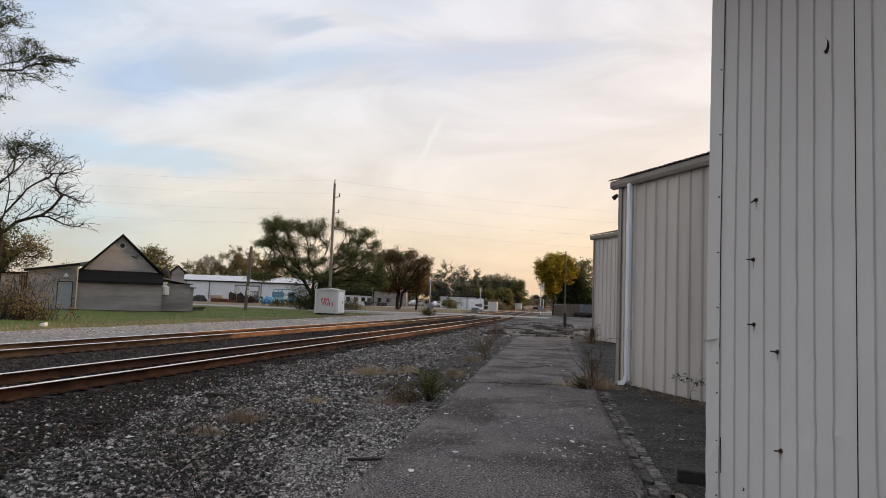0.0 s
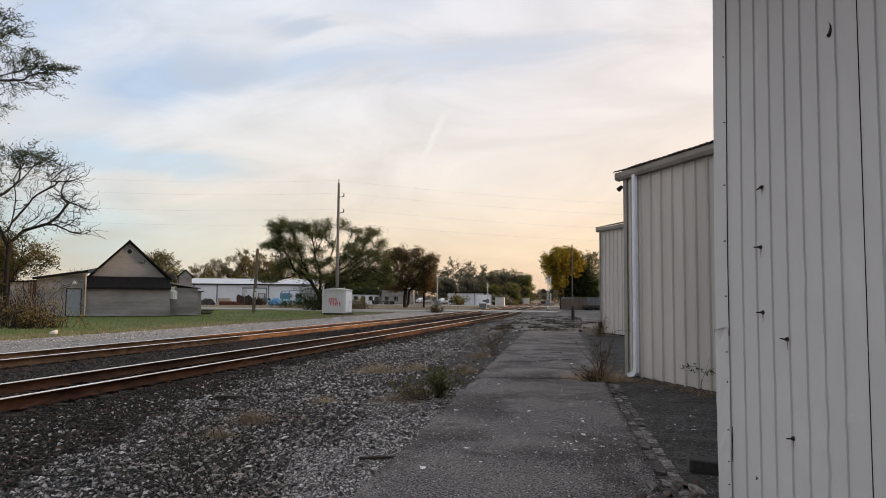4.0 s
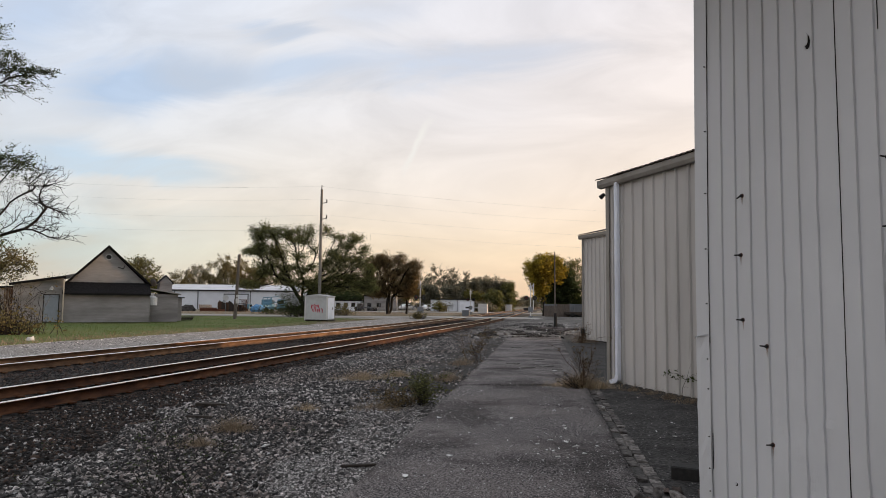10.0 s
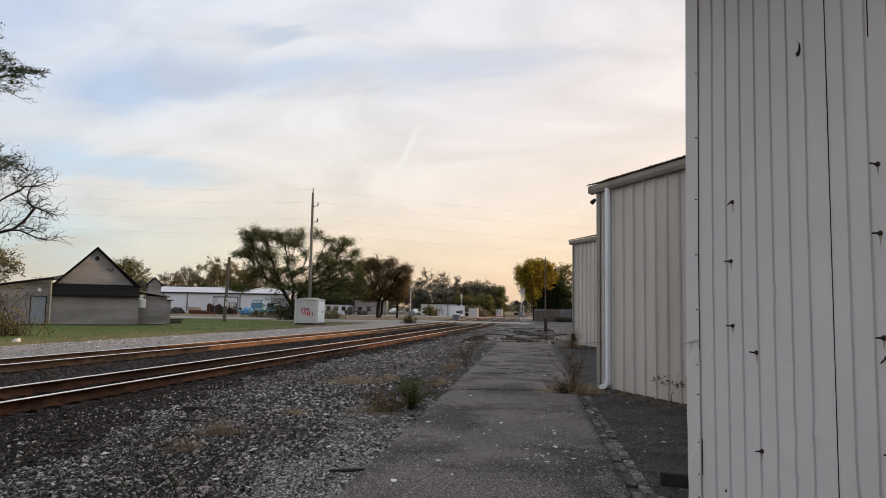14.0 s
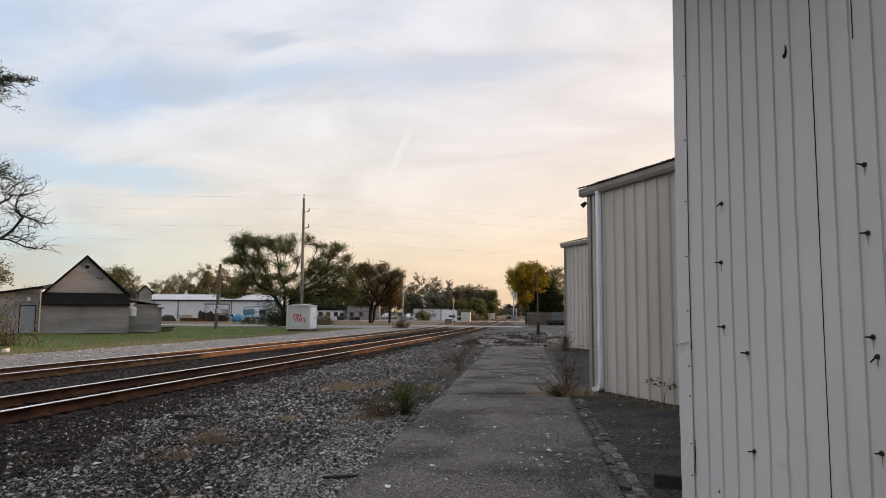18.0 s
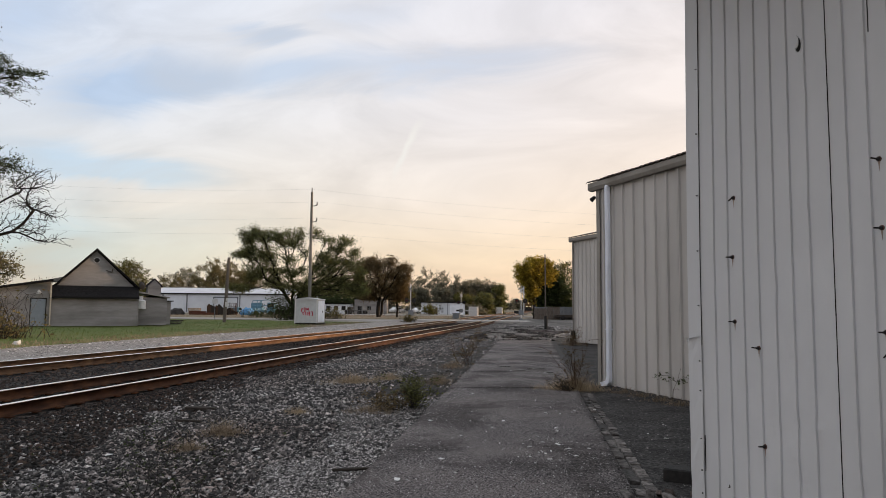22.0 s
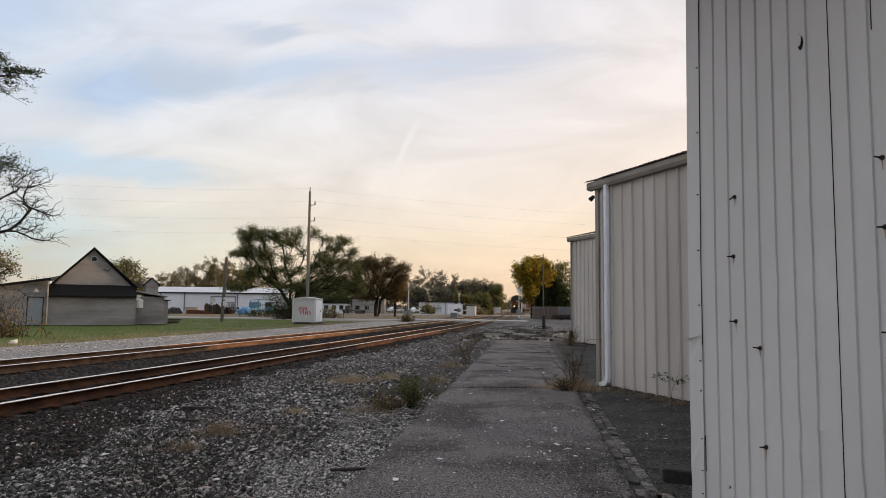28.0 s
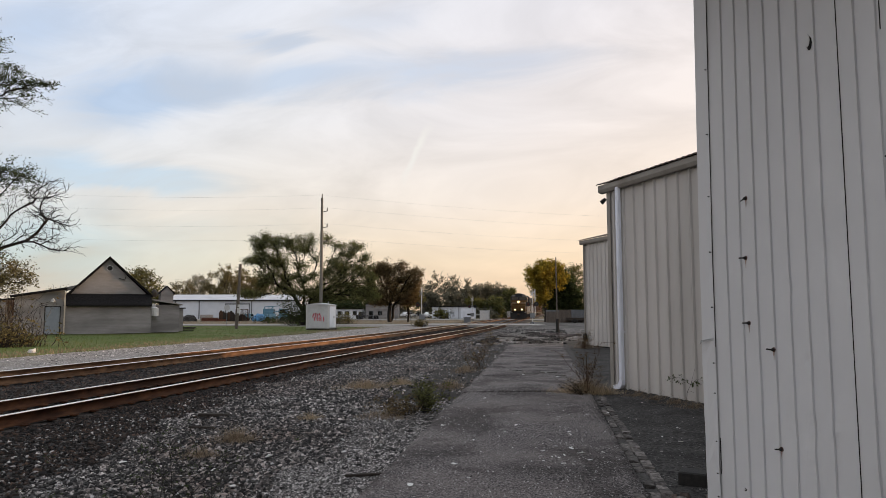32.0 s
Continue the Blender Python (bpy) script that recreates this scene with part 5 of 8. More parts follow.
# ---- house across the tracks ----
def siding_wall(x0, x1, z0, top, y, step=0.115):
    """Lapped boards from x0 to x1, cut to the range of x that top gives for a height."""
    bm = bmesh.new()
    z, last = z0, None
    while True:
        r = top(z)
        if r is None:
            break
        a, b = max(x0, r[0]), min(x1, r[1])
        if b - a < 0.04:
            break
        r2 = top(z + step) or ((a + b) / 2 - 0.01, (a + b) / 2 + 0.01)
        c, d = max(x0, r2[0]), min(x1, r2[1])
        low = [bm.verts.new(p) for p in ((a, y - 0.034, z), (b, y - 0.034, z))]
        high = [bm.verts.new(p) for p in ((d, y - 0.004, z + step), (c, y - 0.004, z + step))]
        bm.faces.new((*low, *high))
        if last:
            bm.faces.new((last[1], last[0], low[1], low[0]))
        last = high
        z += step
    return bm


def build_house():
    h = thing("house", pose(-35.16, 46.2, -0.12, 0, 0, math.degrees(math.atan2(0.60, 0.80))), "grey clapboard house with a dark roof and lean-to wings", "house")
    # front porch wall, closed in
    part("wall", siding_wall(0, 5.86, 0.0, lambda z: (0, 5.86) if z < 2.3 else None, 0.0), M["siding"], h)
    part("wall", box(0.0, 0.011, 0, 5.86, 0.15, 2.35), M["siding"], h)
    aw = bmesh.new()
    prism(aw, [(-0.28, 2.10), (-0.28, 2.20), (0.92, 3.06), (0.92, 2.94)], "x", -0.1, 5.95)
    part("porch_roof", aw, M["shingle"], h, "dark shingled porch roof")
    part("eave_board", box(-0.1, -0.305, 2.06, 5.95, -0.275, 2.16), M["shingle"], h)
    # gable
    pk, ev = 5.72, 3.0
    def gab(z):
        if z < ev:
            return (0.3, 5.65)
        k = (z - ev) / (pk - ev)
        return (0.3 + k * 2.6, 5.65 - k * 2.75) if k < 1 else None
    part("gable_wall", siding_wall(0.3, 5.65, 2.85, gab, 0.9), M["siding"], h)
    g = bmesh.new()
    prism(g, [(0.3, 0), (5.65, 0), (5.65, ev), (2.9, pk), (0.3, ev)], "y", 0.912, 1.05)
    part("gable_wall", g, M["siding"], h)
    g = bmesh.new()
    prism(g, [(0.3, 0), (5.65, 0), (5.65, ev), (2.9, pk), (0.3, ev)], "y", 9.9, 10.05)
    part("gable_wall", g, M["siding"], h)
    for x in (0.3, 5.5):
        part("wall", box(x, 1.06, 0, x + 0.15, 9.89, ev), M["siding"], h)
    for (xa, za), (xb, zb) in (((2.9, pk + 0.10), (0.0, ev - 0.16)), ((2.9, pk + 0.10), (6.05, ev - 0.16))):
        r = bmesh.new()
        prism(r, [(xa, za), (xb, zb), (xb, zb + 0.10), (xa, za + 0.12)], "y", 0.62, 10.3)
        part("roof", r, M["shingle"], h, "dark shingled gable roof")
        r = bmesh.new()
        prism(r, [(xa, za - 0.07), (xb, zb - 0.07), (xb, zb), (xa, za)], "y", 0.64, 0.70)
        part("barge_board", r, M["shingle"], h)
    v = bmesh.new()
    rod(v, (2.93, 0.87, 5.02), (2.93, 0.84, 5.02), 0.225, 0.225, 20)
    ring = part("gable_vent", v, M["pale"], h, "round attic vent with a pale ring")
    v = bmesh.new()
    rod(v, (2.93, 0.845, 5.02), (2.93, 0.83, 5.02), 0.19, 0.19, 20)
    part("louvre", v, M["black"], ring)
    br = bmesh.new()
    rod(br, (3.6, 0.86, 4.25), (4.0, 0.70, 4.12), 0.03)
    rod(br, (4.0, 0.70, 4.12), (4.05, 0.70, 4.38), 0.03)
    part("cable_bracket", br, M["black"], h)
    # left wing with the grey door
    def lw(z):
        return (-3.2, -0.08) if z < 2.62 else None
    part("wing_wall", siding_wall(-3.2, -1.31, 0.0, lw, 0.0), M["siding"], h)
    part("wing_wall", siding_wall(-0.26, -0.02, 0.0, lw, 0.0), M["siding"], h)
    part("wing_wall", siding_wall(-1.31, -0.26, 2.07, lw, 0.0), M["siding"], h)
    g = bmesh.new()
    prism(g, [(-3.2, 0.0), (-1.31, 0.0), (-1.31, 2.05), (-0.26, 2.05), (-0.26, 0), (-0.02, 0), (-0.02, 3.36), (-3.2, 2.80)], "y", 0.012, 0.14)
    part("wing_wall", g, M["siding"], h)
    part("wing_side_wall", box(-3.2, 0.15, 0, -3.06, 6.0, 2.76), M["siding"], h)
    g = bmesh.new()
    prism(g, [(-3.45, 2.74), (0.1, 3.38), (0.1, 3.48), (-3.45, 2.86)], "y", -0.30, 6.2)
    part("wing_roof", g, M["shingle"], h, "low dark lean-to roof")
    part("roof_flashing", prism(bmesh.new(), [(-1.2, 3.24), (0.0, 3.30), (0.85, 3.40), (0.85, 3.72), (0.0, 3.50)], "y", 0.74, 3.0), M["pale_pole"], h, "weathered grey saddle where the lean-to meets the gable roof")
    d = part("door", box(-1.25, -0.01, 0.02, -0.32, 0.05, 2.0, 0.01), M["door_grey"], h, "blue-grey steel door, closed")
    part("door_frame", prism(bmesh.new(), [(-1.31, 0), (-1.25, 0), (-1.25, 2.0), (-0.32, 2.0), (-0.32, 0), (-0.26, 0), (-0.26, 2.07), (-1.31, 2.07)], "y", -0.035, 0.06), M["black"], d)
    hn = bmesh.new()
    rod(hn, (-1.17, -0.015, 0.98), (-1.17, -0.06, 0.98), 0.03)
    part("door_knob", hn, M["black"], d)
    part("corner_post", box(-0.06, -0.34, 0.0, 0.03, -0.06, 3.12), M["cream"], h, "cream-painted corner board")
    lm = bmesh.new()
    rod(lm, (-0.78, -0.03, 2.62), (-0.78, -0.16, 2.52), 0.05, 0.11, 10)
    rod(lm, (-0.78, -0.16, 2.56), (-0.78, -0.16, 2.38), 0.10, 0.18, 12)
    part("wall_lamp", lm, M["pale"], h, "white bowl wall lamp")
    # lower end of the wing with a rust-brown boarded opening
    part("wing_wall", siding_wall(-4.85, -3.74, 0.0, lambda z: (-4.85, -3.74) if z < 2.40 else None, 0.02), M["siding"], h)
    part("wing_wall", box(-4.85, 0.032, 0.0, -3.21, 0.16, 2.46), M["siding"], h)
    part("wing_side_wall", box(-4.85, 0.165, 0.0, -4.71, 4.0, 2.44), M["siding"], h)
    part("wing_roof", prism(bmesh.new(), [(-5.05, 2.44), (-3.21, 2.58), (-3.21, 2.66), (-5.05, 2.52)], "y", -0.2, 4.2), M["shingle"], h, "low dark lean-to roof")
    for i in range(4):
        part("board", box(-3.73 + 0.132 * i, -0.02, 0.02, -3.61 + 0.132 * i, 0.028, 2.52), M["rust"], h, "rust-brown upright board")
    part("fascia", prism(bmesh.new(), [(-3.47, 2.67), (0.1, 3.29), (0.1, 3.47), (-3.47, 2.85)], "y", -0.335, -0.302), M["shingle"], h, "dark eave board")
    # right wing, tank, dish
    def rw(z):
        return (6.0, 8.15) if z < 2.1 else None
    part("wing_wall", siding_wall(5.9, 8.15, 0.0, rw, 1.2), M["siding"], h)
    part("wing_wall", box(5.9, 1.212, 0, 8.15, 1.35, 2.2), M["siding"], h)
    part("wing_side_wall", box(8.0, 1.36, 0, 8.15, 7, 2.2), M["siding"], h)
    g = bmesh.new()
    prism(g, [(5.7, 2.62), (8.35, 2.16), (8.35, 2.24), (5.7, 2.74)], "y", 0.95, 7.2)
    part("wing_roof", g, M["siding"], h)
    part("downpipe", box(5.86, -0.06, 0, 5.93, 0.0, 2.1), M["siding"], h)
    g = bmesh.new()
    prism(g, [(7.0, 2.0), (8.0, 2.0), (8.0, 3.2), (7.5, 3.72), (7.0, 3.2)], "y", 4.0, 5.5)
    part("dormer", g, M["siding"], h)
    for sx in (-1, 1):
        g = bmesh.new()
        prism(g, [(7.5, 3.76), (7.5 + sx * 0.66, 3.10), (7.5 + sx * 0.66, 3.16), (7.5, 3.84)], "y", 3.85, 5.6)
        part("dormer_roof", g, M["shingle"], h)
    dish = thing("satellite_dish", h.matrix_world @ pose(5.9, 0.55, 2.95), "small dark satellite dish on the house corner", "dish")
    b = bmesh.new()
    rod(b, (0.05, 0, 0.0), (0.3, -0.1, 0.16), 0.02)
    part("arm", b, M["black"], dish)
    b = bmesh.new()
    rod(b, (0.28, -0.10, 0.16), (0.36, -0.2, 0.19), 0.32, 0.05, 16)
    part("reflector", b, M["black"], dish)
    mt = thing("meter_box", h.matrix_world @ pose(6.18, 0.72, 1.30), "white electric meter and tank on the house wall", "meter")
    b = bmesh.new()
    rod(b, (0, 0, 0), (0, 0, 0.62), 0.36, 0.36, 14)
    rod(b, (0, 0, 0.62), (0, 0, 0.72), 0.36, 0.18, 14)
    part("tank", b, M["pale"], mt)
    part("bracket", box(-0.2, -0.02, 0.64, 0.12, 0.30, 0.98, 0.02), M["pale"], mt)
    sh = thing("garden_shed", h.matrix_world @ pose(8.2, 3.0, 0), "small pale garden shed behind the house", "shed")
    part("wall", box(0.0, 0, 0, 0.5, 1.6, 1.9), M["siding"], sh)
    part("roof", box(-0.1, -0.1, 1.9, 0.7, 1.7, 1.98), M["shingle"], sh)
    pt = thing("pallet_stack", h.matrix_world @ pose(8.8, 4.6, 0), "low stack of dark pallets on the grass", "pallets")
    for i in range(3):
        part("pallet", box(0.1 * i, 0, 0.12 * i, 1.0 + 0.1 * i, 0.7, 0.12 * i + 0.08), M["wood"], pt)


build_house()


# ---- far side: warehouse, cabinet, poles ----
def build_warehouse():
    w = thing("warehouse", pose(-83.0, 139.6, GROUND_Z, 0, 0, 8.3), "long white metal warehouse with a low pale roof", "warehouse")
    L, D, H = 30.5, 18.0, 4.35
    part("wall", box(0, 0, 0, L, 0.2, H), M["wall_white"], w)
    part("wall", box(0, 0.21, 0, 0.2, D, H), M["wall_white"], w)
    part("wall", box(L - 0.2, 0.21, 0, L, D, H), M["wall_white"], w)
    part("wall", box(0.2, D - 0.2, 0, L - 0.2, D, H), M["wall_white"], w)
    r = bmesh.new()
    prism(r, [(-0.3, H + 0.02), (D / 2, H + 1.35), (D + 0.3, H + 0.02), (D + 0.3, H - 0.08), (-0.3, H - 0.08)], "x", -0.3, L + 0.3)
    part("roof", r, M["roof_white"], w, "pale metal roof")
    part("eave_band", box(-0.3, -0.36, H - 0.30, L + 0.3, -0.31, H - 0.02), M["black"], w, "dark eave band")
    for x in (3.0, 8.2, 19.7, 29.8):
        part("wall_post", box(x, -0.12, 0, x + 0.22, -0.01, H - 0.1), M["steel"], w)
    for x in (14.2,):
        d = part("roller_door", box(x, -0.06, 0, x + 5.0, -0.005, 3.3), M["wall_white"], w)
        part("door_frame", prism(bmesh.new(), [(x - 0.25, 0), (x, 0), (x, 3.3), (x + 5, 3.3), (x + 5, 0), (x + 5.25, 0), (x + 5.25, 3.55), (x - 0.25, 3.55)], "y", -0.1, -0.01), M["steel"], d)


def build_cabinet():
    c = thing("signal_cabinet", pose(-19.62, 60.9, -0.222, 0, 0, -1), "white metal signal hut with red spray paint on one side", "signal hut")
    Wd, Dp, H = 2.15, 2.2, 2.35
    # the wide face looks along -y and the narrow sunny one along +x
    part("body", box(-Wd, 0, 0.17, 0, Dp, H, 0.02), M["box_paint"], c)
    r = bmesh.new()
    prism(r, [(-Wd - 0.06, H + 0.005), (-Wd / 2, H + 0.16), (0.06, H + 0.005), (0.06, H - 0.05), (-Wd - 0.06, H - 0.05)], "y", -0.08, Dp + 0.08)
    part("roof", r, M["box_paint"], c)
    # door widened in white: the sunny face's extra brightness is put into paint
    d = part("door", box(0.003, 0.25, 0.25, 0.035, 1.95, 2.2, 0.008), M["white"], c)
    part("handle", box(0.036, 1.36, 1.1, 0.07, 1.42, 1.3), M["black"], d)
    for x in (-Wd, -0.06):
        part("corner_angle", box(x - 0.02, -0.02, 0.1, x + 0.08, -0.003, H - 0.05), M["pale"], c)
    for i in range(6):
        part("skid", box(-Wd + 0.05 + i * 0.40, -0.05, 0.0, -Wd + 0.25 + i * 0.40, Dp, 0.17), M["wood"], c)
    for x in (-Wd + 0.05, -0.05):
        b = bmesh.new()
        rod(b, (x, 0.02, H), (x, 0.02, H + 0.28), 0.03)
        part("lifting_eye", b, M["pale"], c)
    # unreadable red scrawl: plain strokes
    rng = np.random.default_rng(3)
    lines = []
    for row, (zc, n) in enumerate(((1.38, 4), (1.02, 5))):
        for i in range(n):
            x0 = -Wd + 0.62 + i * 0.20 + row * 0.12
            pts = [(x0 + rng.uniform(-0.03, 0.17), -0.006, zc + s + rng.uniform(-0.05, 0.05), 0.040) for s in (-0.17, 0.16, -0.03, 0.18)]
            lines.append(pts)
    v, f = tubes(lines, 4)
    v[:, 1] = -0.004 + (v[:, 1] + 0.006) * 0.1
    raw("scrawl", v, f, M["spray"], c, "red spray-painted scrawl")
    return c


def build_poles():
    p = thing("utility_pole", Matrix.Translation((-24.55, 73.4, GROUND_Z)), "tall weathered utility pole with three side brackets", "utility pole")
    b = bmesh.new()
    rod(b, (0, 0, -0.5), (-0.05, 0.05, 14.6), 0.19, 0.13, 10)
    part("pole", b, M["pale_pole"], p)
    for z in (13.0, 11.2, 9.6):
        b = bmesh.new()
        x = -0.05 * z / 14.6
        rod(b, (x, 0, z), (x + 0.62, 0.09, z + 0.12), 0.05, 0.04)
        br = part("bracket", b, M["pale_pole"], p)
        b = bmesh.new()
        rod(b, (x + 0.60, 0.09, z + 0.12), (x + 0.60, 0.09, z + 0.48), 0.07, 0.05)
        part("insulator", b, M["black"], br)
    b = bmesh.new()
    rod(b, (-0.05, 0.05, 14.5), (-0.05, 0.05, 15.1), 0.06, 0.05)
    part("insulator", b, M["black"], p)
    lines = []
    for z, dx in ((14.95, -0.05), (13.5, 0.56), (11.7, 0.56), (10.1, 0.57)):
        a = Vector((-24.55 + dx, 73.4, z + GROUND_Z))
        for far, drop in ((RIGHT * -62 + AWAY * 72 + Vector((0, 0, z + 0.6)), 0.9), (RIGHT * 62 + AWAY * 101 + Vector((0, 0, z + 0.4)), 1.3)):
            q = []
            for i in range(17):
                t = i / 16
                w = a.lerp(far, t)
                q.append((w.x, w.y, w.z - drop * 4 * t * (1 - t), 0.0036))
            lines.append(q)
    for q in lines:
        tagged(raw("power_line", *tubes([q], 4), M["steel"]), "thin power line strung from the tall pole", "power line", "power lines")
    s = thing("leaning_pole", Matrix.Translation((-30.0, 63.9, -0.15)), "short dark wooden pole leaning slightly", "pole")
    b = bmesh.new()
    rod(b, (0, 0, -0.4), (0.30, 0.0, 6.35), 0.17, 0.14, 10)
    part("pole", b, M["pole"], s)
    part("meter", box(0.16, -0.26, 1.5, 0.46, -0.14, 2.0, 0.02), M["pale"], s, "small white meter box")
    part("meter", box(0.2, -0.24, 2.1, 0.42, -0.13, 2.35, 0.02), M["pale"], s)
    st = thing("stub_post", Matrix.Translation((-26.5, 75.0, -0.22)), "short dark post at the edge of the lane", "post")
    part("post", rod(bmesh.new(), (0, 0, -0.2), (0.05, 0, 1.1), 0.09, 0.08), M["wood"], st)
    sg = thing("road_sign", pose(-37.27, 76.8, -0.3, 0, 0, 30), "grey back of an octagonal road sign on a thin post", "road sign")
    part("post", rod(bmesh.new(), (0, 0, -0.2), (0, 0, 2.5), 0.03, 0.03, 6), M["steel"], sg)
    part("sign_plate", rod(bmesh.new(), (0, -0.035, 2.25), (0, -0.05, 2.25), 0.36, 0.36, 8), M["box_paint"], sg)
    # thin bare pole and bollard by the platform end
    tp = thing("thin_pole", Matrix.Translation((0.98, 53.2, -0.1)), "tall thin bare metal pole", "pole")
    part("pole", rod(bmesh.new(), (0, 0, -0.3), (-0.03, 0, 5.75), 0.055, 0.045), M["pole"], tp)
    bo = thing("bollard", Matrix.Translation((0.97, 51.6, -0.1)), "stout black steel bollard post", "bollard")
    part("post", rod(bmesh.new(), (0, 0, -0.3), (0.0, 0, 1.02), 0.125, 0.125, 14), M["black"], bo)
    part("cap", rod(bmesh.new(), (0, 0, 1.02), (0.0, 0, 1.06), 0.125, 0.08, 14), M["black"], bo)
    for k, (x, y, l, w, hgt, a) in enumerate(((0.5, 47.5, 1.5, 0.5, 0.16, 4), (1.7, 46.2, 1.5, 0.45, 0.15, -5), (1.2, 44.6, 1.1, 0.4, 0.12, 8))):
        t = thing("concrete_block", pose(x, y, -0.11, 0, 0, a), "dark squared concrete block past the platform end", "block", "concrete blocks")
        part("block", box(-l / 2, -w / 2, -0.05, l / 2, w / 2, hgt, 0.03), M["concrete"], t)


def crossing_signal(base, face, label, gate):
    s = thing("crossing_signal", pose(*base, 0, 0, face), label, "crossing signal", "crossing signals")
    part("foot", box(-0.25, -0.25, -0.1, 0.25, 0.25, 0.25, 0.02), M["steel"], s)
    part("mast", rod(bmesh.new(), (0, 0, 0.2), (0, 0, 4.35), 0.06, 0.05), M["pale"], s)
    for a in (45, -45):
        b = box(-0.42, -0.02, -0.05, 0.42, 0.0, 0.05)
        part("crossbuck", b, M["pale"] if gate else M["steel"], s, "weathered crossbuck arm", m=Matrix.Translation((0, -0.09 if a > 0 else -0.12, 3.75)) @ Matrix.Rotation(radians(a), 4, "Y"))
    part("lamp_arm", rod(bmesh.new(), (-0.55, 0, 2.45), (0.55, 0, 2.45), 0.05), M["black"], s)
    for x in (-0.52, 0.52):
        b = bmesh.new()
        rod(b, (x, -0.06, 2.45), (x, -0.09, 2.45), 0.30, 0.30, 18)
        rod(b, (x, -0.05, 2.45), (x, 0.22, 2.45), 0.15, 0.12, 12)
        ld = part("lamp_head", b, M["black"], s, "round black lamp hood")
        part("lens", rod(bmesh.new(), (x, -0.091, 2.45), (x, -0.11, 2.45), 0.12, 0.10, 12), M["lamp_red"] if x < 0 else M["glass"], ld, "red lens")
    part("mechanism", box(-0.28, -0.2, 0.7, 0.28, 0.25, 1.35, 0.03), M["steel"], s)
    if gate:
        g = bmesh.new()
        if gate > 0:
            bx(g, 0.30, -0.05, 1.0, 0.40, 0.05, 1.0 + gate)
        else:
            bx(g, 0.30, -0.05, 0.98, 0.30 - gate, 0.05, 1.10)
        part("gate_arm", g, M["pale"], s, "pale gate arm")
        part("counterweight", box(-0.9, -0.12, 0.9, -0.3, 0.12, 1.2, 0.02), M["black"], s)


def build_crossing():
    crossing_signal((-14.1, 78.6, -0.22), -28, "railway crossing signal with round black lamps on a pale mast", 0)
    crossing_signal((-1.45, 86.9, -0.1), -8, "railway crossing signal with its gate arm raised", 3.3)
    crossing_signal((-12.6, 121.0, -0.2), 20, "distant crossing signal with a white crossbuck", -3.0)
    crossing_signal((0.6, 124.0, -0.2), 170, "distant crossing signal seen from behind", 3.4)
    for base, sx, sy, h, lab in (((-10.9, 127.0, -0.28), 1.7, 1.4, 1.75, "white relay cabinet by the far road"), ((-8.3, 172.0, -0.28), 1.6, 1.4, 1.6, "distant white relay cabinet"), ((-10.6, 95.4, -0.28), 1.0, 0.7, 0.85, "low grey relay box by the crossing")):
        c = thing("relay_cabinet", Matrix.Translation(base), lab, "cabinet", "relay cabinets")
        part("body", box(-sx / 2, -sy / 2, 0.08, sx / 2, sy / 2, h, 0.03), M["pale"] if h > 1 else M["steel"], c)
        part("lid", box(-sx / 2 - 0.05, -sy / 2 - 0.05, h, sx / 2 + 0.05, sy / 2 + 0.05, h + 0.08, 0.02), M["pale"] if h > 1 else M["steel"], c)
        part("door", box(-sx / 2 + 0.1, -sy / 2 - 0.02, 0.2, sx / 2 - 0.1, -sy / 2 - 0.002, h - 0.12), M["pale"] if h > 1 else M["steel"], c)
    # low painted buildings beyond the road
    for base, L, H, lab, split in ((at(-21 / 1207, 150), 9.6, 2.7, "long low pale shed with spray paint", True), (at(-192 / 1207, 152), 5.8, 2.2, "low white flat-roofed building", False), (at(-138 / 1207, 154), 7.2, 3.3, "low grey building behind the trees", False)):
        b = thing("low_building", pose(*base, 0, 0, 8), lab, "building", "low buildings")
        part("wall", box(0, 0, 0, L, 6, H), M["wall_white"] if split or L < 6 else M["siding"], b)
        part("roof", box(-0.2, -0.25, H, L + 0.2, 6.2, H + 0.18), M["shingle"], b)
        if split:
            part("garage_door", box(L * 0.66, -0.06, 0.05, L * 0.97, -0.004, H - 0.35), M["white"], b, "bright white roller door")
            part("wall_divider", box(L * 0.60, -0.10, 0.0, L * 0.62, -0.004, H), M["door_grey"], b)
            part("door", box(L * 0.22, -0.05, 0.05, L * 0.30, -0.004, 2.0), M["door_grey"], b)
        else:
            for i in range(3):
                x = L * (0.10 + 0.29 * i)
                part("window", box(x, -0.05, 0.9, x + 0.9, -0.004, 1.8), M["glass"], b)
        if split:
            rng = np.random.default_rng(6)
            ln = []
            for i in range(9):
                x0 = 3.0 + i * 0.22
                ln.append([(x0 + rng.uniform(-0.1, 0.3), -0.01, 1.1 + s + rng.uniform(-0.2, 0.2), 0.05) for s in (-0.5, 0.5, -0.1, 0.6)])
            v, f = tubes(ln, 4)
            v[:, 1] = -0.006 + (v[:, 1] + 0.01) * 0.05
            raw("scrawl", v, f, M["door_grey"], b, "grey spray-painted scrawl")
    # corrugated fence on the right
    fe = thing("fence", pose(0.25, 98.0, -0.2, 0, 0, 5), "grey corrugated metal yard fence", "fence")
    for i in range(12):
        part("fence_panel", ribbed(i * 0.9, i * 0.9 + 0.88, 0.0, 1.85 if i > 1 else 1.6, 0.18, 0.09 + i * 0.9, 0.06, 0.04, 0.02), M["steel"] if i > 3 else M["pole"], fe, "" if i > 3 else "dark weathered fence panel")
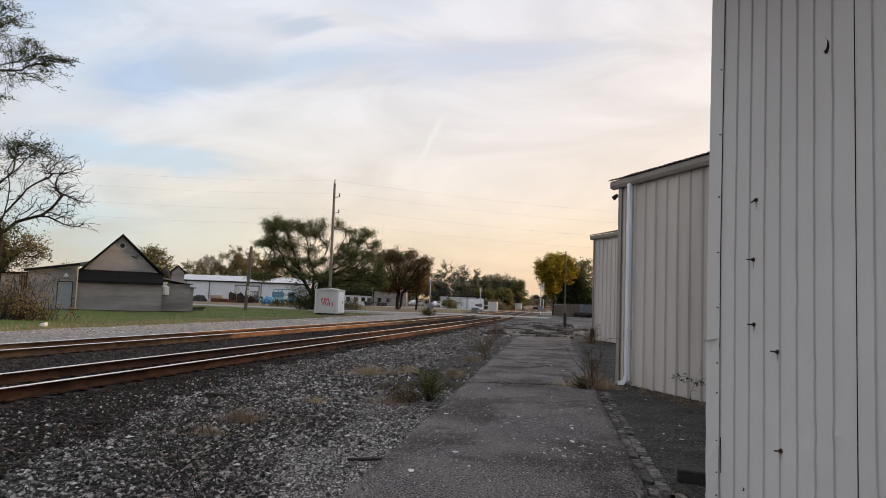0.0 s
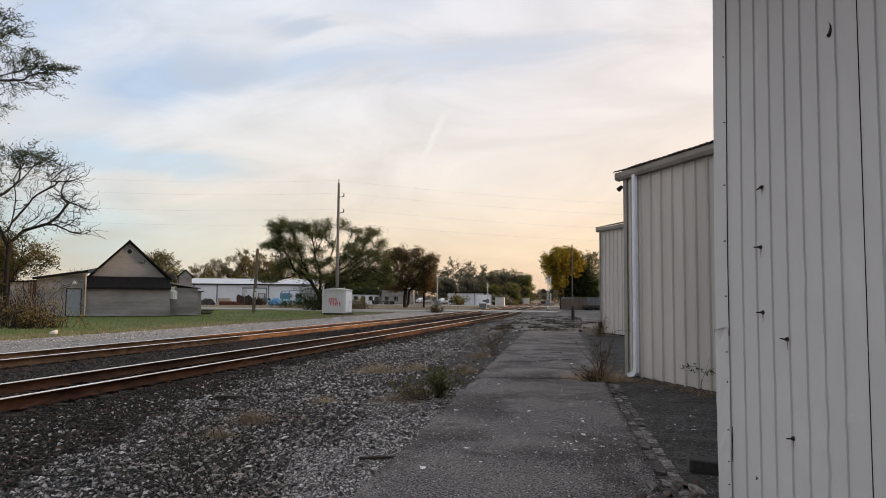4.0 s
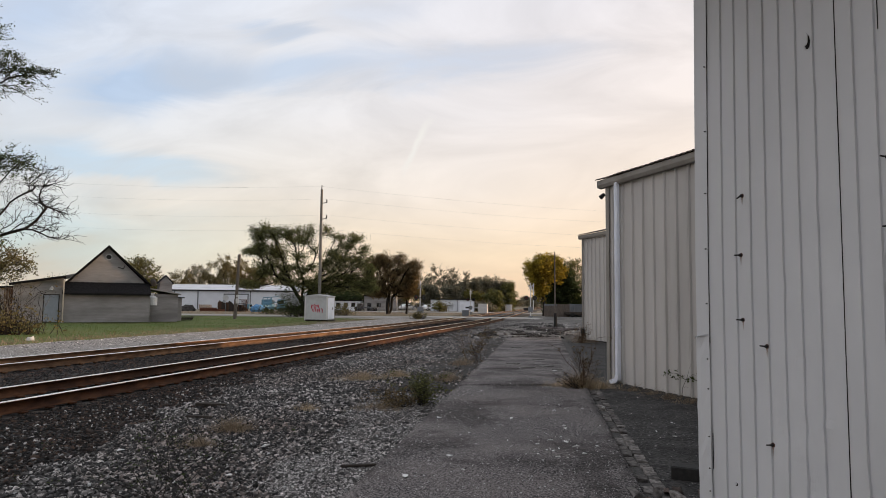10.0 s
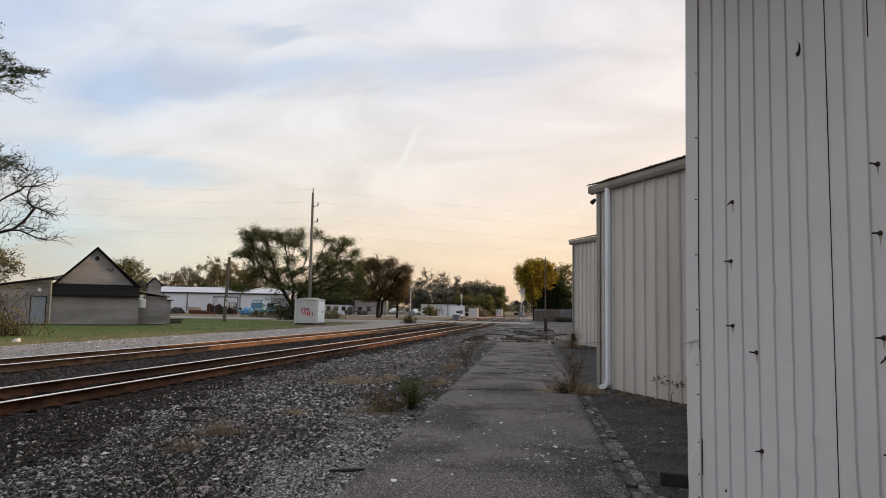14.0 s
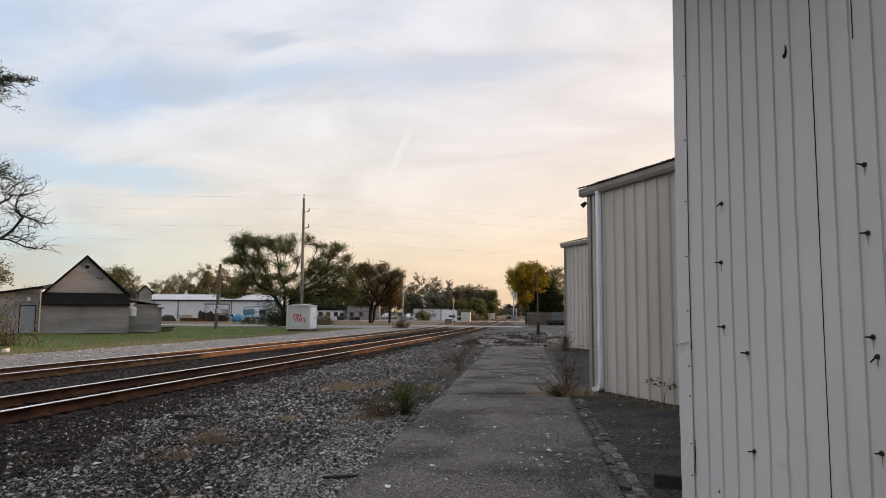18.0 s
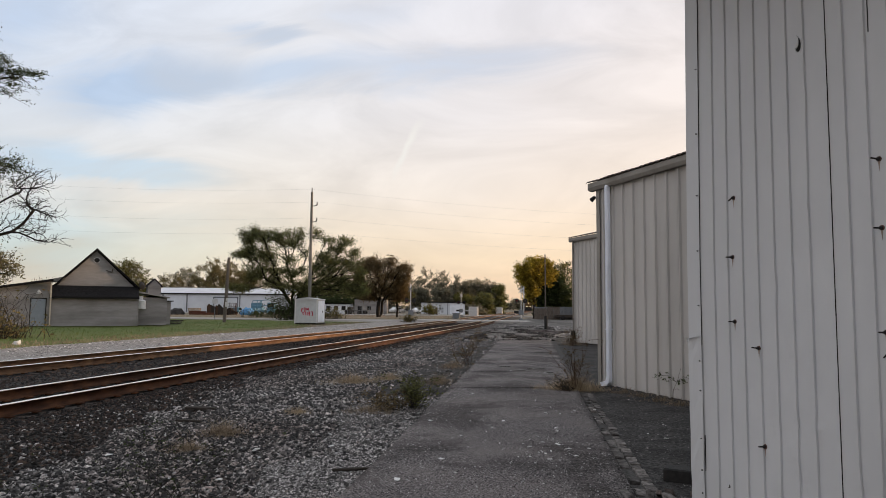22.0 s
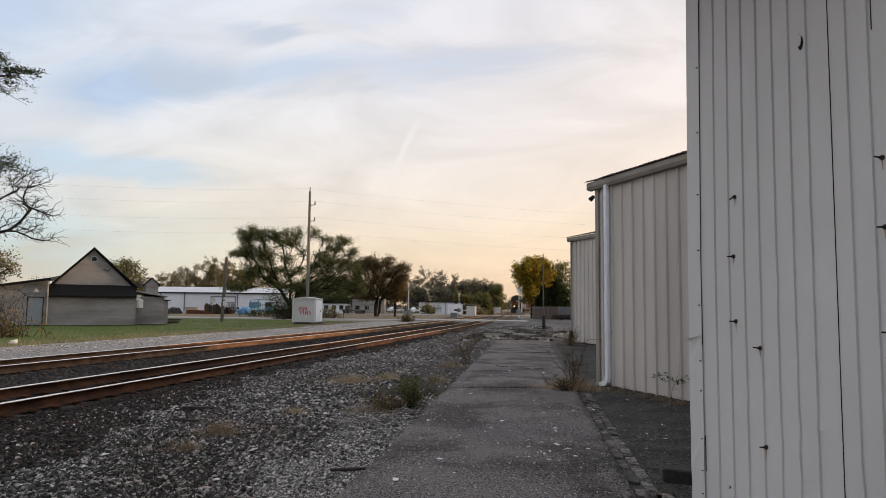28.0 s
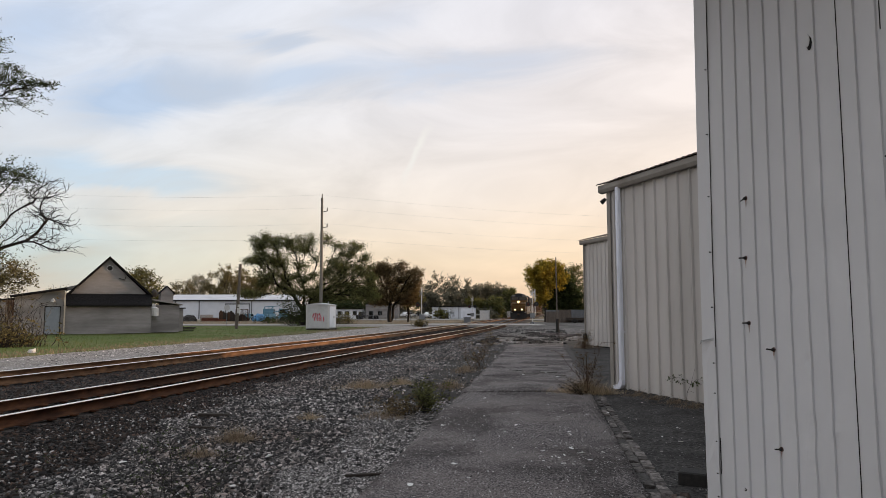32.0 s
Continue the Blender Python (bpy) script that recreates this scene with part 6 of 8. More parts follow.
    part("rail", box(0, 0.03, 0.1, 10.8, 0.1, 1.8), M["steel"], fe)
    dk = thing("truck_trailer", pose(3.2, 96.6, -0.2, 0, 0, 4), "dark low trailer parked by the fence", "trailer")
    part("deck", box(0, 0, 0.35, 7, 2.0, 0.75, 0.05), M["wood"], dk)
    for x in (1.0, 5.5):
        part("wheel", rod(bmesh.new(), (x, -0.02, 0.32), (x, 0.22, 0.32), 0.32, 0.32, 14), M["tyre"], dk)


def car(base, turn, paint, label, L=4.6, H=1.42, name="car"):
    c = thing(name, pose(*base, 0, 0, turn), label, "car", "parked cars")
    b = bmesh.new()
    prism(b, [(-L / 2, 0.35), (L / 2, 0.35), (L / 2, 0.72), (L * 0.42, 0.84), (L * 0.20, 0.90), (L * 0.06, H), (-L * 0.26, H), (-L * 0.40, 0.95), (-L / 2, 0.90)], "y", -0.85, 0.85)
    bmesh.ops.bevel(b, geom=b.edges[:], offset=0.05, segments=1, affect="EDGES")
    part("body", b, paint, c)
    for y in (-0.852, 0.842):
        g = bmesh.new()
        prism(g, [(L * 0.16, 0.92), (L * 0.045, H - 0.08), (-L * 0.24, H - 0.08), (-L * 0.35, 0.95)], "y", y, y + 0.012)
        part("window", g, M["glass"], c)
    for x in (-L * 0.31, L * 0.31):
        for y in (-0.86, 0.66):
            w = part("wheel", rod(bmesh.new(), (x, y, 0.32), (x, y + 0.20, 0.32), 0.32, 0.32, 16), M["tyre"], c)
            part("rim", rod(bmesh.new(), (x, y - 0.005, 0.32), (x, y + 0.205, 0.32), 0.19, 0.19, 12), M["pale"], w)
    for y in (-0.6, 0.6):
        part("headlight", box(L / 2 - 0.03, y - 0.16, 0.62, L / 2 + 0.012, y + 0.16, 0.74, 0.01), M["pale"], c)
    return c


def truck(base, turn, paint, label, scale=1.0):
    t = thing("truck", pose(*base, 0, 0, turn), label, "truck", "parked trucks")
    k = scale
    b = bmesh.new()
    prism(b, [(1.2 * k, 0.5), (3.2 * k, 0.5), (3.2 * k, 1.3 * k), (2.6 * k, 1.45 * k), (2.2 * k, 2.3 * k), (1.2 * k, 2.3 * k)], "y", -1.0, 1.0)
    bmesh.ops.bevel(b, geom=b.edges[:], offset=0.06, segments=1, affect="EDGES")
    part("cab", b, paint, t)
    part("bed", box(-3.0 * k, -1.05, 0.75, 1.1 * k, 1.05, 1.25 * k, 0.04), paint, t)
    for y in (-1.004, 0.992):
        part("window", prism(bmesh.new(), [(1.35 * k, 1.45 * k), (2.45 * k, 1.45 * k), (2.15 * k, 2.15 * k), (1.35 * k, 2.15 * k)], "y", y, y + 0.012), M["glass"], t)
    for x in (-2.0 * k, -0.9 * k, 2.4 * k):
        for y in (-1.02, 0.78):
            part("wheel", rod(bmesh.new(), (x, y, 0.45), (x, y + 0.24, 0.45), 0.45, 0.45, 14), M["tyre"], t)


def build_vehicles():
    car(at(-62 / 1207, 176, -0.24), 48, M["car_white"], "white saloon car parked by the road", L=4.3)
    car(at(-22 / 1207, 166, -0.24), 52, M["car_white"], "white car parked beside the painted shed", L=4.8)
    car(at(-42 / 1207, 184, -0.24), 130, M["car_dark"], "dark car parked between the white ones")
    car(at(1 / 1207, 147), 96, M["car_dark"], "dark car before the painted shed", L=4.0, H=1.3)
    bk = thing("boom_rig", pose(*at(-296 / 1207, 121.5), 0, 0, 8.3), "teal-painted crane rig with a frame of pipes", "crane rig")
    part("chassis", box(-2.0, -0.9, 0.55, 2.0, 0.9, 0.95, 0.04), M["teal"], bk)
    part("cab", box(0.7, -0.85, 0.96, 2.0, 0.85, 2.3, 0.08), M["teal"], bk)
    part("cab_window", box(0.85, -0.875, 1.5, 1.85, -0.855, 2.1), M["glass"], bk)
    for x0, z0, x1, z1 in ((-1.9, 1.0, -1.9, 2.6), (-0.4, 1.0, -0.4, 2.7), (-1.9, 2.6, 0.9, 2.8), (-1.9, 1.0, -0.4, 2.6), (-1.9, 1.7, 0.7, 1.8), (-1.1, 1.0, -1.1, 2.6)):
        part("boom_pipe", rod(bmesh.new(), (x0, -0.6, z0), (x1, -0.6, z1), 0.07, 0.07, 8), M["teal"], bk)
    for x in (-1.3, 1.3):
        part("wheel", rod(bmesh.new(), (x, -0.95, 0.42), (x, -0.68, 0.42), 0.42, 0.42, 14), M["tyre"], bk)
    truck((-51.0, 121.0, GROUND_Z), 96, M["teal"], "teal flatbed truck parked by the warehouse")
    truck((-56.2, 123.0, GROUND_Z), 60, M["teal"], "second teal truck beside the warehouse", 0.6)
    truck((-45.6, 124.0, GROUND_Z), 6, M["car_white"], "white pickup parked beyond the tree", 0.9)
    truck(at(-133 / 1207, 140), 180, M["car_dark"], "dark truck by the low building", 0.75)
    j = thing("scrap_pile", pose(*at(-384 / 1207, 120), 0, 0, 8.3), "dark rusty steel plates standing on edge", "scrap metal")
    rng = np.random.default_rng(17)
    for i in range(6):
        x, hgt = -1.2 + 0.4 * i, 1.3 + 0.6 * rng.random()
        part("plate", prism(bmesh.new(), [(x, 0.0), (x + 0.62, 0.0), (x + 0.66, hgt - 0.3 * rng.random()), (x + 0.30, hgt + 0.25), (x - 0.05, hgt - 0.2)], "y", 0.1 * i, 0.1 * i + 0.05), M["wood"] if i % 3 else M["rust"], j)
    part("base_beam", box(-1.8, -0.2, -0.05, 1.9, 0.8, 0.12), M["rust"], j)
    dr = thing("scrap_cage", pose(*at(-356 / 1207, 121), 0, 0, 8.3), "rust-brown round bar cage half filled with scrap", "scrap metal")
    for i in range(16):
        a = 2 * math.pi * i / 16
        part("bar", rod(bmesh.new(), (1.15 * math.cos(a), 1.15 * math.sin(a), 0.0), (1.05 * math.cos(a), 1.05 * math.sin(a), 2.2), 0.045, 0.04, 6), M["rust"], dr)
    for z in (0.15, 0.8, 1.5, 2.15):
        part("hoop", rod(bmesh.new(), (0, 0, z), (0, 0, z + 0.07), 1.16 - 0.045 * z, 1.16 - 0.045 * z, 20), M["rust" if z > 1.6 else "wood"], dr)
    part("scrap", rod(bmesh.new(), (0, 0, 0.0), (0.1, 0, 1.3), 1.0, 0.45, 9), M["wood"], dr, "heap of dark scrap")
    tp = bmesh.new()
    bmesh.ops.create_icosphere(tp, subdivisions=3, radius=1.0)
    for v in tp.verts:
        k = 1 + 0.3 * noise.noise(v.co * 2.1)
        v.co = Vector((v.co.x * 1.15 * k, v.co.y * 0.9 * k, max(-0.6, v.co.z * 0.8 * k) + 0.6))
    tp = part("tarpaulin_heap", tp, M["tarp"])
    tp.location = at(-326 / 1207, 119)
    tagged(tp, "heap under a crumpled bright blue tarpaulin", "tarpaulin")
    pk = thing("pallet_stack", pose(*at(-418 / 1207, 122), 0, 0, 8.3), "stack of pale wooden pallets before the warehouse", "pallets")
    for i in range(8):
        z = 0.16 * i
        for y in (-0.5, 0.0, 0.42):
            part("bearer", box(-1.0, y, z, 1.0, y + 0.1, z + 0.09), M["pallet"], pk)
        for k in range(5):
            part("slat", box(-1.0 + 0.45 * k, -0.5, z + 0.091, -0.80 + 0.45 * k, 0.52, z + 0.125), M["pallet"], pk)
    for i in range(7):
        bt = thing("steel_beam", pose(*(at((-412 + 7 * (i % 3)) / 1207, 119.4 + 0.35 * (i // 3), GROUND_Z + 0.02 + 0.24 * (i // 3))), 0, 0, 8.3 + 2.0 * (i % 3 - 1)), "rust-red steel beam lying in the yard", "steel beam", "beams in the yard")
        bm = bmesh.new()
        prism(bm, [(-0.12, 0), (0.12, 0), (0.12, 0.04), (0.02, 0.04), (0.02, 0.2), (0.12, 0.2), (0.12, 0.24), (-0.12, 0.24), (-0.12, 0.2), (-0.02, 0.2), (-0.02, 0.04), (-0.12, 0.04)], "x", -1.5, 1.5)
        part("beam", bm, M["red_rust"], bt)
    b = bmesh.new()
    bmesh.ops.create_icosphere(b, subdivisions=3, radius=1.0)
    for v in b.verts:
        k = 1 + 0.25 * noise.noise(v.co * 1.7)
        v.co = Vector((v.co.x * 1.5 * k, v.co.y * 1.2 * k, max(-0.05, v.co.z * 1.1 * k)))
    mo = part("earth_pile", b, M["dirt"])
    mo.location = at(-449 / 1207, 119, -0.25)
    tagged(mo, "dark heap of earth by the warehouse", "earth heap")


def build_mesh_fence():
    """Chain-link fence along the far road: posts, rails and crossed wires."""
    f = thing("wire_fence", Matrix.Identity(4), "sagging grey chain-link fence beyond the dry field", "fence")
    pts = [at(p / 1207, 126.0) for p in range(-150, -20, 13)]
    for p in pts:
        part("post", rod(bmesh.new(), (p.x, p.y, GROUND_Z - 0.1), (p.x, p.y, GROUND_Z + 1.9), 0.035, 0.035, 6), M["steel"], f)
    lines = []
    for a, b in zip(pts, pts[1:]):
        part("rail", rod(bmesh.new(), (a.x, a.y, GROUND_Z + 1.86), (b.x, b.y, GROUND_Z + 1.86), 0.02, 0.02, 6), M["steel"], f)
        for i in range(10):
            for z0, z1 in ((0.05, 1.84), (1.84, 0.05)):
                q0, q1 = a.lerp(b, i / 10), a.lerp(b, min(1, (i + 5) / 10))
                lines.append([(q0.x, q0.y, GROUND_Z + z0, 0.004), (q1.x, q1.y, GROUND_Z + z1, 0.004)])
    raw("mesh", *tubes(lines, 3), M["steel"], f)["kind"] = "stuff"


build_mesh_fence()
build_warehouse()
build_cabinet()
build_poles()
build_crossing()
build_vehicles()


# ---- trees and plants ----
def lobes(k, *rows):
    """Crown lobes from (across, up, half width, half height), in units of k metres; as deep as they are wide."""
    out = []
    for i, (x, z, rx, rz) in enumerate(rows):
        d = 0.35 * rx * k * (1 if i % 2 else -1)
        v = RIGHT * (x * k) + AWAY * d
        out.append((v.x, v.y, z * k, rx * k, rx * k * 0.85, rz * k))
    return out


def build_trees():
    tree(at(-0.205, 84.5), lobes(0.0704, (-63, 152, 24, 15), (-32, 146, 29, 15), (-83, 143, 13, 12), (-99, 115, 13, 7), (-76, 120, 20, 13), (-49, 116, 22, 17), (-65, 89, 20, 14), (-38, 86, 22, 17), (-75, 73, 13, 8), (-44, 66, 17, 9), (-2, 137, 16, 8), (-5, 108, 13, 10), (-1, 83, 12, 10),
                                 (8, 154, 11, 10), (38, 157, 8, 11), (59, 144, 14, 6), (93, 140, 15, 9), (76, 127, 13, 7), (110, 122, 12, 7), (53, 110, 16, 15), (76, 103, 20, 16), (103, 97, 20, 16), (117, 77, 13, 16), (83, 73, 23, 16), (60, 83, 17, 16), (40, 95, 12, 11), (104, 57, 23, 12), (70, 57, 17, 12), (120, 53, 12, 10), (-105, 58, 19, 6), (-83, 54, 13, 6), (19, 120, 7, 11), (46, 62, 14, 12), (30, 76, 9, 8), (22, 58, 15, 11), (34, 44, 14, 10), (4, 60, 13, 10), (12, 88, 10, 10), (-16, 64, 12, 8)),
         0.34, 2.4, 2000, 32, 0.095, 0.34, 21, M["leaf_green"], "broad dark green tree with several spreading limbs", bark="bark_dark", alpha=0.30, stems=4)
    tree(at(-0.079, 109), lobes(0.090, (-5, 94, 17, 14), (18, 101, 12, 9), (1, 71, 20, 16), (25, 77, 15, 14), (45, 88, 12, 11), (38, 61, 13, 15), (48, 71, 8, 15), (15, 47, 22, 11), (-12, 46, 13, 11), (32, 39, 16, 8), (42, 49, 10, 9), (-32, 87, 15, 12), (-35, 60, 17, 15), (-25, 39, 13, 8), (-18, 100, 13, 8)),
         0.34, 2.6, 1000, 34, 0.115, 0.40, 22, M["leaf_brown"], "rounded tree with russet-brown autumn leaves", bark="bark_dark", stems=2)
    tree(at(-0.052, 112), lobes(0.0911, (14, 42, 12, 18), (2, 50, 14, 16)), 0.2, 2.0, 110, 60, 0.13, 0.36, 23, M["leaf_olive"], "small tree with hanging yellow-brown leaves")
    tree(at(0.147, 103), lobes(0.0853, (-2, 98, 20, 13), (13, 103, 16, 10), (-17, 84, 15, 11), (4, 78, 21, 15), (-10, 63, 14, 11), (13, 88, 20, 13), (-3, 49, 10, 8), (21, 74, 15, 13), (-18, 74, 14, 8), (28, 90, 13, 11), (-22, 90, 8, 6), (-6, 40, 8, 7)),
         0.22, 2.4, 560, 44, 0.15, 0.32, 24, M["leaf_yellow"], "tree with yellow-green autumn leaves", lean=(0.1, 0))
    tree(at(0.158, 106), lobes(0.0878, (6, 60, 14, 18), (14, 76, 11, 14), (24, 76, 13, 16), (1, 33, 11, 18), (10, 29, 15, 18), (18, 59, 13, 17), (22, 34, 18, 22), (36, 24, 18, 20), (44, 40, 18, 22), (2, 16, 9, 12), (26, 48, 14, 16)),
         0.25, 1.2, 620, 60, 0.15, 0.40, 25, M["leaf_dark"], "dense dark evergreen thicket beside the fence", category="thicket")
    tree(at(0.190, 114), lobes(0.0944, (-4, 82, 14, 18), (10, 90, 14, 16), (18, 66, 16, 18), (0, 60, 12, 12)),
         0.15, 3.4, 170, 40, 0.12, 0.30, 26, M["leaf_olive"], "slender tree with thin olive leaves above the fence", bare=0.4)
    tree(at(0.205, 111), lobes(0.092, (0, 40, 16, 26), (-14, 36, 12, 22)), 0.12, 1.0, 70, 5, 0.1, 0.4, 27, M["leaf_olive"], "grey leafless saplings behind the fence", bare=0.7)
    # unseen trees added behind the sheds, keeping low sun off house and hut
    for i in range(9):
        k = 0.088
        tree(Vector((27 + i * 10.5, 105 - 0.15 * i, -0.3)), lobes(k, (-40, 60, 40, 34), (36, 66, 44, 34), (0, 96, 34, 22), (0, 30, 60, 26), (-52, 26, 34, 24), (54, 28, 34, 24)), 0.25, 1.6, 130, 26, 0.42, 0.8, 130 + i, M["leaf_dark"], "unseen tree added behind the sheds to block the low sun", group="trees behind the sheds")
    # behind the house and the warehouse
    tree(at(-0.455, 92), lobes(0.0762, (-14, 78, 26, 20), (18, 76, 24, 20), (4, 50, 36, 20), (36, 56, 18, 22), (46, 38, 14, 18), (8, 92, 18, 10)), 0.3, 2.0, 380, 26, 0.13, 0.40, 28, M["leaf_olive"], "round olive-green tree behind the house")
    tree(at(-0.562, 118), lobes(0.0978, (0, 52, 20, 14), (-12, 44, 14, 12)), 0.16, 2.0, 90, 8, 0.14, 0.5, 29, M["leaf_brown"], "bare twiggy tree behind the house", bare=0.5)
    for x, d, top, w, m, sd, br in ((-0.383, 185, 58, 22, "leaf_tan", 31, 1.0), (-0.360, 192, 60, 18, "leaf_hazed", 32, 0.8), (-0.338, 180, 64, 24, "leaf_tan", 33, 0.5), (-0.312, 176, 78, 26, "leaf_tan", 34, 0.2),
                                    (-0.290, 182, 70, 24, "leaf_tan", 35, 0.2), (-0.268, 186, 60, 20, "leaf_tan", 36, 0.3)):
        k = d / 1207
        top *= 1.28
        tree(at(x, d), lobes(k, (-w * 0.3, top * 0.72, w * 0.7, top * 0.24), (w * 0.4, top * 0.66, w * 0.6, top * 0.24), (0, top * 0.45, w * 0.8, top * 0.22)), 0.25, top * k * 0.22, 170, 40, 0.19, 0.45, sd, M[m], "autumn tree behind the warehouse", bare=br * 0.5, group="trees behind the warehouse")
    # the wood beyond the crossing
    for x, d, top, w, m, sd, br in ((-0.028, 205, 56, 18, "leaf_hazed", 41, 0.7), (-0.012, 190, 64, 20, "leaf_hazed", 42, 0.7), (0.005, 186, 74, 22, "leaf_hazed", 43, 0.75), (0.020, 180, 62, 20, "leaf_hazed", 44, 0.45), (0.035, 190, 54, 20, "leaf_hazed", 45, 0.0),
                                    (0.052, 182, 54, 20, "leaf_hazed", 46, 0.0), (0.068, 178, 54, 18, "leaf_hazed", 47, 0.0), (0.084, 176, 52, 17, "leaf_hazed", 48, 0.0), (0.096, 174, 46, 12, "leaf_green", 49, 0.0), (0.044, 168, 34, 16, "leaf_olive", 50, 0.0),
                                    (0.076, 166, 34, 14, "leaf_green", 51, 0.0), (-0.10, 196, 52, 24, "leaf_hazed", 52, 0.1), (-0.13, 190, 52, 24, "leaf_olive", 53, 0.0), (-0.06, 188, 54, 22, "leaf_hazed", 54, 0.05), (0.015, 170, 40, 20, "leaf_hazed", 55, 0.0),
                                    (-0.02, 176, 42, 18, "leaf_hazed", 56, 0.0), (-0.16, 185, 44, 22, "leaf_olive", 57, 0.0), (-0.19, 190, 46, 22, "leaf_olive", 58, 0.0), (-0.22, 196, 46, 22, "leaf_hazed", 59, 0.0)):
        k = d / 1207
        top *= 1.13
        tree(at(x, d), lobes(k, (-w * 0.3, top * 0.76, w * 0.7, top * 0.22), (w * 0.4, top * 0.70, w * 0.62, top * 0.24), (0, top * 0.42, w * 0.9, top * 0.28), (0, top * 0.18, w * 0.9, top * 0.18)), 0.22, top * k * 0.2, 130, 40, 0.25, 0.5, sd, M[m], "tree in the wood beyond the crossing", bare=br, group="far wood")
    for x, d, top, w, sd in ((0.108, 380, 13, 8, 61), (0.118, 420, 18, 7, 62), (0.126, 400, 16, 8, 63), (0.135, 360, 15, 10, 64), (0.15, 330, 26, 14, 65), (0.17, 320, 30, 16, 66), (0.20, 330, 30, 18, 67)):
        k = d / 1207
        tree(at(x, d), lobes(k, (0, top * 0.7, w, top * 0.3), (0, top * 0.35, w, top * 0.3)), 0.2, top * k * 0.2, 50, 16, 0.5, 1.2, sd, M["leaf_hazed"], "hazy tree far along the railway", group="far wood")
    # olive tree and brush before the house
    tree(at(-0.669, 62, -0.2), lobes(0.0514, (-1, 123, 40, 22), (43, 106, 34, 18), (75, 90, 16, 12), (-20, 93, 36, 26), (27, 83, 36, 12), (-63, 118, 40, 40)),
         0.2, 2.2, 420, 24, 0.11, 0.34, 71, M["leaf_tan"], "yellowing young tree behind the house wing", bare=0.15)
    brush(at(-0.672, 41.0, -0.22), 2.2, 1.5, 70, 1100, 70, M["leaf_tan"], "tangled tan brush beside the house wing")
    tree(at(-0.70, 86), lobes(0.0713, (-34, 92, 42, 30), (16, 84, 30, 28), (-70, 64, 44, 40), (-6, 44, 40, 28), (26, 40, 22, 24)), 0.28, 2.0, 340, 50, 0.16, 0.45, 78, M["leaf_olive"], "olive-brown tree beyond the house", bare=0.1)
    brush(at(-0.640, 34.5, -0.22), 3.4, 1.25, 150, 1000, 72, M["leaf_tan"], "brown and olive brush at the lawn's edge")
    brush(at(-0.662, 37.0, -0.22), 3.4, 2.7, 90, 260, 82, M["leaf_brown"], "dark nearly leafless brush leaning before the house wing", wood="bark_dark")
    brush(at(-0.636, 36.0, -0.22), 2.4, 3.0, 16, 40, 73, M["leaf_tan"], "bare grey stems standing in the brush", wood="pale_pole")
    brush(at(-0.145, 92, -0.22), 2.4, 1.5, 60, 900, 74, M["leaf_olive"], "weedy bush in the dry field")
    for i, px in enumerate((-0.200, -0.178, -0.156, -0.134, -0.112)):
        brush(at(px, 160 + 3 * (i % 2), -0.3), 7.0, 4.6, 60, 1500, 150 + i, M["leaf_dark"], "dark undergrowth behind the low buildings", leaf=0.30)
    brush(at(-0.036, 76, -0.22), 1.1, 0.75, 40, 500, 75, M["leaf_tan"], "weeds at the foot of the crossing signal")
    brush(at(-0.252, 100, -0.25), 4.0, 1.1, 60, 800, 76, M["leaf_dark"], "dark low thicket under the broad tree")
    brush(at(-0.215, 98, -0.25), 4.0, 1.8, 60, 1000, 77, M["leaf_dark"], "dark brush behind the signal hut")
    brush(at(-0.212, 83.0, -0.3), 2.6, 3.4, 50, 1800, 81, M["leaf_dark"], "dark shrub round the foot of the broad tree", leaf=0.12)
    brush(at(-5 / 1207, 145, -0.3), 2.6, 2.4, 40, 700, 79, M["leaf_olive"], "round bush before the painted shed", leaf=0.2)
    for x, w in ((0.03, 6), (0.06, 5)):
        brush(at(x, 158, -0.28), w, 2.2, 40, 700, 80 + w, M["leaf_hazed"], "grey-green undergrowth beyond the far road", leaf=0.3)


def brush(base, width, height, stems, leafn, seed, m, label, leaf=0.09, wood="bark"):
    """A low bush: arching stems from the ground with leaves about their upper halves."""
    rng = np.random.default_rng(seed)
    ob = thing("bush", Matrix.Translation(base), label, "bush")
    lines, pts = [], []
    for _ in range(stems):
        a = RIGHT * rng.normal(0, width * 0.28) + AWAY * rng.normal(0, min(width * 0.2, 1.2))
        d = RIGHT * rng.normal(0, 0.35) + AWAY * rng.normal(0, 0.3)
        h = height * rng.uniform(0.4, 1.0)
        ln = curve_line(rng, (a.x, a.y, -0.05), (a.x + d.x * h, a.y + d.y * h, h), 0.022, 0.006, 6, 0.12)
        lines.append(ln)
        q = np.array(ln)[2:, :3]
        for _ in range(2):
            e = q[rng.integers(0, len(q))]
            lines.append(curve_line(rng, e, e + rng.normal(size=3) * h * 0.22, 0.010, 0.004, 4, 0.1))
        k = max(1, leafn // stems)
        pts.append(q[rng.integers(0, len(q), k)] + rng.normal(size=(k, 3)) * 0.12 * height)
    v, f = tubes(lines, 4)
    raw("brushwood", v, f, M[wood], ob)["kind"] = "stuff"
    p = np.concatenate(pts)
    p[:, 2] = np.abs(p[:, 2])
    v, f = leaves(rng, p, leaf)
    raw("foliage", v, f, m, ob)
    return ob


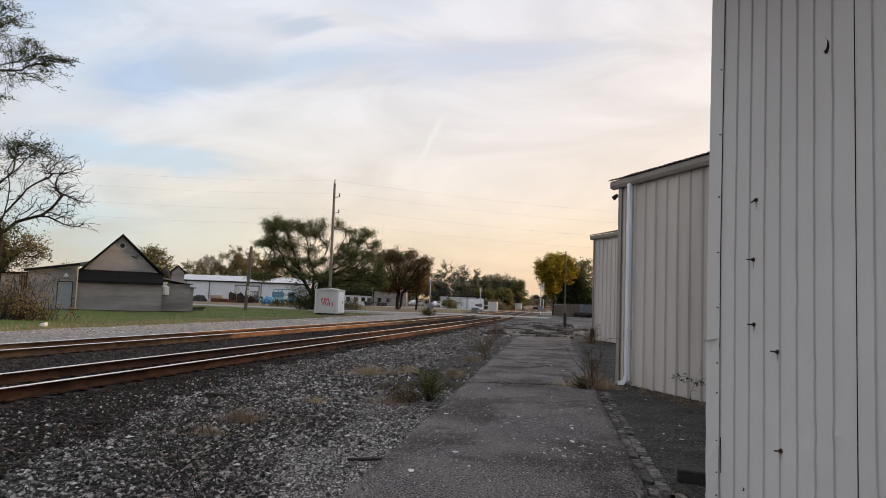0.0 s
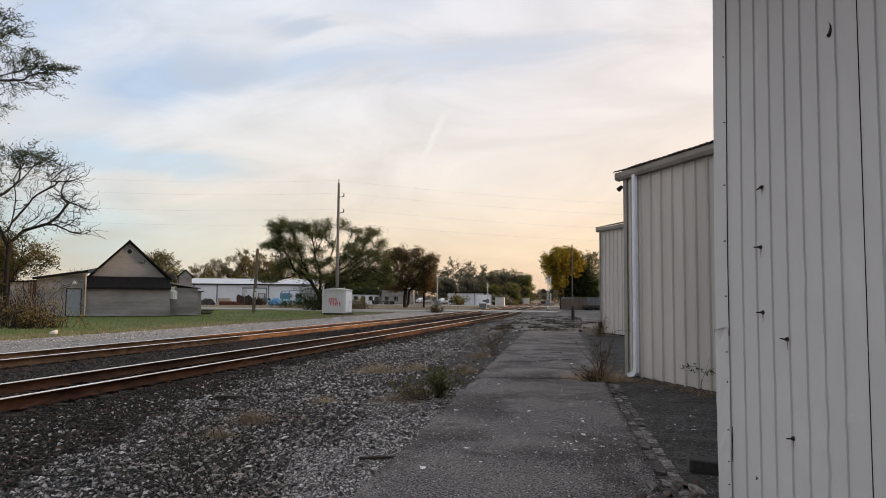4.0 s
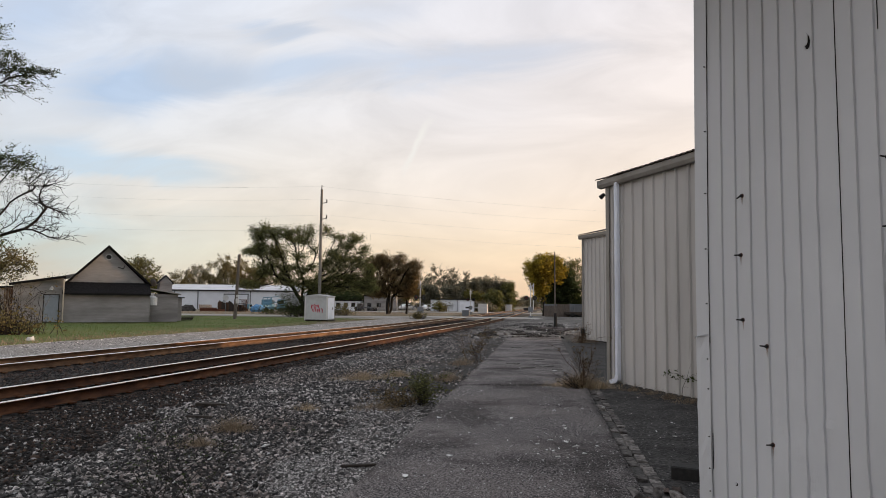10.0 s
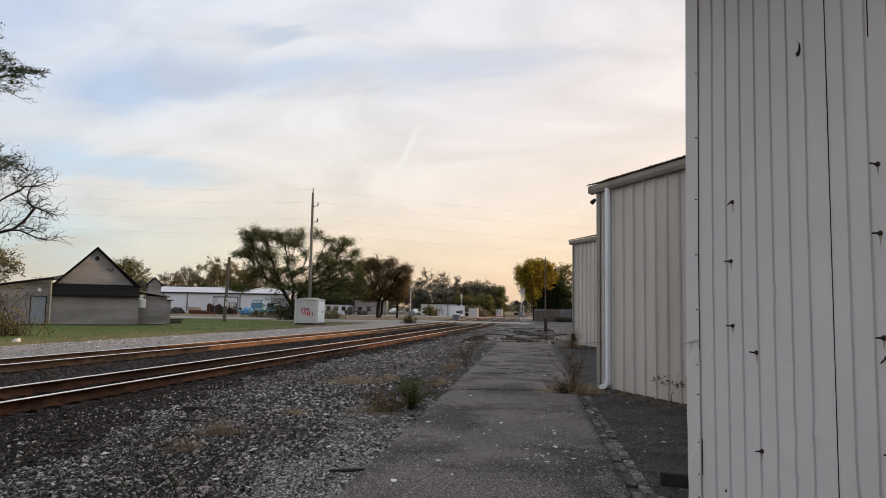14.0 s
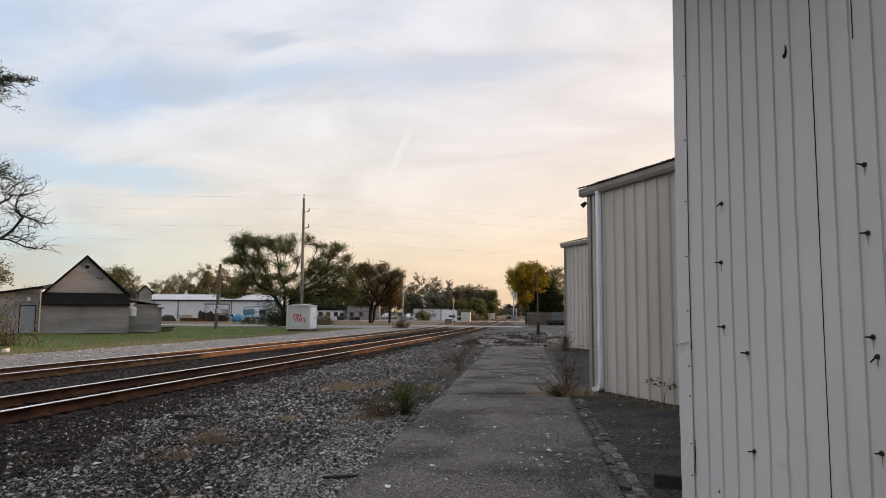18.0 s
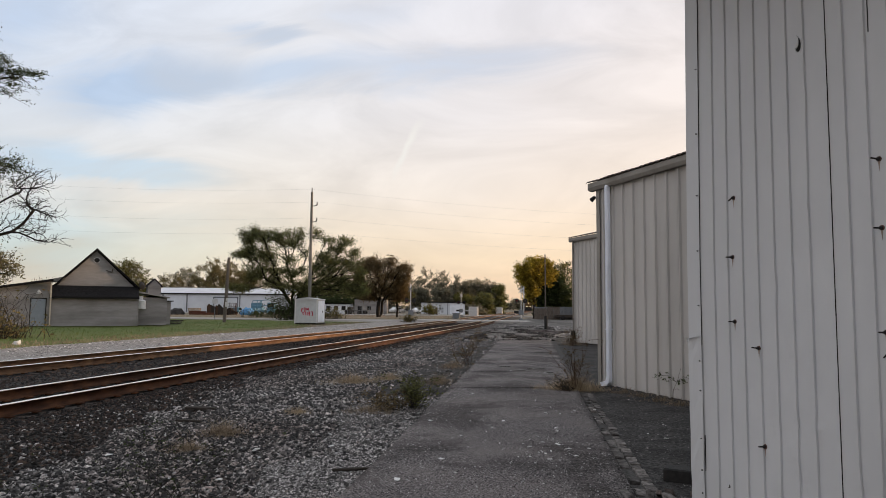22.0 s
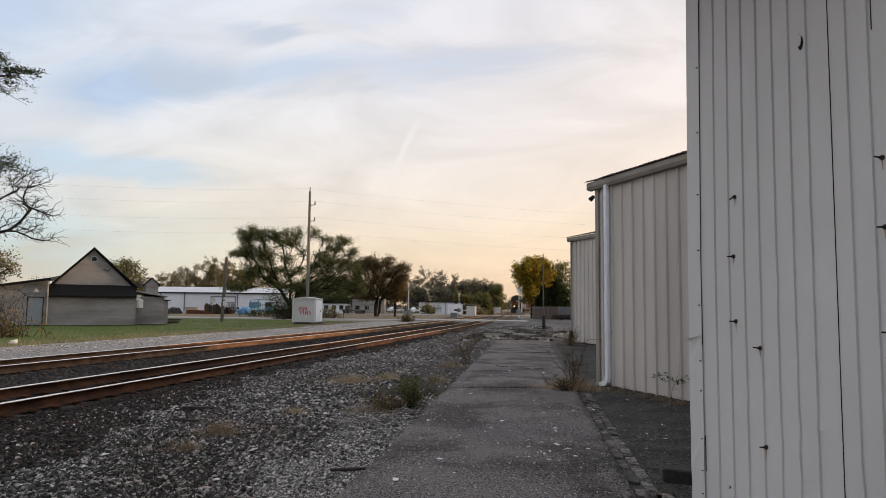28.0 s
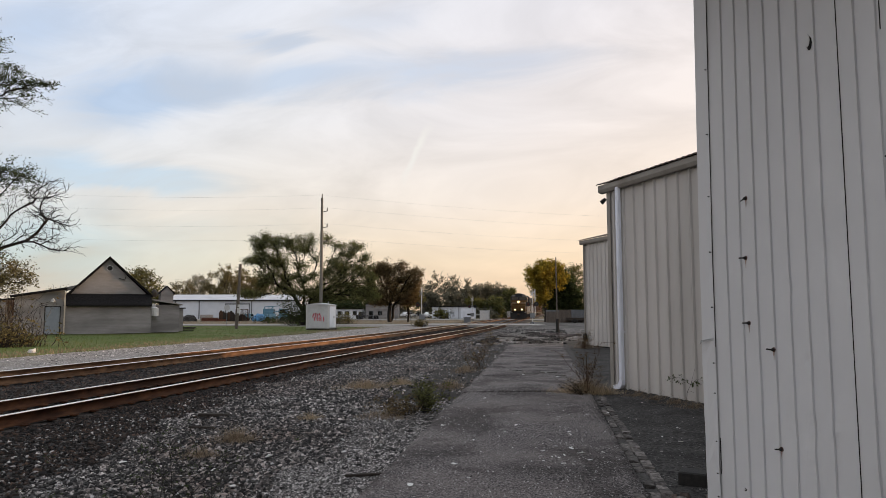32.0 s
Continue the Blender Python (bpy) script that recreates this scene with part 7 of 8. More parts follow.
def build_left_tree():
    """The big tree beside the house: forking bare limbs, leaves on the crown and on a high spray."""
    rng = np.random.default_rng(91)
    depth = 38.0
    k = depth / 1207
    ob = thing("tree", Matrix.Translation(at(-0.70, depth, -0.22)), "large half-bare tree with dark crooked limbs", "tree")

    def P(x, z, d=0.0):
        v = RIGHT * (x * k) + AWAY * d
        return np.array((v.x, v.y, z * k))
    frame_limbs = [
        [(30, -4), (31, 60), (31, 110), (33, 150)],
        [(32, 140), (14, 172), (-10, 215), (-34, 300), (-58, 400), (-64, 480), (-60, 560)],
        [(32, 146), (57, 172), (84, 177), (98, 180), (116, 180), (132, 174), (148, 167), (163, 164), (188, 162)],
        [(98, 180), (108, 187), (116, 189), (128, 184), (146, 179), (160, 169)],
        [(46, 166), (67, 175), (89, 185), (105, 200), (117, 216), (124, 230)],
        [(124, 230), (134, 223), (151, 216), (166, 211), (182, 210)],
        [(124, 230), (120, 241), (124, 252), (136, 262)],
        [(57, 172), (67, 179), (78, 190), (97, 199), (114, 210), (136, 207), (159, 203)],
        [(20, 165), (29, 187), (34, 202), (44, 223), (51, 233), (64, 240), (84, 247), (96, 256), (108, 261), (125, 262), (143, 266), (165, 261)],
        [(96, 256), (104, 272), (111, 282), (126, 285), (145, 293)],
        [(36, 155), (44, 179), (53, 205), (56, 230), (56, 257), (60, 278), (64, 295)],
        [(-10, 213), (13, 226), (26, 236), (40, 251), (53, 261), (63, 271), (75, 285), (87, 300)],
        [(-12, 223), (12, 240), (22, 254), (31, 267), (38, 282), (40, 306)],
        [(53, 205), (65, 226), (74, 240)],
        [(-58, 400), (-30, 432), (2, 445), (31, 445), (50, 444), (63, 452), (77, 460), (88, 464), (117, 468), (136, 471)],
        [(50, 444), (69, 434), (90, 423), (109, 413)],
        [(-60, 431), (-30, 450), (2, 465), (19, 470), (35, 481), (48, 489), (71, 496), (84, 502)],
        [(-63, 490), (-22, 515), (4, 531), (25, 539), (43, 536)],
        [(-62, 510), (-13, 547), (5, 563), (20, 566)]]
    spines = []
    for i, pl in enumerate(frame_limbs):
        dd = np.cumsum(rng.normal(0, 0.22, len(pl))) if i > 1 else np.zeros(len(pl))
        spines.append([P(x, z, d) for (x, z), d in zip(pl, dd)])
    tips, leafy = [], []

    def lobe(x, z, rx, rz, n, leaf):
        d = rng.normal(size=(n, 3))
        d *= 0.62
        for q in d:
            tips.append(P(x + q[0] * rx, z + q[2] * rz, q[1] * rx * k * 0.8))
            leafy.append(leaf if rng.random() < 0.9 else 0)
    for row in ((24, 312, 34, 18, 80, 9), (66, 308, 32, 16, 80, 9), (98, 297, 24, 16, 60, 7), (62, 284, 44, 18, 80, 5), (8, 284, 34, 24, 60, 6), (-20, 300, 30, 24, 30, 8), (40, 256, 48, 24, 60, 1),
                (20, 187, 30, 30, 60, 6), (44, 163, 30, 16, 50, 8), (-10, 202, 30, 34, 40, 7), (10, 240, 30, 24, 40, 4),
                (4, 560, 30, 18, 80, 8), (18, 540, 28, 11, 60, 8), (-2, 503, 32, 26, 80, 8), (56, 498, 26, 9, 60, 9), (92, 471, 32, 9, 70, 9), (122, 469, 16, 6, 36, 10), (60, 465, 34, 17, 70, 5), (82, 440, 32, 17, 80, 4), (24, 431, 30, 15, 60, 4), (34, 480, 30, 16, 50, 6), (12, 405, 22, 14, 40, 4), (4, 380, 14, 10, 20, 3),
                (-36, 526, 40, 40, 50, 8), (-36, 462, 30, 30, 40, 6),
                (146, 276, 20, 18, 110, 0), (126, 284, 26, 16, 90, 0), (136, 246, 24, 20, 130, 0), (162, 214, 24, 16, 130, 0), (132, 228, 28, 18, 110, 0), (150, 192, 28, 14, 90, 0), (174, 168, 24, 9, 60, 0), (130, 178, 26, 12, 60, 0), (104, 232, 24, 20, 60, 0), (84, 205, 22, 18, 50, 0), (108, 268, 28, 16, 80, 0), (100, 196, 26, 16, 40, 0)):
        lobe(*row)
    lines, twigs = grow(rng, spines, np.array(tips), 0.12, 5, 0.0072, 2.55, 0.15, 0.03)
    raw("trunk", *tubes(lines, 4), M["bark_dark"], ob, smooth=True)
    cl = []
    for i, tw in twigs:
        if leafy[i]:
            m = int(leafy[i] * rng.uniform(0.6, 1.4)) + 1
            cl.append(tw[rng.integers(1, 5, m)] + np.clip(rng.normal(size=(m, 3)), -1.4, 1.4) * 0.15 * np.array([1, 1, 0.6]))
    raw("crown", *leaves(rng, np.concatenate(cl), 0.062), M["leaf_dark"], ob)


def weed(base, width, height, stems, seed, leafmat, leafn, label, lean=(0, 0), leaf=0.02, stem_mat="dry", thick=0.004, name="weed"):
    rng = np.random.default_rng(seed)
    ob = thing(name, Matrix.Translation(base), label, "weed")
    lines, pts = [], []
    for _ in range(stems):
        a = rng.normal(0, width * 0.12, 2)
        d = rng.normal(0, 1, 2) * width * 0.45
        h = height * rng.uniform(0.45, 1.05)
        ln = curve_line(rng, (a[0], a[1], -0.03), (a[0] + d[0] + lean[0] * h, a[1] + d[1] + lean[1] * h, h), thick, thick * 0.35, 7, 0.08)
        lines.append(ln)
        q = np.array(ln)[2:, :3]
        for _ in range(4):
            e = q[rng.integers(0, len(q))]
            t = curve_line(rng, e, e + np.array((*rng.normal(0, 0.16, 2), rng.uniform(0.0, 0.2))) * height, thick * 0.6, thick * 0.3, 4, 0.1)
            lines.append(t)
            if leafn:
                m = max(1, leafn // (stems * 5))
                pts.append(np.array(t)[1:, :3][rng.integers(0, 3, m)] + rng.normal(size=(m, 3)) * leaf * 1.2)
        if leafn:
            m = max(1, leafn // (stems * 5))
            pts.append(q[rng.integers(0, len(q), m)] + rng.normal(size=(m, 3)) * leaf * 1.5)
    raw("stalk", *tubes(lines, 4), M[stem_mat], ob)
    if pts:
        raw("foliage", *leaves(rng, np.concatenate(pts), leaf), leafmat, ob)
    return ob


def tuft(base, rx, ry, h, n, seed, label, m="dry"):
    rng = np.random.default_rng(seed)
    ob = thing("grass_tuft", Matrix.Translation(base), label, "grass tuft", "dry grass tufts")
    a, r = rng.uniform(0, 2 * math.pi, n), rng.random(n) ** 0.75 * (1 + 0.35 * rng.normal(size=n))
    roots = np.stack([np.cos(a) * r * rx, np.sin(a) * r * ry, np.full(n, -0.02)], 1)
    raw("grass", *blades(rng, roots, (h * (1.7 - 1.1 * np.clip(np.abs(r), 0, 1)) * rng.uniform(0.4, 1.15, n))[:, None], 0.0018, 1.3), M[m], ob)["kind"] = "stuff"


def build_weeds():
    tuft((-4.03, 15.3, bed(-4.03, 15.3)), 0.75, 0.40, 0.20, 1530, 1, "patch of dry tan grass in the ballast", "straw")
    tuft((-3.35, 15.9, bed(-3.35, 15.9)), 0.45, 0.35, 0.18, 1190, 2, "patch of dry tan grass in the ballast", "straw")
    tuft((-4.15, 8.95, bed(-4.15, 8.95)), 0.36, 0.24, 0.17, 1190, 3, "patch of dry tan grass in the ballast", "dry")
    tuft((-4.07, 7.85, bed(-4.07, 7.85)), 0.34, 0.22, 0.12, 900, 4, "thin low dry grass in the ballast", "dry")
    tuft((-3.77, 10.8, bed(-3.77, 10.8)), 0.30, 0.25, 0.12, 850, 5, "thin low dry grass in the ballast", "straw")
    tuft((-2.6, 11.0, bed(-2.6, 11.0)), 0.5, 0.45, 0.14, 800, 6, "low brown grass beside the platform edge")
    tuft((-2.1, 15.4, bed(-2.1, 15.4)), 0.4, 0.6, 0.20, 800, 7, "brown grass along the platform edge")
    tuft((-2.2, 19.4, bed(-2.2, 19.4)), 0.45, 0.9, 0.22, 700, 8, "brown grass along the platform edge")
    weed((-2.02, 11.6, bed(-2.02, 11.6)), 0.36, 0.56, 30, 10, M["leaf_weed"], 1700, "bushy green weed against the platform edge", leaf=0.022, stem_mat="bark")
    weed((-2.35, 11.25, bed(-2.35, 11.25)), 0.6, 0.30, 40, 11, M["leaf_brown"], 1300, "low brown weed beside the green one", leaf=0.018, stem_mat="bark")
    weed((-1.95, 20.3, bed(-1.95, 20.3)), 0.9, 1.0, 15, 12, M["leaf_brown"], 900, "tall wispy brown weed by the platform edge", leaf=0.02, stem_mat="rust", thick=0.006)
    weed((0.80, 13.75, 0.0), 0.40, 0.92, 15, 13, M["leaf_brown"], 700, "dry reddish-brown weed on the platform", leaf=0.014, stem_mat="rust", thick=0.0065)
    weed((0.66, 13.45, 0.0), 0.35, 0.26, 24, 14, M["leaf_brown"], 300, "dark fallen weed stems on the platform", lean=(-0.9, 0), stem_mat="bark", leaf=0.015, thick=0.005)
    tuft((0.78, 13.8, 0.0), 0.62, 0.30, 0.24, 2600, 15, "tan dry grass round the weed", "straw")
    weed((1.70, 29.8, 0.0), 0.45, 0.75, 20, 16, M["leaf_brown"], 600, "rust-brown weed at the shed's corner", leaf=0.022, stem_mat="rust", thick=0.006)
    tuft((1.75, 29.9, 0.0), 0.6, 0.4, 0.3, 700, 17, "dry grass at the shed's corner")
    # black soil washed up along the foot of the shed
    vs, fs = [], []
    ny = 9
    for i in range(90):
        s = 0.15 + i * 0.065
        w = 0.50 + 0.16 * noise.noise((s * 1.7, 3, 0)) + 0.10 * noise.noise((s * 6, 5, 0))
        for j in range(ny):
            u = j / (ny - 1)
            off = 0.02 - w * u
            hgt = -0.035 + 0.075 * (1 - u) ** 1.5 + 0.012 * noise.noise((s * 9, u * 4, 1))
            vs.append((1.38 + 0.454 * s + 0.891 * off, 14.63 - 0.891 * s + 0.454 * off, hgt))
    fs = [(i * ny + j, i * ny + j + 1, (i + 1) * ny + j + 1, (i + 1) * ny + j) for i in range(89) for j in range(ny - 1)]
    tagged(raw("soil_bank", vs, fs, M["soil"], smooth=True), "black soil washed up along the shed's foot", "soil", kind="structure")
    for i, s in enumerate((1.2, 1.75, 2.3, 2.8)):
        x, y = 1.38 + 0.454 * s - 0.20, 14.63 - 0.891 * s - 0.12
        tuft((x, y, -0.02), 0.36, 0.20, 0.12, 420, 20 + i, "dry brown grass along the foot of the shed")
    sap = thing("sapling", pose(1.38, 14.63, 0, 0, 0, -63), "small dark-leaved sapling with a level branch against the shed wall", "sapling")
    rng = np.random.default_rng(30)
    stem = [(2.42, -0.10, -0.03, 0.006), (2.44, -0.10, 0.18, 0.005), (2.56, -0.10, 0.36, 0.004), (2.66, -0.10, 0.60, 0.002)]
    arms = [[(2.53, -0.10, 0.33, 0.004), (2.32, -0.11, 0.42, 0.003), (2.12, -0.12, 0.41, 0.0025), (1.96, -0.12, 0.37, 0.0015)], [(2.53, -0.10, 0.33, 0.003), (2.70, -0.09, 0.44, 0.002), (2.82, -0.08, 0.42, 0.0015)], [(2.44, -0.1, 0.18, 0.003), (2.54, -0.1, 0.22, 0.002), (2.62, -0.1, 0.20, 0.001)]]
    raw("stalk", *tubes([stem] + arms, 5), M["bark"], sap)
    q = np.concatenate([np.linspace(np.array(a[0][:3]), np.array(a[-1][:3]), 26) for a in arms[:2]] + [np.array(arms[0])[1:, :3]] * 6)
    raw("foliage", *leaves(rng, q + rng.normal(size=q.shape) * np.array([0.03, 0.02, 0.025]), 0.026), M["leaf_dark"], sap)
    # dark weed stalks close to the camera's side of the ballast
    weed((-2.75, 5.25, bed(-2.75, 5.25)), 0.9, 0.72, 8, 31, M["leaf_dark"], 300, "dark dry weed stalks in the ballast", lean=(-0.8, 0.1), leaf=0.012, stem_mat="bark_dark", thick=0.0040)
    weed((-3.3, 5.5, bed(-3.3, 5.5)), 0.9, 0.68, 8, 32, M["leaf_dark"], 300, "dark dry weed stalks in the ballast", lean=(-0.6, 0.2), leaf=0.012, stem_mat="bark_dark", thick=0.0040)
    # lawn blades
    rng = np.random.default_rng(33)
    n = 26000
    y = 14 + 58 * rng.random(n)
    x = np.array([xc2(v) for v in y]) - 7.3 - 30 * rng.random(n) ** 1.6
    z = np.array([-0.22 + 0.004 * max(0, -a - 20) for a in x])
    ok = ~((np.abs((x + 35.16) * 0.8 + (y - 46.2) * 0.6 - 2.5) < 6.5) & ((x + 35.16) * -0.6 + (y - 46.2) * 0.8 > -0.1))
    r = np.stack([x, y, z], 1)[ok]
    edge = (np.array([xc2(v) for v in r[:, 1]]) - 7.5 - r[:, 0]) < 1.6 + 2.0 * rng.random(len(r)) ** 2
    tagged(raw("lawn_blades", *blades(rng, r[~edge], 0.10, 0.010, 0.6), M["blade"]), "green lawn grass blades", "grass", kind="stuff")
    tagged(raw("dry_blades", *blades(rng, r[edge], 0.13, 0.010, 0.7), M["dry"]), "tan dry grass at the lawn's edge", "grass", kind="stuff")
    n = 13000
    r = np.stack([rng.uniform(-60, -10, n), 88 + 60 * rng.random(n), np.full(n, -0.25)], 1)
    tagged(raw("field_grass", *blades(rng, r, 0.12, 0.02, 0.8), M["dry"]), "tan dry field grass", "grass", kind="stuff")


build_trees()
build_left_tree()
build_weeds()


# ---- platform bricks and litter ----
def build_litter():
    rng = np.random.default_rng(44)
    strip = thing("brick_edging", Matrix.Identity(4), "two sunken rows of worn old bricks along the platform", "brick edging", kind="structure")
    meshes = []
    for i in range(6):
        b = bmesh.new()
        bx(b, -0.05, -0.10, -0.06, 0.05, 0.10, 0.0, 0.008)
        for v in b.verts:
            v.co += Vector(rng.normal(0, 0.004, 3))
        me = bpy.data.meshes.new("brick")
        b.to_mesh(me)
        b.free()
        me.materials.append(M["brick"])
        meshes.append(me)
    for col, x0 in enumerate((0.925, 1.035)):
        y = 5.75 + 0.1 * col
        gone = 0
        while y < 13.4:
            if gone == 0 and rng.random() < (0.24 if col == 0 else 0.07):
                gone = rng.integers(1, 3)
            if gone:
                gone -= 1
            else:
                k = 6.0 if col == 0 else 2.0
                put("brick", meshes[rng.integers(0, 6)], strip, m=pose(x0 + rng.normal() * 0.006, y, -0.014 + rng.normal() * 0.007, rng.normal() * 2, rng.normal() * 3, rng.normal() * k * 0.6))
            y += 0.206
    tagged(part("edging_bed", box(0.84, -6, -0.3, 1.12, 33.2, -0.036), M["soil"]), "dark earth between the bricks", "earth", kind="structure")
    for i in range(48):
        x, y = rng.uniform(0.62, 1.55), 5.1 + 1.2 * rng.random() ** 1.4
        v, f = stones(rng, np.array([[x, y]]), [0.008], rng.uniform(0.05, 0.11))
        v[:, 2] = np.clip(v[:, 2], -0.02, 0.05)
        t = tagged(raw("rubble_piece", v, f, M["rubble_red"] if i % 3 else M["brick"]), "broken piece of brick rubble", "rubble", "brick rubble")
    v, f = stones(rng, np.array([[0.0, 0.0]]), [0.0], 0.30)
    rk = raw("pale_rock", v, f, M["pale_stone"])
    rk.location = (-22.1, 27.1, -0.15)
    tagged(rk, "pale rock beside the brush at the lawn's edge", "rock")
    bm = thing("concrete_block", pose(1.30, 6.85, -0.03, 0, 0, -20), "charred black timber block by the shed's corner", "block")
    part("block", box(-0.08, -0.09, 0, 0.42, 0.12, 0.13, 0.012), M["black"], bm)
    for x, y, l, w, a, lab in ((-5.6, 11.15, 0.50, 0.11, 8, "short dark plank in the ballast"), (-5.15, 9.9, 0.40, 0.05, 4, "thin dark stick in the ballast"), (-1.86, 7.05, 0.42, 0.035, 24, "thin charred stick by the platform edge"), (-2.4, 35.8, 0.7, 0.18, 10, "dark tie lying on the rubble"), (-1.1, 36.3, 0.6, 0.16, -14, "dark tie lying on the rubble")):
        p = thing("wood_scrap", pose(x, y, bed(x, y) + 0.035 if x < -1.7 else 0.0, 2, 1, a), lab, "wood scrap", "wood scraps")
        part("plank", box(-l / 2, -w / 2, -0.02, l / 2, w / 2, min(0.03, w * 0.5 - 0.012), 0.004), M["wood"], p)
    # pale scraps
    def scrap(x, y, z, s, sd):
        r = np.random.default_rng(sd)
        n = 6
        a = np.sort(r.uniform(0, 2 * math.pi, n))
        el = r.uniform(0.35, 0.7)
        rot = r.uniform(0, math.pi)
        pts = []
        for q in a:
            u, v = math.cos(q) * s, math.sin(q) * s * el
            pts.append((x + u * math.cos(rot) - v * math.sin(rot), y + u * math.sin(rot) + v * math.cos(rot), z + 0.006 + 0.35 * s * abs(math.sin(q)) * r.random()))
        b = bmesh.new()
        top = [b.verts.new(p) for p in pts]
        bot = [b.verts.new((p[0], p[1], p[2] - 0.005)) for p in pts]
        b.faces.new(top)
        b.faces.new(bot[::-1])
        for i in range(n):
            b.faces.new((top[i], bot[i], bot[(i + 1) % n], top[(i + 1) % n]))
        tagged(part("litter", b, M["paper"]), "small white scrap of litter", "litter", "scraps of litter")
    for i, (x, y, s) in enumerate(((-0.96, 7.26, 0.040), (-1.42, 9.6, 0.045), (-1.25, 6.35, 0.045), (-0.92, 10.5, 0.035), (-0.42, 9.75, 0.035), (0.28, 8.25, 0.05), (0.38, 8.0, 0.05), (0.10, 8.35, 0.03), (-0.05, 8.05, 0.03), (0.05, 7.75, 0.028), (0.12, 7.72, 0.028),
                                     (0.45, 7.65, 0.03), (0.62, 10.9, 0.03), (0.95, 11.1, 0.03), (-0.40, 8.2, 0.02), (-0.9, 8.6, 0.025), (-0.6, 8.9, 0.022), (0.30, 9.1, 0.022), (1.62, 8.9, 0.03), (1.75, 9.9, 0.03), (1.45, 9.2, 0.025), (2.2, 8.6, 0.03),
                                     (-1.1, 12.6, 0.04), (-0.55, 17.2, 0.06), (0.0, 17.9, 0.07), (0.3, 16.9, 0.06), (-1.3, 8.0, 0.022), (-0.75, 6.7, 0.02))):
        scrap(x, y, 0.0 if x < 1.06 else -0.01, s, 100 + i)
    for i in range(16):
        scrap(rng.uniform(-0.6, 0.8), rng.uniform(6.6, 11.0), 0.0, rng.uniform(0.014, 0.030), 150 + i)
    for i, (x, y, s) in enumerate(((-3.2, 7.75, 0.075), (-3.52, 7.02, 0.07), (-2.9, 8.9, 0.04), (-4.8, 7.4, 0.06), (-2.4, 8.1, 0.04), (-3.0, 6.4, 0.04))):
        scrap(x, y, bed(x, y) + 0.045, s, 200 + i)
    # flakes broken from the slab
    for i, (x, y, s) in enumerate(((-0.35, 17.6, 0.20), (0.10, 18.1, 0.26), (0.35, 17.2, 0.16), (-0.75, 18.6, 0.22), (-0.1, 20.2, 0.2), (0.3, 24.6, 0.3), (-0.9, 25.5, 0.26))):
        r = np.random.default_rng(300 + i)
        n = 9
        pts = []
        for k in range(n):
            q = 2 * math.pi * k / n
            rr = s * r.uniform(0.6, 1.1)
            pts.append((x + math.cos(q) * rr, y + math.sin(q) * rr * 0.6))
        bm = bmesh.new()
        prism(bm, pts, "z", -0.01, 0.016)
        tagged(part("concrete_flake", bm, M["flake"]), "pale broken flake of platform concrete", "concrete flake", "broken concrete")
    # fine pale grit on the slab
    n = 700
    xy = np.stack([rng.uniform(-1.6, 0.85, n), 5 + 11 * rng.random(n) ** 1.3], 1)
    v, f = stones(rng, xy, np.full(n, 0.003), 0.010)
    tagged(raw("grit", v, f, M["pale_stone"]), "fine pale grit on the platform", "grit", kind="stuff")
    n = 7000
    xy = np.stack([rng.uniform(-1.62, 0.85, n), 4.8 + 12 * rng.random(n) ** 1.4], 1)
    v, f = chips(rng, xy, np.full(n, 0.001), 0.0105)
    tagged(raw("aggregate", v, f, M["chip"]), "worn aggregate showing in the platform concrete", "grit", kind="stuff")
    n = 20000
    xy = np.stack([0.88 - 2.4 * rng.random(n) ** 1.7, 5.4 + 9 * rng.random(n)], 1)
    xy = xy[[0.45 + 0.8 * noise.noise((x * 0.7, y * 0.45, 90)) + 0.4 * noise.noise((x * 2.1, y * 1.6, 91)) > r for (x, y), r in zip(xy, rng.random(n))]]
    n = len(xy)
    v, f = chips(rng, xy, np.full(n, 0.002), 0.0075)
    tagged(raw("dark_grit", v, f, M["soil"]), "dark loose grit on the platform", "grit", kind="stuff")
    n = 900
    xy = np.stack([rng.uniform(0.8, 3.2, n), 5 + 9 * rng.random(n)], 1)
    v, f = chips(rng, xy, np.full(n, -0.014), 0.012)
    tagged(raw("yard_grit", v, f, M["stone"]), "small stones on the yard earth", "grit", kind="stuff")


build_litter()


# ---- the train ----
def wheelset(parent, y, gauge=0.75, r=0.5):
    for sx in (-1, 1):
        part("wheel", rod(bmesh.new(), (sx * (gauge - 0.06), y, r), (sx * (gauge + 0.06), y, r), r, r, 20), M["black"], parent)


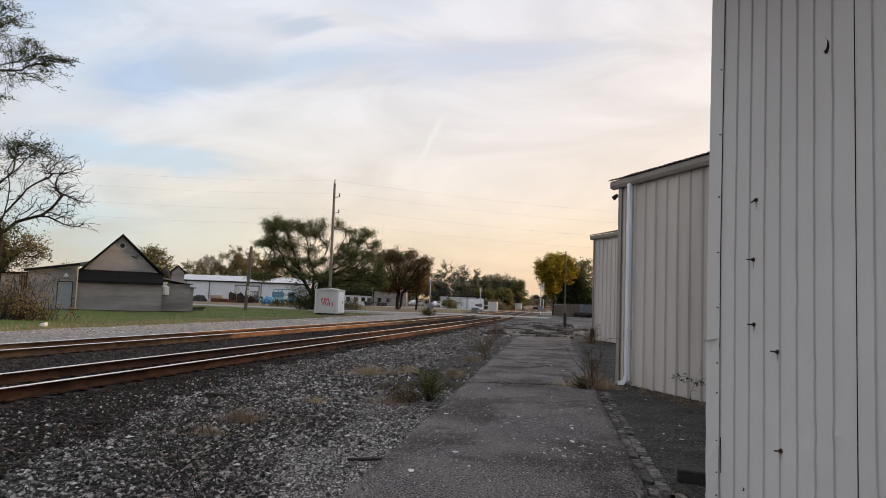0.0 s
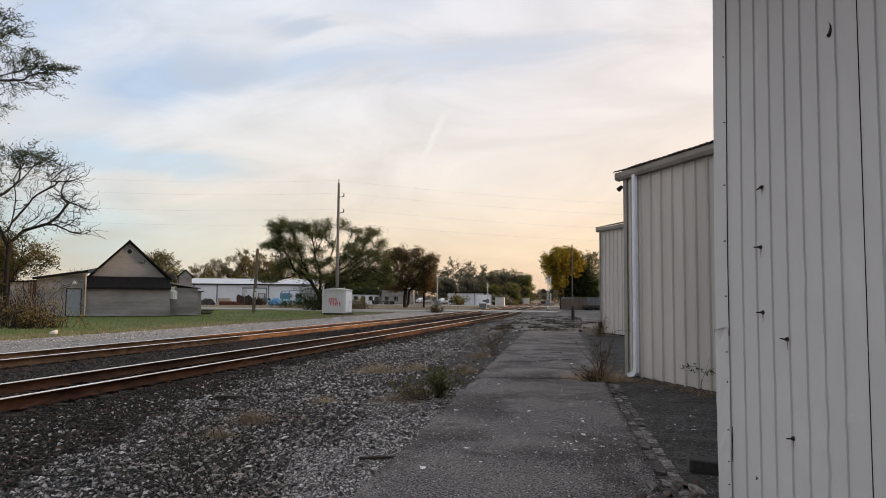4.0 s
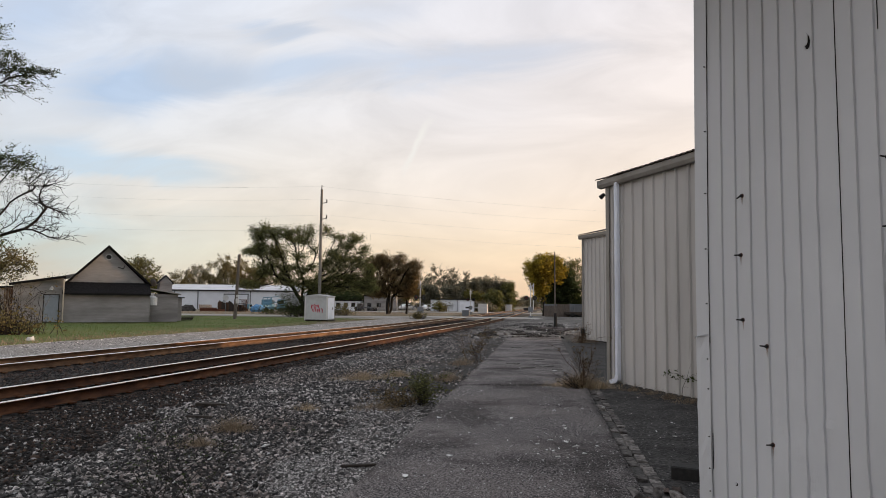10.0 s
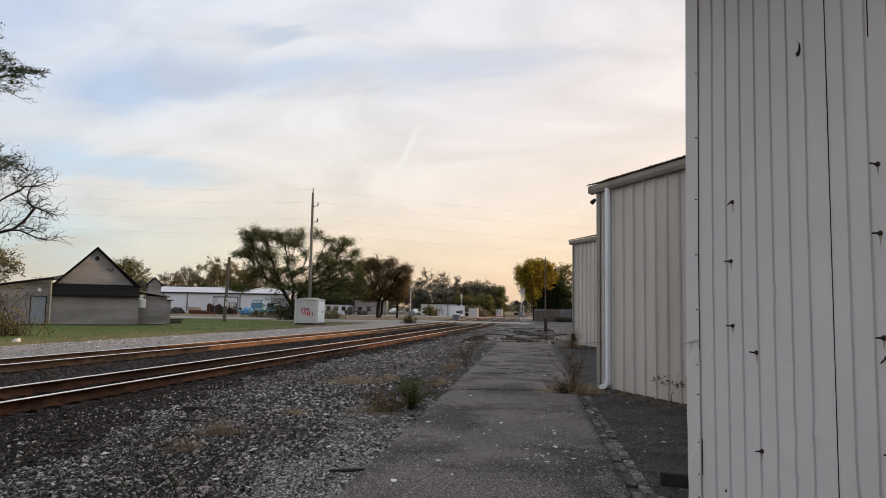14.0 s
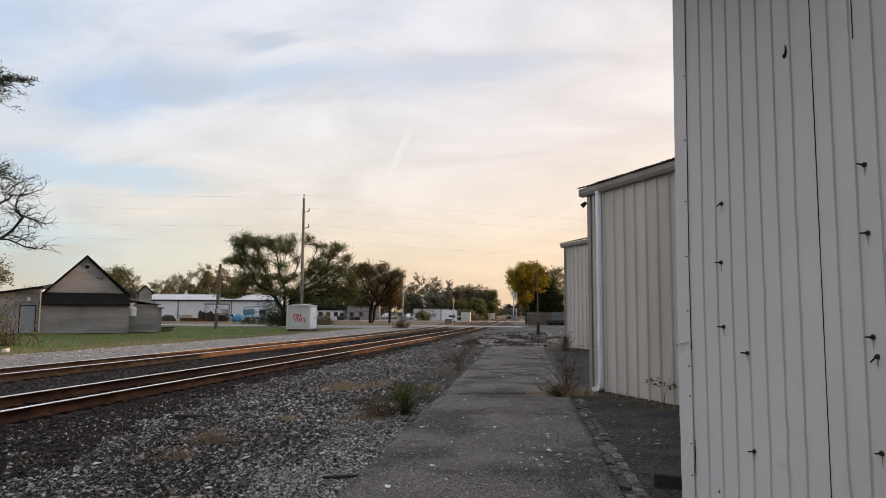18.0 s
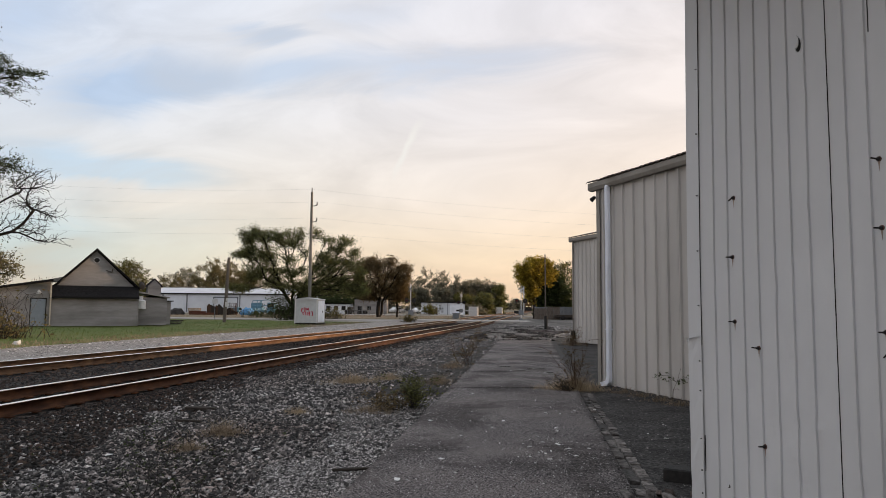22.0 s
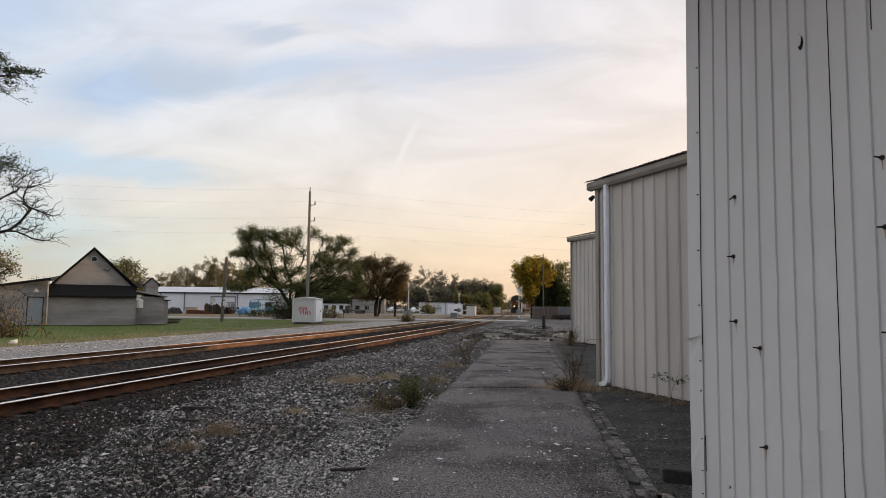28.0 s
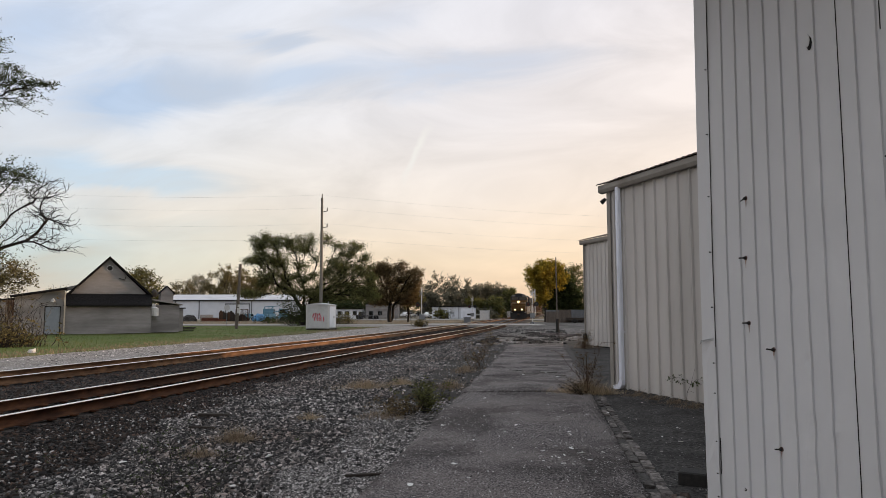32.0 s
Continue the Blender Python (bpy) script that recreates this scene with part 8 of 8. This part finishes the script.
def build_locomotive(lit=True):
    """Front at y = 0, looking along -y, z from the rail head."""
    t = thing("locomotive", Matrix.Identity(4), "dark blue diesel locomotive with a yellow nose, headlights on", "locomotive", "train")
    part("frame", box(-1.5, 0.35, 0.95, 1.5, 21.6, 1.38, 0.03), M["black"], t)
    b = bmesh.new()
    prism(b, [(0.30, 0.12), (0.06, 0.16), (0.30, 1.35), (0.55, 1.35), (0.55, 0.12)], "x", -1.45, 1.45)
    part("pilot_plow", b, M["black"], t, "black snow plough")
    part("anticlimber", box(-1.3, 0.0, 1.36, 1.3, 0.7, 1.46, 0.02), M["black"], t)
    b = bmesh.new()
    bx(b, -0.2, -0.35, 0.75, 0.2, 0.3, 1.02, 0.05)
    part("coupler", b, M["rust"], t)
    b = bmesh.new()
    prism(b, [(0.75, 1.46), (0.66, 2.65), (1.05, 3.02), (2.45, 3.10), (2.45, 1.46)], "x", -1.38, 1.38)
    bmesh.ops.bevel(b, geom=b.edges[:], offset=0.16, segments=2, affect="EDGES")
    part("nose", b, M["loco_yellow"], t, "bright yellow wide nose")
    b = bmesh.new()
    prism(b, [(-1.5, 1.46), (1.5, 1.46), (1.5, 3.95), (1.15, 4.45), (0.5, 4.62), (-0.5, 4.62), (-1.15, 4.45), (-1.5, 3.95)], "y", 2.1, 5.0)
    bmesh.ops.bevel(b, geom=b.edges[:], offset=0.05, segments=1, affect="EDGES")
    c = part("cab", b, M["loco_blue"], t)
    part("cab_band", box(-1.42, 2.085, 3.12, 1.42, 2.13, 3.42, 0.01), M["loco_yellow"], t)
    for x0, x1 in ((-1.30, -0.10), (0.10, 1.30)):
        w = part("windshield", box(x0, 2.06, 3.48, x1, 2.12, 4.05, 0.02), M["glass"], c)
        part("wiper", rod(bmesh.new(), ((x0 + x1) / 2, 2.05, 3.5), ((x0 + x1) / 2 + 0.2, 2.05, 3.95), 0.012), M["black"], w)
    for x in (-0.95, 0.95):
        part("number_board", box(x - 0.28, 2.05, 4.12, x + 0.28, 2.11, 4.32, 0.01), M["trim"], c, "dull number board with dark bars")
        part("number_bar", box(x - 0.18, 2.04, 4.17, x + 0.18, 2.049, 4.27), M["black"], c)
    for x in (-1.52, 1.48):
        part("side_window", box(x, 2.6, 3.3, x + 0.04, 4.4, 4.0, 0.01), M["glass"], c)
    hb = part("headlight_box", box(-0.38, 0.62, 2.88, 0.38, 1.0, 3.36, 0.05), M["loco_yellow"], t)
    for x in (0.0,):
        part("headlight", rod(bmesh.new(), (x, 0.62, 3.13), (x, 0.585, 3.13), 0.21, 0.19, 18), M["lamp"] if lit else M["glass"], hb, "headlight lens")
    for x in (-0.62, 0.62):
        d = part("ditch_light_box", box(x - 0.2, 0.12, 1.47, x + 0.2, 0.45, 1.95, 0.03), M["black"], t)
        part("ditch_light", rod(bmesh.new(), (x, 0.12, 1.74), (x, 0.09, 1.74), 0.15, 0.14, 14), M["lamp_small"] if lit else M["glass"], d, "ditch light lens")
    b = bmesh.new()
    prism(b, [(-1.05, 1.38), (1.05, 1.38), (1.05, 4.0), (0.75, 4.35), (-0.75, 4.35), (-1.05, 4.0)], "y", 5.0, 20.8)
    part("hood", b, M["loco_blue"], t)
    b = bmesh.new()
    prism(b, [(-1.5, 3.2), (1.5, 3.2), (1.5, 4.1), (1.2, 4.5), (-1.2, 4.5), (-1.5, 4.1)], "y", 16.6, 20.6)
    part("radiator", b, M["loco_blue"], t)
    part("fuel_tank", box(-1.35, 8.0, 0.25, 1.35, 13.2, 0.94, 0.1), M["black"], t)
    for y0 in (2.6, 14.9):
        tr = part("bogie", box(-1.2, y0, 0.45, 1.2, y0 + 4.2, 0.85, 0.05), M["black"], t)
        for k in range(3):
            wheelset(tr, y0 + 0.35 + 1.75 * k)
    for x in (-1.46, 1.46):
        b = bmesh.new()
        for y in np.arange(5.2, 21.0, 1.75):
            rod(b, (x, y, 1.38), (x, y, 2.35), 0.022, 0.022, 6)
        rod(b, (x, 5.2, 2.35), (x, 21.0, 2.35), 0.022, 0.022, 6)
        part("handrail", b, M["pale"], t)
    for x in (-1.3, 1.3):
        b = bmesh.new()
        rod(b, (x, 0.25, 0.5), (x, 0.3, 2.4), 0.022, 0.022, 6)
        part("grab_iron", b, M["pale"], t)
    for x in (-1.2, 1.2):
        for z in (0.3, 0.6, 0.9, 1.2):
            part("step", box(x - 0.22, 0.22, z, x + 0.22, 0.5, z + 0.04), M["pale"], t)
    b = bmesh.new()
    rod(b, (0.3, 3.2, 4.6), (0.3, 3.2, 4.78), 0.07)
    bx(b, -0.4, 3.4, 4.6, 0.1, 3.7, 4.74, 0.02)
    part("horn", b, M["black"], t)
    return t


def build_boxcar():
    t = thing("boxcar", Matrix.Identity(4), "rust-brown freight boxcar behind the locomotives", "freight car", "train")
    part("body", box(-1.5, 0.5, 1.1, 1.5, 16.5, 4.5, 0.05), M["rust"], t)
    part("roof", prism(bmesh.new(), [(-1.55, 4.5), (1.55, 4.5), (0, 4.75)], "y", 0.4, 16.6), M["steel"], t)
    for x in (-1.54, 1.50):
        part("door", box(x, 6.8, 1.2, x + 0.04, 10.0, 4.3), M["rust"], t)
        for y in np.arange(1.2, 16.2, 1.4):
            part("rib", box(x, y, 1.15, x + 0.04, y + 0.08, 4.45), M["rust"], t)
    for y0 in (1.6, 12.8):
        tr = part("bogie", box(-1.1, y0, 0.4, 1.1, y0 + 2.6, 0.75, 0.04), M["black"], t)
        wheelset(tr, y0 + 0.4, r=0.42)
        wheelset(tr, y0 + 2.2, r=0.42)
    part("underframe", box(-1.2, 0.0, 0.8, 1.2, 17.0, 1.1), M["black"], t)
    return t


loco = build_locomotive()
loco2 = build_locomotive(False)
loco2["label"] = "second dark blue diesel locomotive coupled behind"
boxcar = build_boxcar()
boxcars = [boxcar] + [copy_thing(boxcar, Matrix.Identity(4)) for _ in range(4)]
SPEED = 15.0
TRAIN = [(loco, 0.0, 21.0)] + [(loco2, 22.6, 21.0)] + [(b, 45.4 + 17.6 * i, 16.0) for i, b in enumerate(boxcars)]


def motions():
    for ob, back, length in TRAIN:
        rows = []
        for t in range(0, 33, 2):
            y = 123.0 + SPEED * (32 - t) + back
            a, b = xc(y), xc(y + length)
            rows.append((t, pose(a, y, RAIL_Z, 0, 0, -math.degrees(math.atan2(b - a, length)))))
        walk(ob, rows)


motions()
